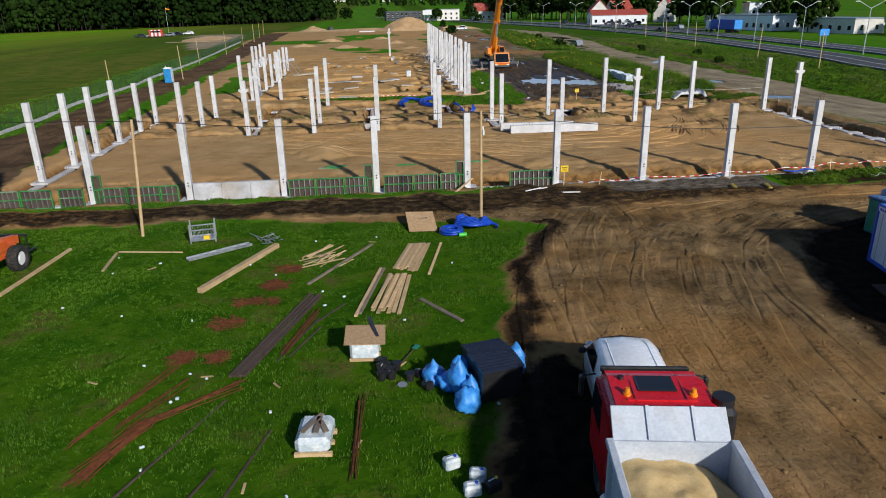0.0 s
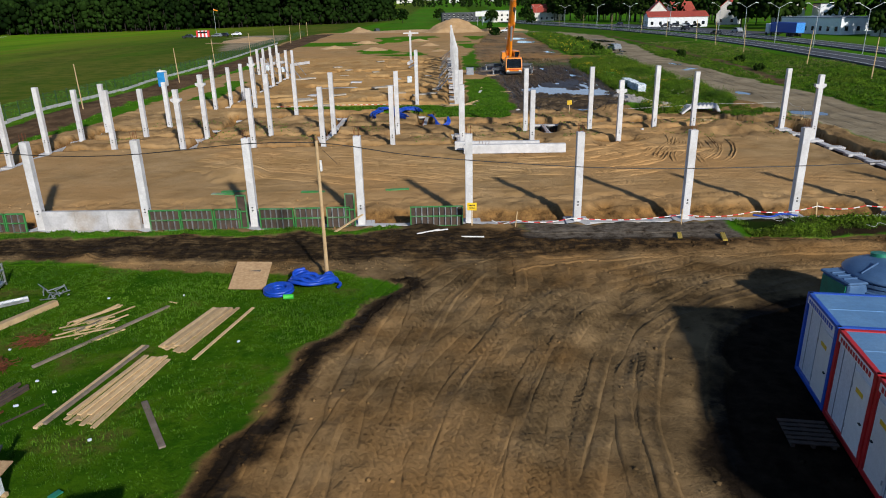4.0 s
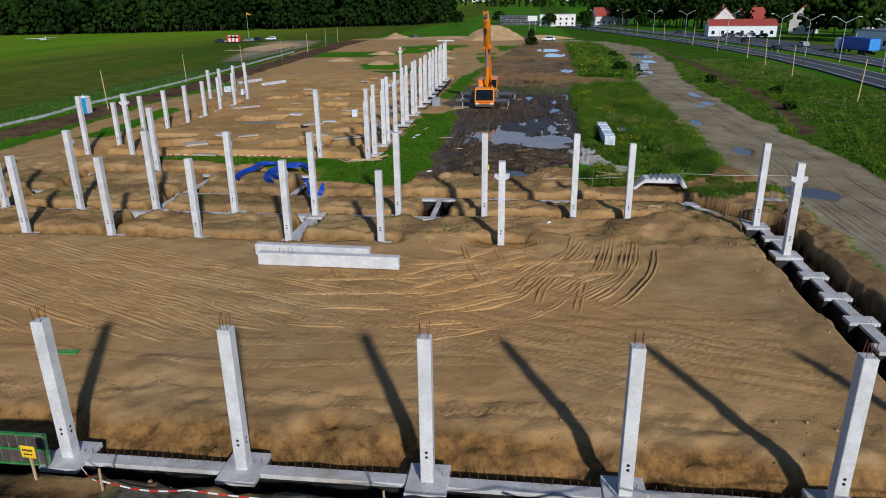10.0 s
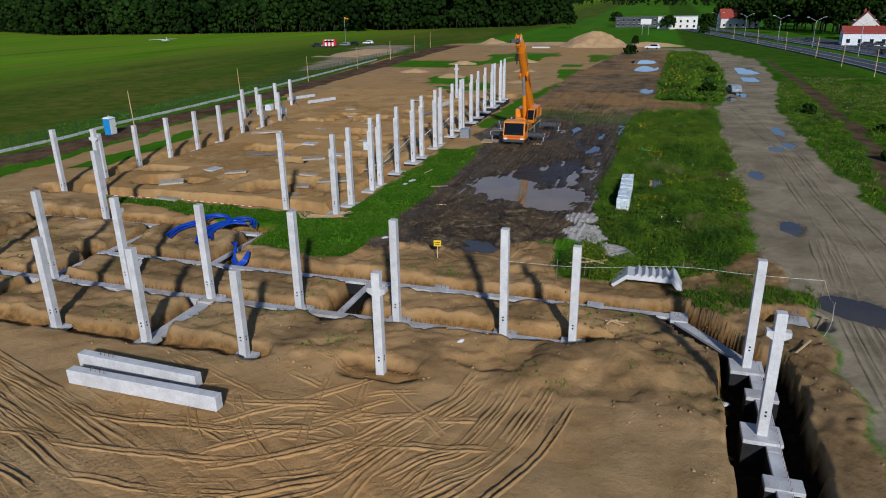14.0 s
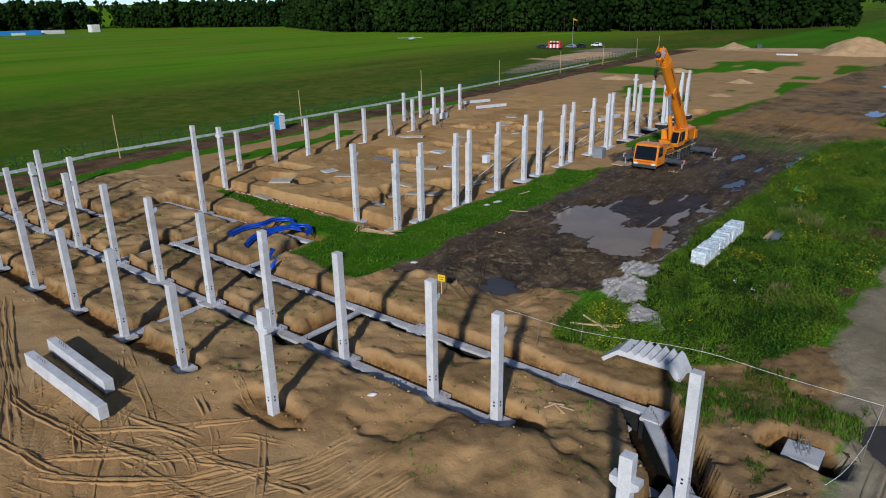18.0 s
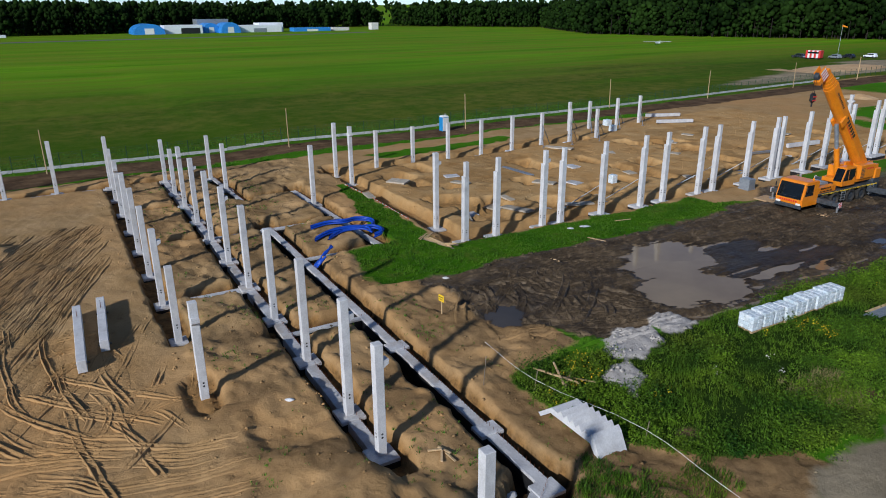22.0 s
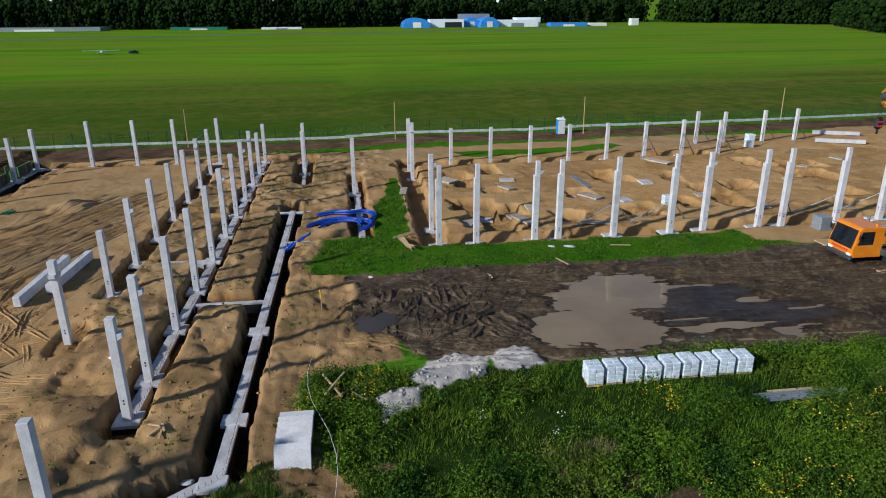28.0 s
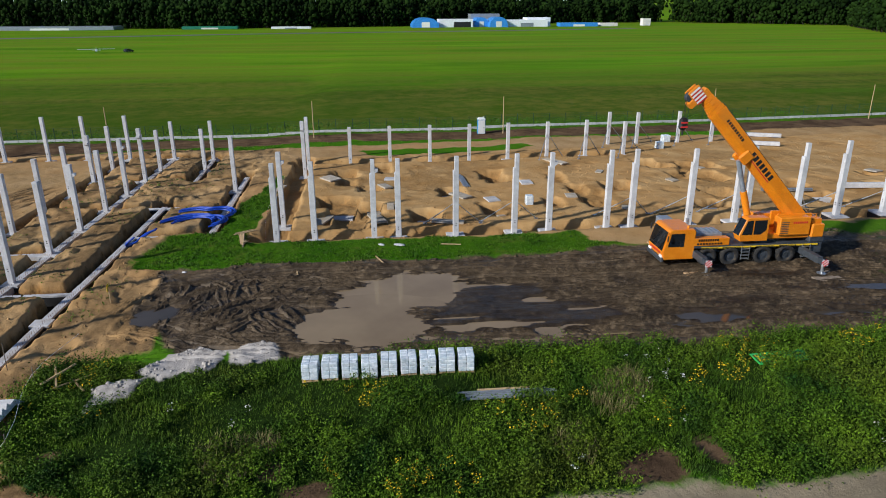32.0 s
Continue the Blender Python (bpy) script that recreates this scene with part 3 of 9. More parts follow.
# churned mud keeps its hard edges
broken = (SOILS["mud"] > 0.5)
g_me.polygons.foreach_set("use_smooth", ~broken[:-1, :-1].ravel())
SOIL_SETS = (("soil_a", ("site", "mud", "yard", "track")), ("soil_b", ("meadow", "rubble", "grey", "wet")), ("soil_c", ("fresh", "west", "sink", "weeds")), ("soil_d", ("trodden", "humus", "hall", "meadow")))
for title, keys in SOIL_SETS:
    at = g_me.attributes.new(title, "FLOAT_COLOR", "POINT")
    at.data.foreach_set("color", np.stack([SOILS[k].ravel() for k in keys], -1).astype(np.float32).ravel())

# soil, sand, mud and turf in one material, by the shares above
EARTH, nt, bs = node_mat("open_ground")
pos = nt.nodes.new("ShaderNodeNewGeometry").outputs["Position"]


def share(title):
    a = nt.nodes.new("ShaderNodeAttribute")
    a.attribute_name = title
    s = nt.nodes.new("ShaderNodeSeparateColor")
    nt.links.new(a.outputs["Color"], s.inputs[0])
    return (*s.outputs[:3], a.outputs["Alpha"])


s_site, s_mud, s_yard, s_track = share("soil_a")
s_meadow, s_rubble, s_grey, s_wet_shade = share("soil_b")
s_fresh, s_west, s_sink, s_weeds = share("soil_c")
s_trod, s_humus, s_hall, s_rank = share("soil_d")
n_big, n_mid = noise_tex(nt, pos, 0.055, 5.0), noise_tex(nt, pos, 0.33, 6.0, 0.65)
n_small, n_grain = noise_tex(nt, pos, 1.7, 6.0, 0.7), noise_tex(nt, pos, 11.0, 4.0, 0.75)
n_land = noise_tex(nt, pos, 0.012, 5.0, 0.6)


def ragged(s, width=0.22):
    """A share with an uneven edge."""
    m = nt.nodes.new("ShaderNodeMath")
    m.operation = "MULTIPLY_ADD"
    nt.links.new(n_small, m.inputs[0])
    m.inputs[1].default_value = 0.9
    nt.links.new(s, m.inputs[2])
    return ramp(nt, m.outputs[0], 0.95 - width, 0.95 + width)


stretch = nt.nodes.new("ShaderNodeMapping")
stretch.inputs["Scale"].default_value = (0.05, 0.004, 1)
stretch.inputs["Rotation"].default_value = (0, 0, radians(88))
nt.links.new(pos, stretch.inputs["Vector"])
n_band = noise_tex(nt, stretch.outputs[0], 1.0, 4.0)
turf = mix(nt, ramp(nt, n_mid, 0.35, 0.7), (0.045, 0.150, 0.006), (0.085, 0.215, 0.010))
turf = mix(nt, ramp(nt, n_band, 0.42, 0.62), turf, (0.070, 0.235, 0.008))
turf = mix(nt, ramp(nt, n_land, 0.50, 0.66, 0.0, 0.70), turf, (0.125, 0.185, 0.022))
turf = mix(nt, ramp(nt, n_small, 0.60, 0.75, 0.0, 0.45), turf, (0.125, 0.115, 0.045))
sand = mix(nt, ramp(nt, n_mid, 0.35, 0.66), (0.37, 0.236, 0.104), (0.52, 0.350, 0.176))
sand = mix(nt, ramp(nt, n_big, 0.43, 0.63, 0.0, 0.8), sand, (0.53, 0.308, 0.128))
sand = mix(nt, ramp(nt, n_small, 0.58, 0.72, 0.0, 0.55), sand, (0.23, 0.135, 0.065))
mudc = mix(nt, ramp(nt, n_mid, 0.36, 0.64), (0.046, 0.033, 0.020), (0.125, 0.088, 0.050))
mudc = mix(nt, ramp(nt, n_small, 0.50, 0.66, 0.0, 0.85), mudc, (0.235, 0.172, 0.105))
mudc = mix(nt, ramp(nt, n_small, 0.30, 0.44, 0.75, 0.0), mudc, (0.024, 0.017, 0.010))
yardc = mix(nt, ramp(nt, n_mid, 0.38, 0.62), (0.096, 0.064, 0.031), (0.290, 0.196, 0.098))
yardc = mix(nt, ramp(nt, n_big, 0.44, 0.60, 0.0, 0.85), yardc, (0.40, 0.220, 0.080))
yardc = mix(nt, ramp(nt, n_small, 0.56, 0.74, 0.0, 0.65), yardc, (0.050, 0.033, 0.020))
trackc = mix(nt, ramp(nt, n_mid, 0.35, 0.65), (0.26, 0.212, 0.140), (0.42, 0.352, 0.240))
trackc = mix(nt, ramp(nt, n_big, 0.50, 0.62, 0.0, 0.30), trackc, (0.110, 0.086, 0.056))
greyc = mix(nt, ramp(nt, n_small, 0.36, 0.62), (0.050, 0.038, 0.027), (0.200, 0.172, 0.138))
sep = nt.nodes.new("ShaderNodeSeparateXYZ")
nt.links.new(pos, sep.inputs[0])
uncut = nt.nodes.new("ShaderNodeMath")
uncut.operation = "MULTIPLY_ADD"
nt.links.new(n_band, uncut.inputs[0])
uncut.inputs[1].default_value = 170.0
nt.links.new(sep.outputs[0], uncut.inputs[2])
mown = mix(nt, ramp(nt, n_band, 0.36, 0.64), (0.098, 0.245, 0.006), (0.175, 0.365, 0.010))
mown = mix(nt, ramp(nt, n_land, 0.46, 0.64, 0.0, 0.6), mown, (0.175, 0.255, 0.016))
swath = nt.nodes.new("ShaderNodeMapping")
swath.inputs["Scale"].default_value = (0.055, 0.009, 1)
nt.links.new(pos, swath.inputs["Vector"])
n_swath = noise_tex(nt, swath.outputs[0], 1.0, 6.0, 0.6)
mown = mix(nt, ramp(nt, n_swath, 0.46, 0.60, 0.0, 0.75), mown, (0.185, 0.235, 0.020))
mown = mix(nt, ramp(nt, n_swath, 0.34, 0.44, 0.6, 0.0), mown, (0.068, 0.205, 0.005))
long_grass = mix(nt, ramp(nt, n_mid, 0.38, 0.62), (0.064, 0.115, 0.008), (0.150, 0.155, 0.026))
long_grass = mix(nt, ramp(nt, n_small, 0.50, 0.70, 0.0, 0.5), long_grass, (0.200, 0.185, 0.048))
long_grass = mix(nt, ramp(nt, n_swath, 0.42, 0.60, 0.65, 0.0), long_grass, (0.045, 0.115, 0.005))
field = mix(nt, ramp(nt, uncut.outputs[0], -65.0, 5.0), mown, long_grass)
turf = mix(nt, ramp(nt, sep.outputs[0], -44.0, -34.0), field, turf)
trod = mix(nt, ramp(nt, n_mid, 0.36, 0.60), (0.028, 0.098, 0.004), (0.072, 0.158, 0.006))
trod = mix(nt, ramp(nt, n_mid, 0.55, 0.66, 0.0, 0.8), trod, (0.125, 0.098, 0.034))
trod = mix(nt, ramp(nt, n_small, 0.50, 0.64, 0.0, 0.8), trod, (0.020, 0.074, 0.003))
col = mix(nt, s_trod, turf, trod)
col = mix(nt, ragged(s_meadow), col, (0.022, 0.045, 0.008))
col = mix(nt, ragged(s_site), col, sand)
col = mix(nt, ramp(nt, s_hall, 0.2, 0.9, 0.0, 0.55), col, mix(nt, ramp(nt, n_mid, 0.36, 0.66), (0.54, 0.300, 0.105), (0.60, 0.395, 0.175)))
col = mix(nt, ramp(nt, s_humus, 0.2, 1.0, 0.0, 0.75), col, mix(nt, ramp(nt, n_small, 0.38, 0.62), (0.075, 0.047, 0.025), (0.23, 0.150, 0.074)))
# freshly cut earth; its dark brown end also paints in shade on trench walls
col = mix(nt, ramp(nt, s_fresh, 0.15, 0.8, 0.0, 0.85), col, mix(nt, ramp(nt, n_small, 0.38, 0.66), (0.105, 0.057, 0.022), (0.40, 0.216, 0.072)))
col = mix(nt, ragged(s_west), col, mix(nt, ramp(nt, n_mid, 0.4, 0.6), (0.085, 0.055, 0.034), (0.16, 0.105, 0.062)))
col = mix(nt, ragged(s_yard), col, yardc)
col = mix(nt, ragged(s_track), col, trackc)
col = mix(nt, ragged(s_mud), col, mudc)
bed = nt.nodes.new("ShaderNodeMath")
bed.operation = "MULTIPLY"
nt.links.new(s_sink, bed.inputs[0])
nt.links.new(s_mud, bed.inputs[1])
col = mix(nt, ramp(nt, bed.outputs[0], 0.25, 0.9, 0.0, 0.65), col, (0.018, 0.012, 0.008))
col = mix(nt, ragged(s_grey), col, greyc)
col = mix(nt, ragged(s_rubble), col, mix(nt, ramp(nt, n_small, 0.35, 0.7), (0.42, 0.39, 0.36), (0.60, 0.56, 0.52)))
# near-black tone for wet soil and for the shade painted with it
col = mix(nt, ragged(s_wet_shade), col, mix(nt, ramp(nt, n_small, 0.4, 0.7), (0.012, 0.009, 0.006), (0.034, 0.024, 0.016)))
col = mix(nt, ragged(s_weeds), col, mix(nt, ramp(nt, n_mid, 0.42, 0.58), (0.034, 0.024, 0.014), (0.015, 0.030, 0.005)))
col = mix(nt, ramp(nt, n_grain, 0.3, 0.75, 0.0, 0.40), col, (0.03, 0.02, 0.012), "MULTIPLY")
gs = nt.nodes.new("ShaderNodeVectorMath")
gs.operation = "SCALE"
nt.links.new(col, gs.inputs[0])
nt.links.new(ramp(nt, n_grain, 0.25, 0.75, 0.86, 1.22), gs.inputs["Scale"])
nt.links.new(gs.outputs[0], bs.inputs["Base Color"])
rg = mix(nt, s_mud, (0.92, 0.92, 0.92), (0.62, 0.62, 0.62))
rg = mix(nt, s_sink, rg, (0.45, 0.45, 0.45))
nt.links.new(rg, bs.inputs["Roughness"])
gloss = nt.nodes.new("ShaderNodeMath")
gloss.operation = "MAXIMUM"
nt.links.new(ramp(nt, s_sink, 0.0, 1.0, 0.01, 0.16), gloss.inputs[0])
nt.links.new(ramp(nt, s_mud, 0.3, 1.0, 0.01, 0.28), gloss.inputs[1])
nt.links.new(gloss.outputs[0], bs.inputs["Specular IOR Level"])
b1 = add(nt, "ShaderNodeBump", Strength=0.55, Distance=0.14)
nt.links.new(n_small, b1.inputs["Height"])
b2 = add(nt, "ShaderNodeBump", Strength=0.6, Distance=0.04)
nt.links.new(n_grain, b2.inputs["Height"])
nt.links.new(b1.outputs[0], b2.inputs["Normal"])
nt.links.new(b2.outputs[0], bs.inputs["Normal"])
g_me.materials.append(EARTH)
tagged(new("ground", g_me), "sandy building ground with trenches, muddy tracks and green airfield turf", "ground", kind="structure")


# ---- builders ----
def bx(bm, c, s, m=None, bevel=0.0):
    """A box of size s centred at c, with bevelled edges where asked."""
    r = bmesh.ops.create_cube(bm, size=1.0, matrix=(m or Matrix()) @ Matrix.Translation(c) @ Matrix.Diagonal((*s, 1)))
    if bevel:
        es = list({e for v in r["verts"] for e in v.link_edges})
        bmesh.ops.bevel(bm, geom=es, offset=bevel, segments=1, affect="EDGES")
    return bm


def rod(bm, a, b, r, n=8, r2=None):
    """A round bar from a to b."""
    a, b = Vector(a), Vector(b)
    d = b - a
    q = d.to_track_quat("Z", "Y").to_matrix().to_4x4()
    bmesh.ops.create_cone(bm, cap_ends=True, segments=n, radius1=r, radius2=r if r2 is None else r2, depth=d.length, matrix=Matrix.Translation((a + b) / 2) @ q)
    return bm


def beam(bm, a, b, w, h):
    """A square bar from a to b."""
    a, b = Vector(a), Vector(b)
    d = b - a
    q = d.to_track_quat("Y", "Z").to_matrix().to_4x4()
    bmesh.ops.create_cube(bm, size=1.0, matrix=Matrix.Translation((a + b) / 2) @ q @ Matrix.Diagonal((w, d.length, h, 1)))
    return bm


def slab(bm, outline, z0, z1, m=None):
    """A prism over a flat outline."""
    lo = [bm.verts.new((m or Matrix()) @ Vector((x, y, z0))) for x, y in outline]
    hi = [bm.verts.new((m or Matrix()) @ Vector((x, y, z1))) for x, y in outline]
    bm.faces.new(lo[::-1]), bm.faces.new(hi)
    for i in range(len(lo)):
        j = (i + 1) % len(lo)
        bm.faces.new((lo[i], lo[j], hi[j], hi[i]))
    return bm


def profile(bm, outline, x0, x1):
    """A prism along x over an outline in y and z."""
    lo = [bm.verts.new((x0, y, z)) for y, z in outline]
    hi = [bm.verts.new((x1, y, z)) for y, z in outline]
    bm.faces.new(lo), bm.faces.new(hi[::-1])
    for i in range(len(lo)):
        j = (i + 1) % len(lo)
        bm.faces.new((lo[j], lo[i], hi[i], hi[j]))
    bmesh.ops.recalc_face_normals(bm, faces=bm.faces[:])
    return bm


def mesh_of(name, bm, material, smooth=False):
    me = bpy.data.meshes.new(name)
    if smooth:
        for f in bm.faces:
            f.smooth = True
    bm.to_mesh(me)
    bm.free()
    for mt in material if isinstance(material, (list, tuple)) else [material]:
        me.materials.append(mt)
    return me


def part(name, bm, material, parent, label="", smooth=False):
    me = bm if isinstance(bm, bpy.types.Mesh) else mesh_of(name, bm, material, smooth)
    ob = new(name, me)
    ob.parent = parent
    if label:
        ob["label"] = label
    return ob


def thing(name, at, label, category, group="", kind="", rz=0.0, tilt=(0, 0)):
    ob = new(name)
    ob.matrix_basis = pose(*at, tilt[0], tilt[1], rz)
    return tagged(ob, label, category, group, kind)


def solid(name, bm, material, at, label, category, group="", kind="", rz=0.0, tilt=(0, 0), smooth=False):
    """A thing that is one mesh."""
    ob = new(name, mesh_of(name, bm, material, smooth))
    ob.matrix_basis = pose(*at, tilt[0], tilt[1], rz)
    return tagged(ob, label, category, group, kind)


def B():
    return bmesh.new()


def tube(name, pts, r, material, parent=None, label="", res=4):
    """A hose or cable along a smooth line."""
    cu = bpy.data.curves.new(name, "CURVE")
    cu.dimensions, cu.bevel_depth, cu.bevel_resolution, cu.resolution_u = "3D", r, 2, res
    sp = cu.splines.new("BEZIER")
    sp.bezier_points.add(len(pts) - 1)
    for p, c in zip(sp.bezier_points, pts):
        p.co, p.handle_left_type, p.handle_right_type = c, "AUTO", "AUTO"
    cu.materials.append(material)
    ob = new(name, cu)
    ob.parent = parent
    if label:
        ob["label"] = label
    return ob


# ---- puddles ----
def puddle(px, py, rx, ry):
    n = 48
    bm = B()
    vs = [bm.verts.new((1.45 * rx * math.cos(2 * math.pi * i / n), 1.45 * ry * math.sin(2 * math.pi * i / n), 0)) for i in range(n)]
    bm.faces.new(vs)
    lvl = float(rise(np.array(px), np.array(py))) - 0.055 + 0.005 * (len(bpy.data.objects) % 6)
    solid("puddle", bm, WATER if rx > 2.4 and py < 112 else CLEAR_WATER, (px, py, lvl), "shallow rain puddle lying in wheel-churned mud", "puddle", "puddles", "structure")


for spot in WET_SPOTS:
    puddle(*spot)

# ---- foundations ----
PADS = {}


def footing(name, x, y, z, sx, sy):
    """A cast pad with black coated sides."""
    key = (round(sx, 2), round(sy, 2))
    if key not in PADS:
        PADS[key] = (mesh_of("pad_top", bx(B(), (0, 0, -0.09), (sx, sy, 0.18), bevel=0.02), CAST), mesh_of("pad_side", bx(B(), (0, 0, -0.83), (sx - 0.02, sy - 0.02, 1.3)), BITUMEN))
    t = thing(name, (x, y, z), "cast concrete column pad with black bitumen sides in a trench", "footing", "column pads", "structure")
    part("pad_top", PADS[key][0], None, t)
    part("pad_side", PADS[key][1], None, t, "black bitumen coating")
    return t


STRIPS = [
    ((-24, 44.2), (42.3, 44.2), -0.36, 0.5), ((-24.8, 71.5), (33.7, 71.5), -0.22, 0.62), ((-1, 76.6), (38.7, 76.45), -0.25, 0.55),
    ((38.5, 76.45), (42.3, 71.6), -0.25, 0.6), ((42.3, 71.6), (42.4, 44.2), -0.26, 0.55), ((20.4, 71.5), (20.4, 76.5), -0.26, 0.35),
    ((-0.5, 71.5), (-0.5, 82.7), -0.27, 0.5), ((-12.4, 82.6), (8.4, 83.1), -0.2, 0.6), ((8.4, 76.6), (8.5, 83.1), -0.27, 0.4),
    ((12, 66.2), (12, 71.3), -0.28, 0.75), ((-0.3, 66.2), (-0.3, 71.3), -0.28, 0.4), ((-12, 66.2), (-12, 71.3), -0.28, 0.4),
    ((-23.9, 44.2), (-24.2, 71.5), -0.3, 0.5), ((-24.4, 76.5), (-11, 77.0), -0.3, 0.45),
]
for n_strip, ((x0, y0), (x1, y1), z, w) in enumerate(STRIPS):
    deep = 0.52 if n_strip in (1, 9, 10, 11) else 0.16
    length, turn = math.hypot(x1 - x0, y1 - y0), math.degrees(math.atan2(y1 - y0, x1 - x0))
    st = thing("foundation_strip", ((x0 + x1) / 2, (y0 + y1) / 2, z), "long grey cast concrete foundation strip in an open trench", "foundation strip", "foundation strips", "structure", turn)
    bm = B()
    n = max(1, int(length / 6))
    for i in range(n):                                     # cast in lengths, each a little out of line
        bx(bm, (-length / 2 + (i + 0.5) * length / n, random.uniform(-0.02, 0.02), -deep / 2 + random.uniform(-0.012, 0.012)), (length / n - 0.012, w, deep), bevel=0.015)
    part("strip_top", bm, CAST, st)
    part("strip_side", bx(B(), (0, 0, -0.8), (length - 0.03, w - 0.03, 1.3)), BITUMEN, st, "black bitumen coating")
    bm = B()
    k = int(length / 0.28)
    for i in range(k):                                     # bent starter bars along the edge
        s = -length / 2 + (i + 0.5) * length / k
        hgt = 0.22 + random.uniform(-0.05, 0.06)
        beam(bm, (s, w / 2 - 0.07, -0.02), (s + random.uniform(-0.04, 0.04), w / 2 - 0.07, hgt), 0.014, 0.014)
    part("starter_bars", bm, RUST, st, "row of rusty bent steel starter bars")
    st.children[-1]["kind"] = "stuff"

# ---- precast columns ----
COLS = {}


def column(x, y, zb, zt, corbel=0, w=0.40, bars=True, group="precast columns", rz=0.0, notch=0.0):
    """A white precast column; corbel 1 or 2: brackets on one or on two sides near the top; notch: length of a slimmer head."""
    key = (round(zt - zb, 2), corbel, w, bars, notch)
    if key not in COLS:
        h = zt - zb
        bm = bx(B(), (0, 0, (h - notch) / 2 - 0.1), (w, w, h - notch + 0.2), bevel=0.018)
        if notch:
            bx(bm, (0.10 * w, 0.10 * w, h - notch / 2 - 0.02), (0.74 * w, 0.74 * w, notch + 0.04), bevel=0.015)
        shaft = mesh_of("shaft", bm, CONCRETE)
        hole = mesh_of("bolt_hole", rod(B(), (0, -w / 2 - 0.004, 0), (0, -w / 2 + 0.02, 0), 0.05, 10), BLACK)
        rings = mesh_of("starter_bar", rod(B(), (0, 0, -0.05), (0.02, 0.01, 0.45), 0.012, 5), RUST)
        bm = B()
        profile(bm, [(w / 2 - 0.01, -0.36), (w / 2 + 0.24, -0.20), (w / 2 + 0.24, 0.0), (w / 2 - 0.01, 0.0)], -w / 2 + 0.02, w / 2 - 0.02)
        COLS[key] = (shaft, hole, rings, mesh_of("corbel", bm, CONCRETE))
    shaft, hole, rings, corb = COLS[key]
    t = thing("concrete_column", (x, y, zb), "square white precast concrete column standing in its footing" if not corbel else "square white precast concrete column with corbel brackets near the top", "column", group, rz=rz)
    part("shaft", shaft, None, t)
    for hz in (0.95, 1.12):
        o = part("bolt_hole", hole, None, t)
        o.location = (0.0, 0, hz)
        o = part("bolt_hole", hole, None, t)
        o.location, o.rotation_euler = (0, 0, hz), (0, 0, math.pi / 2)
    for s in ((0, 180) if corbel == 2 else (90,) if corbel == 1 else ()):
        o = part("corbel", corb, None, t)
        o.location, o.rotation_euler = (0, 0, zt - zb - 0.75), (0, 0, radians(s - 90))
    if bars:
        for sx in (-1, 1):
            for sy in (-1, 1):
                o = part("starter_bar", rings, None, t)
                o.location, o.rotation_euler = (sx * 0.11, sy * 0.11, zt - zb), (random.uniform(-.1, .1), random.uniform(-.1, .1), random.uniform(0, 6))
    return t


for i in range(-4, 8):                                      # front row
    fx = 6.0 * i
    footing("column_footing", fx, 44.2, -0.30, 1.3, 1.5)
    column(fx, 44.22, -0.32, 4.64)
for fx, top, cb in ((33.7, 5.12, 1), (30.1, 5.72, 1), (24.1, 5.72, 0), (18.1, 5.70, 0), (12.1, 5.68, 0), (6.15, 5.68, 1), (0.15, 5.68, 0), (-5.8, 5.68, 1), (-11.85, 5.72, 2), (-17.6, 4.55, 0), (-23.75, 4.58, 0)):
    footing("column_footing", fx, 71.5, -0.18, 1.25, 1.25)
    column(fx, 71.5, -0.2, top, cb, bars=False, group="inner row of columns")
for fx, top, cb in ((25.45, 5.08, 2), (18.05, 4.42, 0), (12.1, 4.97, 1), (6.1, 5.0, 0), (0.12, 5.0, 0), (-5.9, 5.02, 0), (-12.05, 5.02, 2), (-18.0, 5.06, 0)):
    footing("column_footing", fx, 65.85, -0.22, 1.15, 1.0)
    column(fx, 65.85, -0.25, top, cb, bars=False, group="middle row of columns")
for ey, top, cb in ((65.8, 5.2, 2), (71.4, 5.25, 0)):
    footing("column_footing", 41.95, ey, -0.16, 1.5, 1.3)
    column(41.95, ey, -0.18, top, cb, bars=False, rz=0)
for ey in (62.8, 60.0, 57.2, 54.4, 51.6, 48.8, 69.0):
    footing("column_footing", 42.35, ey, -0.22, 1.35, 0.8)
for px, py in ((34.4, 76.5), (39.0, 76.3), (25.0, 76.5)):
    footing("column_footing", px, py, -0.2, 0.95, 1.2)
for wx, wy in ((-24.05, 50.65), (-23.95, 56.0), (-23.95, 60.7), (-23.9, 65.95)):
    footing("column_footing", wx, wy, -0.18, 1.2, 1.2)
    column(wx, wy, -0.2, 5.4, 0, bars=False, group="west row of columns")
for cx, cy, cb, ct, br in ((-23.65, 76.4, -0.5, 4.6, 0), (-17.4, 76.75, -0.5, 4.62, 0), (-5.7, 82.55, -0.1, 5.75, 0), (-12.0, 89.2, -0.3, 6.14, 2), (-16.75, 89.2, -0.4, 5.88, 0), (7.25, 89.1, -0.15, 6.55, 1), (3.1, 156.4, 0.7, 6.75, 2)):
    footing("column_footing", cx, cy, cb + 0.03, 1.3, 1.3)
    column(cx, cy, cb, ct, br, bars=False, group="inner hall columns")
EAST_ROW = (89.15, 92.2, 97.05, 99.05, 103.8, 108.75, 111.7, 116.7, 118.85, 123.95, 128.1, 129.1, 133.75, 137.5, 141.9, 146.8, 148.3, 153.0, 155.9)


def east_base(y):
    return float(np.interp(y, (89, 99, 104, 118, 128, 142, 156), (-0.09, -0.05, 0.12, 0.22, 0.42, 0.85, 1.12)))


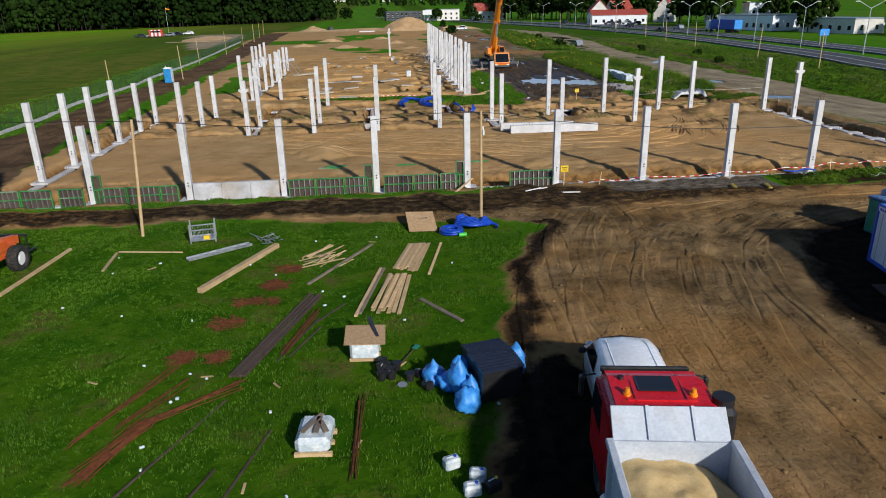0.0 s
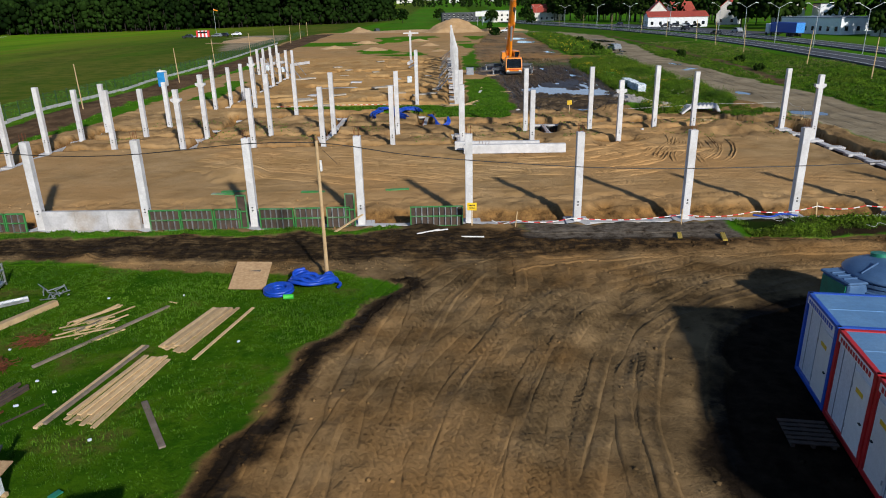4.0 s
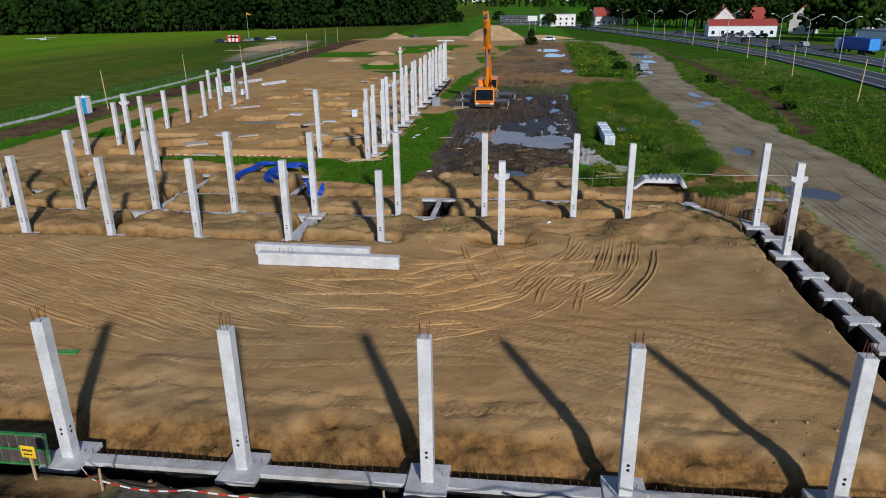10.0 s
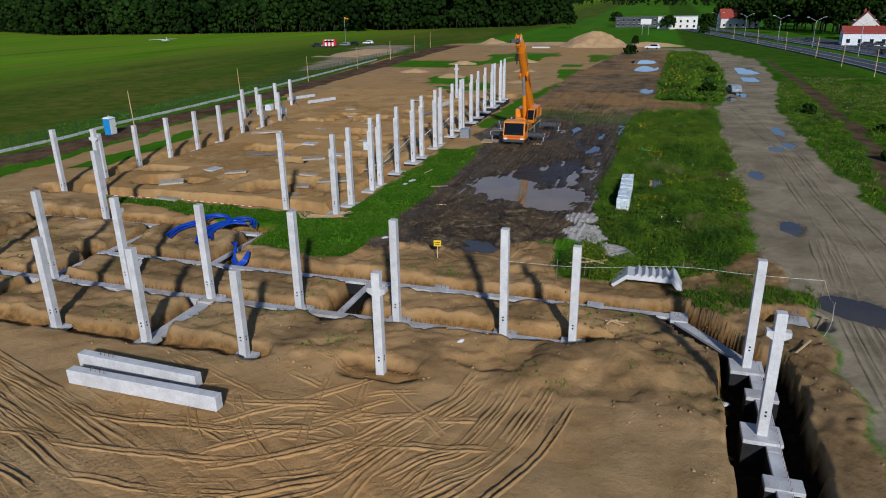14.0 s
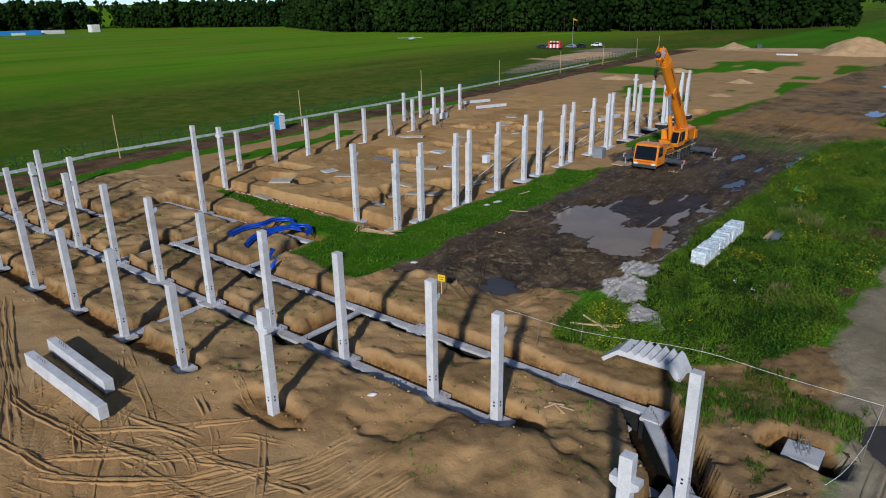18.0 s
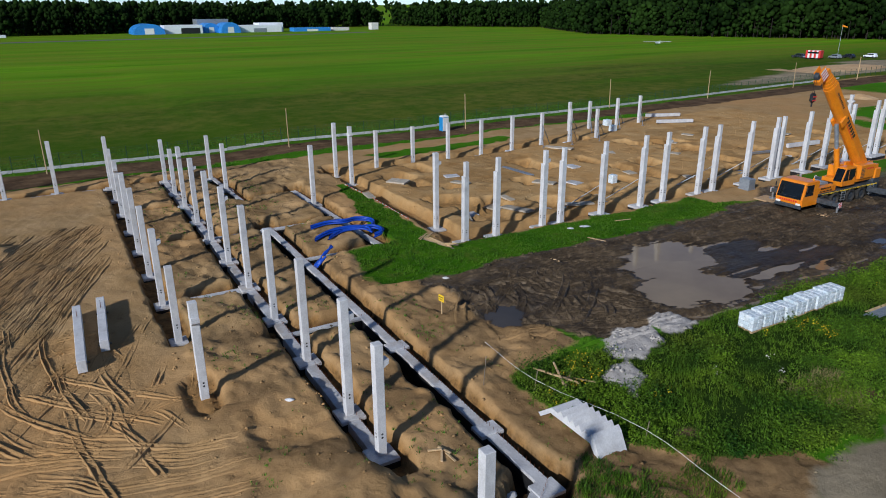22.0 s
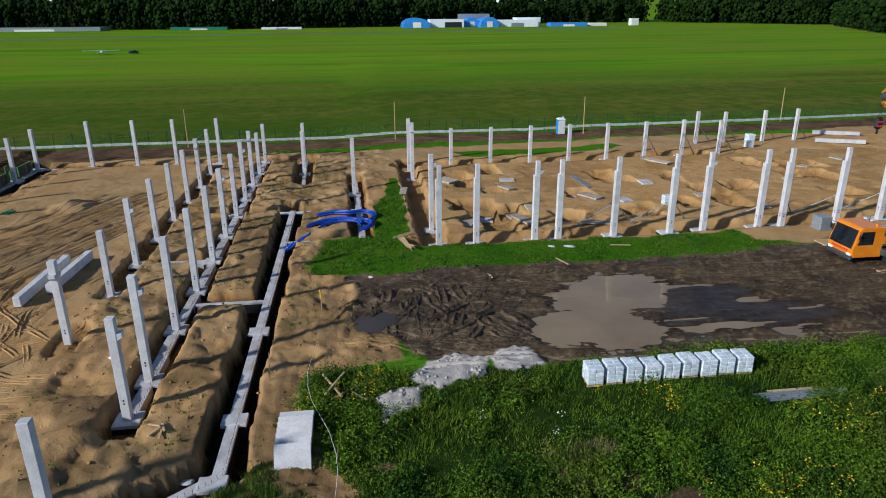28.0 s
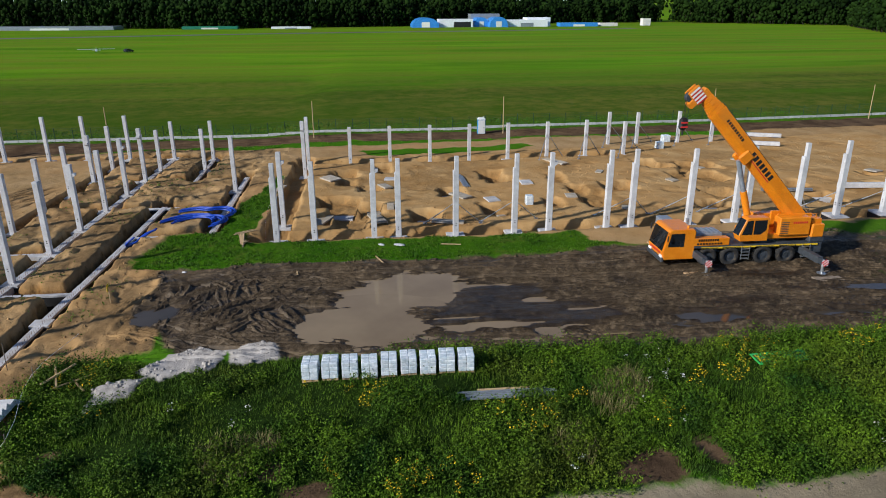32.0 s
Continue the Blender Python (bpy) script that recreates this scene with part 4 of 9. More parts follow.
for i, hy in enumerate(EAST_ROW):
    zb, zt = east_base(hy), 6.62 + 0.0138 * (hy - 89)
    ex = 11.95 - 0.004 * (hy - 89)
    footing("column_footing", ex, hy, zb + 0.03, 1.7, 1.5)
    column(ex, hy, zb, round(zb + 6.6, 2) if hy > 120 else round(zt, 2), 1 if i in (2, 6) else 0, w=0.46, bars=False, group="east row of hall columns", notch=1.15)
for hx, hy, zb, zt in ((-16.45, 94.25, -0.19, 4.63), (-16.25, 99.05, -0.03, 4.7), (-16.05, 103.9, 0.05, 4.76), (-15.85, 108.7, 0.12, 4.81), (-15.75, 113.45, 0.34, 4.88), (-15.8, 118.35, 0.39, 4.91), (-15.75, 123.2, 0.5, 5.04)):
    footing("column_footing", hx, hy, zb + 0.03, 1.3, 1.3)
    column(hx, hy, zb, zt, 0, bars=False, group="west row of hall columns")
FAR_COLUMNS = ((-21.8, 128.15, 0.57, 5.05), (-15.8, 128.1, 0.68, 4.77), (-21.8, 132.05, 0.5, 4.92), (-22.0, 137.85, 0.75, 4.96), (-21.9, 142.5, 0.75, 5.07))
for cx, cy, zb, zt in FAR_COLUMNS:
    footing("column_footing", cx, cy, zb + 0.02, 1.3, 1.3)
    column(cx, cy, zb, zt, 0, bars=False, group="far corner columns")
for (sx, sy), sr in zip(HALL_PADS[:9], (12, 80, 5, 12, 85, 0, 10, 4, 4)):
    footing("column_footing", sx, sy, ground(sx, sy) + 0.10, 2.2 if sr % 2 else 1.6, 1.2).rotation_euler[2] = radians(sr)


# ---- wheels and writing bars shared by the vehicles ----
def ring(bm, r_out, r_in, w, n=28, axis="X"):
    """A tyre: a rounded ring about the x axis."""
    prof = [(-w / 2, r_in), (-w / 2, r_out * 0.93), (-w * 0.38, r_out), (w * 0.38, r_out), (w / 2, r_out * 0.93), (w / 2, r_in)]
    rows = [[bm.verts.new((x, r * math.cos(2 * math.pi * i / n), r * math.sin(2 * math.pi * i / n))) for x, r in prof] for i in range(n)]
    for i in range(n):
        a, b = rows[i], rows[(i + 1) % n]
        for k in range(len(prof)):
            l = (k + 1) % len(prof)
            bm.faces.new((a[k], a[l], b[l], b[k]))
    bmesh.ops.recalc_face_normals(bm, faces=bm.faces[:])
    return bm


def wheel_kind(r, w, rim_mat):
    tyre = ring(B(), r, r * 0.58, w)
    for i in range(26):
        a = 2 * math.pi * i / 26
        m = Matrix.Rotation(a, 4, "X")
        bx(tyre, (0.24 * w, 0, r), (0.45 * w, 0.05, 0.05), m)
        bx(tyre, (-0.24 * w, 0, r), (0.45 * w, 0.05, 0.05), Matrix.Rotation(a + 0.12, 4, "X"))
    rim = B()
    rod(rim, (-w * 0.30, 0, 0), (w * 0.30, 0, 0), r * 0.60, 24)
    rod(rim, (-w * 0.40, 0, 0), (w * 0.40, 0, 0), r * 0.24, 16)
    for i in range(8):
        a = 2 * math.pi * i / 8
        y, z = 0.38 * r * math.cos(a), 0.38 * r * math.sin(a)
        rod(rim, (-w * 0.34, y, z), (w * 0.34, y, z), 0.025, 6)
    return mesh_of("tyre", tyre, RUBBER, True), mesh_of("rim", rim, rim_mat)


def wheel(kind, parent, at):
    w = new("wheel")
    w.parent, w.location = parent, at
    me = w
    t = part("tyre", kind[0], None, me)
    part("rim", kind[1], None, me)
    return w


def bars(parent, m, width, height, n, material, name="lettering"):
    """Plain bars where the writing stands, on the face z = 0 of m, running along x."""
    bm = B()
    x, k = 0.0, 0
    step_x = width / n
    for k in range(n):
        bx(bm, (-width / 2 + (k + 0.5) * step_x, 0, 0.004), (step_x * 0.66, height, 0.006), m)
    return tagged(part(name, bm, material, parent, "row of plain lettering bars"), kind="stuff")


# ---- the mobile crane ----
CZ = 0.78
crane = thing("mobile_crane", (21.3, 123.0, CZ), "orange four-axle mobile crane with raised telescopic boom and extended outriggers", "crane")
bm = B()
bx(bm, (0, 0.5, 1.05), (1.5, 11.0, 0.5), bevel=0.04)
bx(bm, (0, 0.9, 1.42), (2.6, 9.2, 0.14), bevel=0.02)
bx(bm, (0, 5.4, 1.15), (2.5, 0.8, 0.9), bevel=0.04)
part("chassis", bm, DARK_STEEL, crane)
for s in (-1, 1):
    part("side_rail", bx(B(), (s * 1.32, 1.1, 1.36), (0.05, 8.6, 0.10)), YELLOW, crane, "yellow rail along the chassis deck")
for s in (-1, 1):
    for ly in (0.05, 4.55):
        ladder = part("access_ladder", bx(B(), (s * 1.40, ly - 0.29, 0.9), (0.04, 0.04, 1.0)), STEEL, crane)
        part("stile", bx(B(), (s * 1.40, ly + 0.29, 0.9), (0.04, 0.04, 1.0)), STEEL, ladder)
        for k in range(4):
            part("rung", bx(B(), (s * 1.33, ly, 0.5 + 0.24 * k), (0.22, 0.55, 0.04)), STEEL, ladder)
CRANE_WHEEL = wheel_kind(0.66, 0.48, DARK_STEEL)
for wy in (-2.65, -1.0, 1.45, 3.15):
    for s in (-1, 1):
        wheel(CRANE_WHEEL, crane, (s * 1.10, wy, 0.66))
    for s in (-1, 1):
        part("mudguard", bx(B(), (s * 1.2, wy, 1.36), (0.34, 1.3, 0.05), bevel=0.01), BLACK, crane)
# lower cab at the front
bm = B()
profile(bm, [(-5.85, 0.55), (-5.95, 1.15), (-5.55, 2.62), (-5.35, 2.74), (-3.75, 2.74), (-3.65, 2.60), (-3.65, 0.55)], -1.27, 1.27)
bmesh.ops.bevel(bm, geom=bm.edges[:], offset=0.05, segments=2, affect="EDGES")
cab = part("driver_cab", bm, CRANE, crane)
bm = B()
lo, hi = Vector((0, -5.945, 1.22)), Vector((0, -5.60, 2.55))
q = [Vector((-1.14, lo.y, lo.z)), Vector((1.14, lo.y, lo.z)), Vector((1.10, hi.y, hi.z)), Vector((-1.10, hi.y, hi.z))]
off = Vector((0, -0.02, 0))
bm.faces.new([bm.verts.new(v + off) for v in q])
bmesh.ops.solidify(bm, geom=bm.faces[:], thickness=0.015)
part("windscreen", bm, GLASS, cab, "dark tinted windscreen")
for s in (-1, 1):
    bm = B()
    profile(bm, [(-5.62, 1.5), (-5.40, 2.46), (-4.45, 2.46), (-4.45, 1.5)], s * 1.272 - 0.006, s * 1.272 + 0.006)
    part("side_window", bm, GLASS, cab)
    bm = B()
    bx(bm, (s * 1.5, -5.75, 2.2), (0.10, 0.08, 0.42), bevel=0.02)
    rod(bm, (s * 1.2, -5.6, 2.5), (s * 1.5, -5.75, 2.5), 0.02, 6)
    part("mirror", bm, BLACK, cab)
    part("headlight", bx(B(), (s * 0.95, -5.93, 0.78), (0.42, 0.10, 0.18), bevel=0.02), STRIPE_WHITE, cab)
part("bumper", bx(B(), (0, -5.9, 0.55), (2.5, 0.22, 0.34), bevel=0.05), DARK_STEEL, cab)
part("wiper", bx(bx(B(), (0.3, -5.93, 1.42), (0.9, 0.03, 0.03)), (-0.7, -5.93, 1.42), (0.8, 0.03, 0.03)), BLACK, cab)
bars(cab, Matrix.Translation((0, -5.96, 1.02)) @ Matrix.Rotation(radians(90), 4, "X"), 1.7, 0.16, 8, STRIPE_RED)
part("roof_beacon", rod(B(), (0.9, -4.1, 2.72), (0.9, -4.1, 2.92), 0.08, 10), AMBER, cab)
# deck boxes
for s in (-1, 1):
    part("tool_box", bx(B(), (s * 1.0, -2.5, 1.78), (0.55, 2.7, 0.55), bevel=0.03), CRANE, crane)
bars(crane, Matrix.Translation((1.285, -2.7, 1.92)) @ Matrix.Rotation(radians(90), 4, "Z") @ Matrix.Rotation(radians(90), 4, "X"), 1.5, 0.16, 9, BLACK)
bars(crane, Matrix.Translation((1.285, -2.6, 1.66)) @ Matrix.Rotation(radians(90), 4, "Z") @ Matrix.Rotation(radians(90), 4, "X"), 1.9, 0.13, 9, BLACK)
hood = part("engine_hood", bx(B(), (0, -2.6, 1.85), (1.35, 2.4, 0.75), bevel=0.06), PIPE_GREY, crane, "grey engine deck behind the cab")
for k in range(6):
    part("vent_slat", bx(B(), (0, -3.5 + 0.36 * k, 2.24), (1.2, 0.16, 0.05)), PIPE_GREY, hood)
part("exhaust", rod(B(), (-0.8, -3.4, 1.9), (-0.8, -3.4, 2.9), 0.11, 10), STEEL, crane)
# outriggers
for wy, zz in ((-3.55, 0.95), (4.3, 0.95)):
    reach = 3.3 if wy < 0 else 4.0
    for s in (-1, 1):
        o = part("outrigger", bx(bx(B(), (s * (reach - 1.7), wy, zz), (2.2, 0.40, 0.46), bevel=0.03), (s * (reach - 0.9), wy, zz - 0.02), (1.7, 0.30, 0.36), bevel=0.03), DARK_STEEL, crane)
        part("jack", rod(rod(B(), (s * (reach - 0.2), wy, 0.16), (s * (reach - 0.2), wy, 1.12), 0.10, 12), (s * (reach - 0.2), wy, 0.10), (s * (reach - 0.2), wy, 0.18), 0.30, 16), STEEL, o)
        bm = B()
        bx(bm, (s * (reach - 0.015), wy, zz), (0.02, 0.44, 0.44))
        part("warning_plate", bm, STRIPE_WHITE, o)
        bm = B()
        for k in (-0.14, 0.02, 0.18):
            bx(bm, (s * (reach - 0.002), 0, k - 0.02), (0.012, 0.52, 0.07), Matrix.Translation((0, wy, zz)) @ Matrix.Rotation(radians(38), 4, "X") @ Matrix.Scale(0.8, 4, (0, 1, 0)))
        part("warning_stripe", bm, STRIPE_RED, o)
        slab_label = "worn timber outrigger mat lying on mud"
        bm = B()
        for k in range(4):
            bx(bm, ((k - 1.5) * 0.5, random.uniform(-0.05, 0.05), 0), (0.48, 1.9, 0.12), bevel=0.01)
        solid("outrigger_mat", bm, OLD_WOOD if wy > 0 else PLY, (21.3 + s * (reach - 0.1), 123.0 + wy + (-0.35 if wy < 0 else 0), CZ + 0.03), slab_label, "support mat", "outrigger mats", rz=random.uniform(-12, 12))
# superstructure
bm = B()
rod(bm, (0, 1.6, 1.45), (0, 1.6, 1.78), 0.95, 28)
part("slew_ring", bm, DARK_STEEL, crane)
bm = B()
bx(bm, (0, 2.7, 1.98), (2.2, 4.6, 0.4), bevel=0.05)
bx(bm, (0.42, 3.9, 2.75), (0.16, 2.6, 1.3), bevel=0.03), bx(bm, (-0.42, 3.9, 2.75), (0.16, 2.6, 1.3), bevel=0.03)
turret = part("turntable", bm, CRANE, crane)
bm = B()
bx(bm, (0.92, 3.5, 2.72), (0.8, 2.3, 1.3), bevel=0.06)
part("machine_housing", bm, CRANE, turret)
bm = B()
for k in range(7):
    bx(bm, (1.325, 2.75, 2.25 + 0.13 * k), (0.02, 0.55, 0.05))
part("vent_louvre", bm, DARK_STEEL, turret)
bars(turret, Matrix.Translation((1.325, 3.85, 3.0)) @ Matrix.Rotation(radians(90), 4, "Z") @ Matrix.Rotation(radians(90), 4, "X"), 1.1, 0.14, 7, STRIPE_RED)
part("side_housing", bx(B(), (-0.95, 3.1, 2.6), (0.75, 3.2, 1.1), bevel=0.05), CRANE, turret)
bm = B()
bx(bm, (0, 5.25, 2.35), (2.7, 0.95, 1.0), bevel=0.08), bx(bm, (0, 5.2, 3.0), (2.2, 0.8, 0.35), bevel=0.05)
part("counterweight", bm, CRANE, turret)
part("counterweight_base", bx(B(), (0, 5.3, 1.7), (2.6, 1.1, 0.4), bevel=0.05), DARK_STEEL, turret)
for s in (-0.5, 0.5):
    part("guard_rail", bx(bx(bx(B(), (s, 4.9, 3.35), (0.05, 1.3, 0.05)), (s, 4.3, 3.15), (0.05, 0.05, 0.45)), (s, 5.5, 3.15), (0.05, 0.05, 0.45)), CRANE, turret)
part("winch", rod(rod(B(), (-0.35, 4.9, 3.1), (0.35, 4.9, 3.1), 0.28, 18), (-0.37, 4.9, 3.1), (-0.33, 4.9, 3.1), 0.38, 18), DARK_STEEL, turret)
bm = B()
profile(bm, [(-0.45, 1.75), (-0.60, 2.2), (-0.15, 3.35), (0.05, 3.45), (1.45, 3.45), (1.55, 3.30), (1.55, 1.75)], 0.55, 1.38)
bmesh.ops.bevel(bm, geom=bm.edges[:], offset=0.04, segments=1, affect="EDGES")
upper = part("operator_cab", bm, CRANE, turret)
bm = B()
profile(bm, [(-0.40, 2.25), (-0.05, 3.25), (0.35, 3.28), (0.35, 2.25)], 1.375, 1.392), profile(bm, [(0.45, 2.25), (0.45, 3.28), (1.35, 3.28), (1.35, 2.55), (0.95, 2.25)], 1.375, 1.392)
part("cab_window", bm, GLASS, upper)
bm = B()
bm.faces.new([bm.verts.new(v) for v in ((0.60, -0.625, 2.22), (1.33, -0.625, 2.22), (1.33, -0.185, 3.32), (0.60, -0.185, 3.32))])
bmesh.ops.solidify(bm, geom=bm.faces[:], thickness=0.015)
part("front_window", bm, GLASS, upper)
# boom
root, tip = Vector((0, 4.1, 3.2)), Vector((0, -3.75, 11.7))
axis = (tip - root).normalized()
up = Vector((1, 0, 0)).cross(axis).normalized()
frame_m = Matrix((( 1, axis.x, -up.x, root.x), (0, axis.y, -up.y, root.y), (0, axis.z, -up.z, root.z), (0, 0, 0, 1)))
if frame_m.to_3x3().determinant() < 0:
    frame_m = Matrix(((1, axis.x, up.x, root.x), (0, axis.y, up.y, root.y), (0, axis.z, up.z, root.z), (0, 0, 0, 1)))
top_s = 1 if (frame_m.to_3x3() @ Vector((0, 0, 1))).z > 0 else -1


def boom_box(s0, s1, w, h):
    bm = B()
    out = [(-w / 2, h * 0.5), (w / 2, h * 0.5), (w / 2, -h * 0.12), (w * 0.36, -h * 0.38), (w * 0.14, -h * 0.5), (-w * 0.14, -h * 0.5), (-w * 0.36, -h * 0.38), (-w / 2, -h * 0.12)]
    a = [bm.verts.new(frame_m @ Vector((x, s0, top_s * z))) for x, z in out]
    b = [bm.verts.new(frame_m @ Vector((x, s1, top_s * z))) for x, z in out]
    bm.faces.new(a), bm.faces.new(b[::-1])
    for i in range(len(out)):
        j = (i + 1) % len(out)
        bm.faces.new((a[j], a[i], b[i], b[j]))
    bmesh.ops.recalc_face_normals(bm, faces=bm.faces[:])
    return bm


L = (tip - root).length
boom = part("boom", boom_box(-0.6, L - 1.7, 0.92, 1.15), CRANE, crane, "thick orange main boom section")
for k in range(5):
    w = 0.90 - 0.07 * k
    part("telescope_section", boom_box(L - 1.7 + 0.30 * k, L - 1.42 + 0.30 * k, w + 0.06, w * 1.25 + 0.06), CRANE, boom)
    part("telescope_sleeve", boom_box(L - 1.45 + 0.30 * k, L - 1.38 + 0.30 * k, w - 0.06, w * 1.25 - 0.06), BLACK, boom)
bm = boom_box(L - 0.35, L + 0.35, 0.62, 0.8)
for s in (-0.26, 0.26):
    bx(bm, (s, L + 0.45, -0.35 * top_s), (0.08, 1.0, 0.9), frame_m, bevel=0.04)
bx(bm, (0, L + 0.15, -0.75 * top_s), (0.55, 0.5, 0.9), frame_m, bevel=0.05)
head = part("boom_head", bm, CRANE, boom)
bm = B()
for k in range(4):
    bx(bm, (0.30, L - 0.1 + 0.24 * k, -0.35 * top_s), (0.03, 0.10, 0.75), frame_m)
part("warning_stripe", bm, STRIPE_RED, head)
bm = B()
for k in range(4):
    bx(bm, (0.30, L + 0.02 + 0.24 * k, -0.35 * top_s), (0.028, 0.12, 0.75), frame_m)
part("warning_stripe", bm, STRIPE_WHITE, head)
sheave = frame_m @ Vector((0, L + 0.55, -0.75 * top_s))
part("sheave", rod(B(), sheave + Vector((-0.2, 0, 0)), sheave + Vector((0.2, 0, 0)), 0.32, 20), DARK_STEEL, head)
bm = B()
for s in (-0.08, 0.08):
    rod(bm, sheave + Vector((s, -0.25, 0)), sheave + Vector((s, -0.25, -1.4)), 0.015, 5)
part("hoist_rope", bm, BLACK, head)
bm = B()
c = sheave + Vector((0, -0.25, -1.75))
bx(bm, c, (0.36, 0.62, 0.85), bevel=0.16)
rod(bm, c + Vector((0, 0, -0.4)), c + Vector((0, 0, -0.75)), 0.07, 8)
hook = part("hook_block", bm, BLACK, head, "black hook block hanging from the boom")
bm = B()
for k in range(2):
    bx(bm, c + Vector((0.185, 0, -0.2 + 0.3 * k)), (0.01, 0.5, 0.1), None)
part("warning_stripe", bm, STRIPE_RED, hook)
bars(boom, frame_m @ Matrix.Translation((0.463, 4.9, 0.1 * top_s)) @ Matrix.Rotation(radians(90), 4, "Y") @ Matrix.Rotation(radians(90), 4, "Z"), 2.6, 0.42, 7, BLACK)
bars(boom, frame_m @ Matrix.Translation((0.463, 8.3, 0.15 * top_s)) @ Matrix.Rotation(radians(90), 4, "Y") @ Matrix.Rotation(radians(90), 4, "Z"), 2.0, 0.2, 9, BLACK)
bm = B()
bx(bm, (0.464, 4.9, -0.22 * top_s), (0.008, 2.5, 0.06), frame_m)
part("red_rule", bm, STRIPE_RED, boom)
for s in (-0.42, 0.42):
    part("cylinder_bracket", bx(B(), (s, 6.2, -0.35 * top_s), (0.25, 0.8, 0.9), frame_m, bevel=0.1), CRANE, boom)
ram_top = frame_m @ Vector((0, 6.2, -0.75 * top_s))
ram_foot = Vector((0, 0.9, 2.3))
mid = ram_foot.lerp(ram_top, 0.55)
part("ram_barrel", rod(B(), ram_foot, mid, 0.24, 18), CRANE, crane)
part("ram_rod", rod(B(), mid, ram_top, 0.17, 16), PIPE_GREY, crane, "steel piston rod of the boom ram")
bm = B()
for s in (-0.3, 0.3):
    rod(bm, frame_m @ Vector((s, 1.0, 0.62 * top_s)), frame_m @ Vector((s, L - 1.2, 0.66 * top_s)), 0.02, 5)
part("boom_cable", bm, BLACK, boom)

# ---- the tipper lorry ----
TYRE = wheel_kind(0.52, 0.32, DARK_STEEL)
truck = thing("tipper_lorry", (5.95, 10.75, 0.03), "red tipper lorry with a white tipping body half full of sand", "lorry", rz=-8.7)
part("chassis", bx(bx(B(), (0.4, -0.2, 0.85), (0.18, 7.6, 0.28)), (-0.4, -0.2, 0.85), (0.18, 7.6, 0.28)), DARK_STEEL, truck)
for wy in (2.9, -1.4, -2.8):
    for s in (-1, 1):
        wheel(TYRE, truck, (s * 1.02, wy, 0.52))
bm = B()
profile(bm, [(1.62, 0.55), (1.62, 2.72), (1.80, 2.92), (3.35, 2.98), (3.75, 2.80), (4.10, 1.75), (4.15, 0.5)], -1.2, 1.2)
bmesh.ops.bevel(bm, geom=bm.edges[:], offset=0.17, segments=3, affect="EDGES")
tcab = part("cab", bm, RED, truck)
part("roof_hatch", bx(B(), (-0.02, 2.85, 2.97), (0.85, 0.62, 0.06), bevel=0.02), GLASS, tcab, "dark glass roof hatch")
for bxp in (-0.72, 0.72):
    part("beacon", rod(rod(B(), (bxp, 2.42, 2.92), (bxp, 2.42, 3.0), 0.09, 14), (bxp, 2.42, 2.98), (bxp, 2.42, 3.11), 0.065, 14, 0.05), AMBER, tcab, "amber rotating beacon")
part("roof_spot", rod(B(), (-0.75, 3.05, 2.95), (-0.75, 3.05, 3.04), 0.07, 10), BLACK, tcab)
bm = B()
for s in (-0.55, 0.55):
    bx(bm, (s, 2.7, 2.965), (0.05, 1.1, 0.03), bevel=0.01)
bx(bm, (0, 2.2, 2.95), (1.5, 0.05, 0.04))
part("roof_rib", bm, RED, tcab)
bm = B()
bm.faces.new([bm.verts.new(v) for v in ((-1.08, 4.14, 1.75), (1.08, 4.14, 1.75), (1.02, 3.80, 2.75), (-1.02, 3.80, 2.75))])
bmesh.ops.solidify(bm, geom=bm.faces[:], thickness=0.015)
part("windscreen", bm, GLASS, tcab)
bm = bx(B(), (0, 3.93, 2.72), (2.1, 0.12, 0.14), bevel=0.03)
part("sun_visor", bm, BLACK, tcab)
for s in (-1, 1):
    bm = B()
    profile(bm, [(2.7, 1.75), (2.7, 2.6), (3.6, 2.6), (3.9, 1.75)], s * 1.205 - 0.006, s * 1.205 + 0.006)
    part("side_window", bm, GLASS, tcab)
    bm = bx(B(), (s * 1.48, 3.95, 2.25), (0.12, 0.22, 0.55), bevel=0.04)
    rod(bm, (s * 1.15, 3.9, 2.6), (s * 1.48, 3.95, 2.5), 0.025, 6)
    part("mirror", bm, BLACK, tcab)
part("air_filter", rod(bx(B(), (1.38, 2.45, 2.3), (0.5, 0.7, 0.9), bevel=0.12), (1.38, 2.45, 2.6), (1.38, 2.45, 2.92), 0.24, 18), BLACK, truck, "black intake stack beside the cab")
part("fuel_tank", bx(B(), (-1.1, 0.9, 0.75), (0.5, 1.3, 0.6), bevel=0.08), STEEL, truck)
bm = B()
W2, Y0, Y1, Z0, Z1 = 1.25, 1.30, -4.8, 1.15, 2.55
bx(bm, (0, (Y0 + Y1) / 2, Z0), (2 * W2, Y0 - Y1, 0.08))
for s in (-1, 1):
    bx(bm, (s * W2, (Y0 + Y1) / 2, (Z0 + Z1) / 2), (0.07, Y0 - Y1, Z1 - Z0))
    bx(bm, (s * (W2 + 0.02), (Y0 + Y1) / 2, Z1), (0.17, Y0 - Y1, 0.12), bevel=0.02)
    for k in range(6):
        bx(bm, (s * (W2 + 0.07), Y0 - 0.5 - k * 1.1, (Z0 + Z1) / 2), (0.10, 0.14, Z1 - Z0))
bx(bm, (0, Y1, (Z0 + Z1) / 2 - 0.1), (2 * W2, 0.08, Z1 - Z0 - 0.2))
body = part("tipping_body", bm, TIPPER, truck, "dusty white steel tipping body")
bm = B()
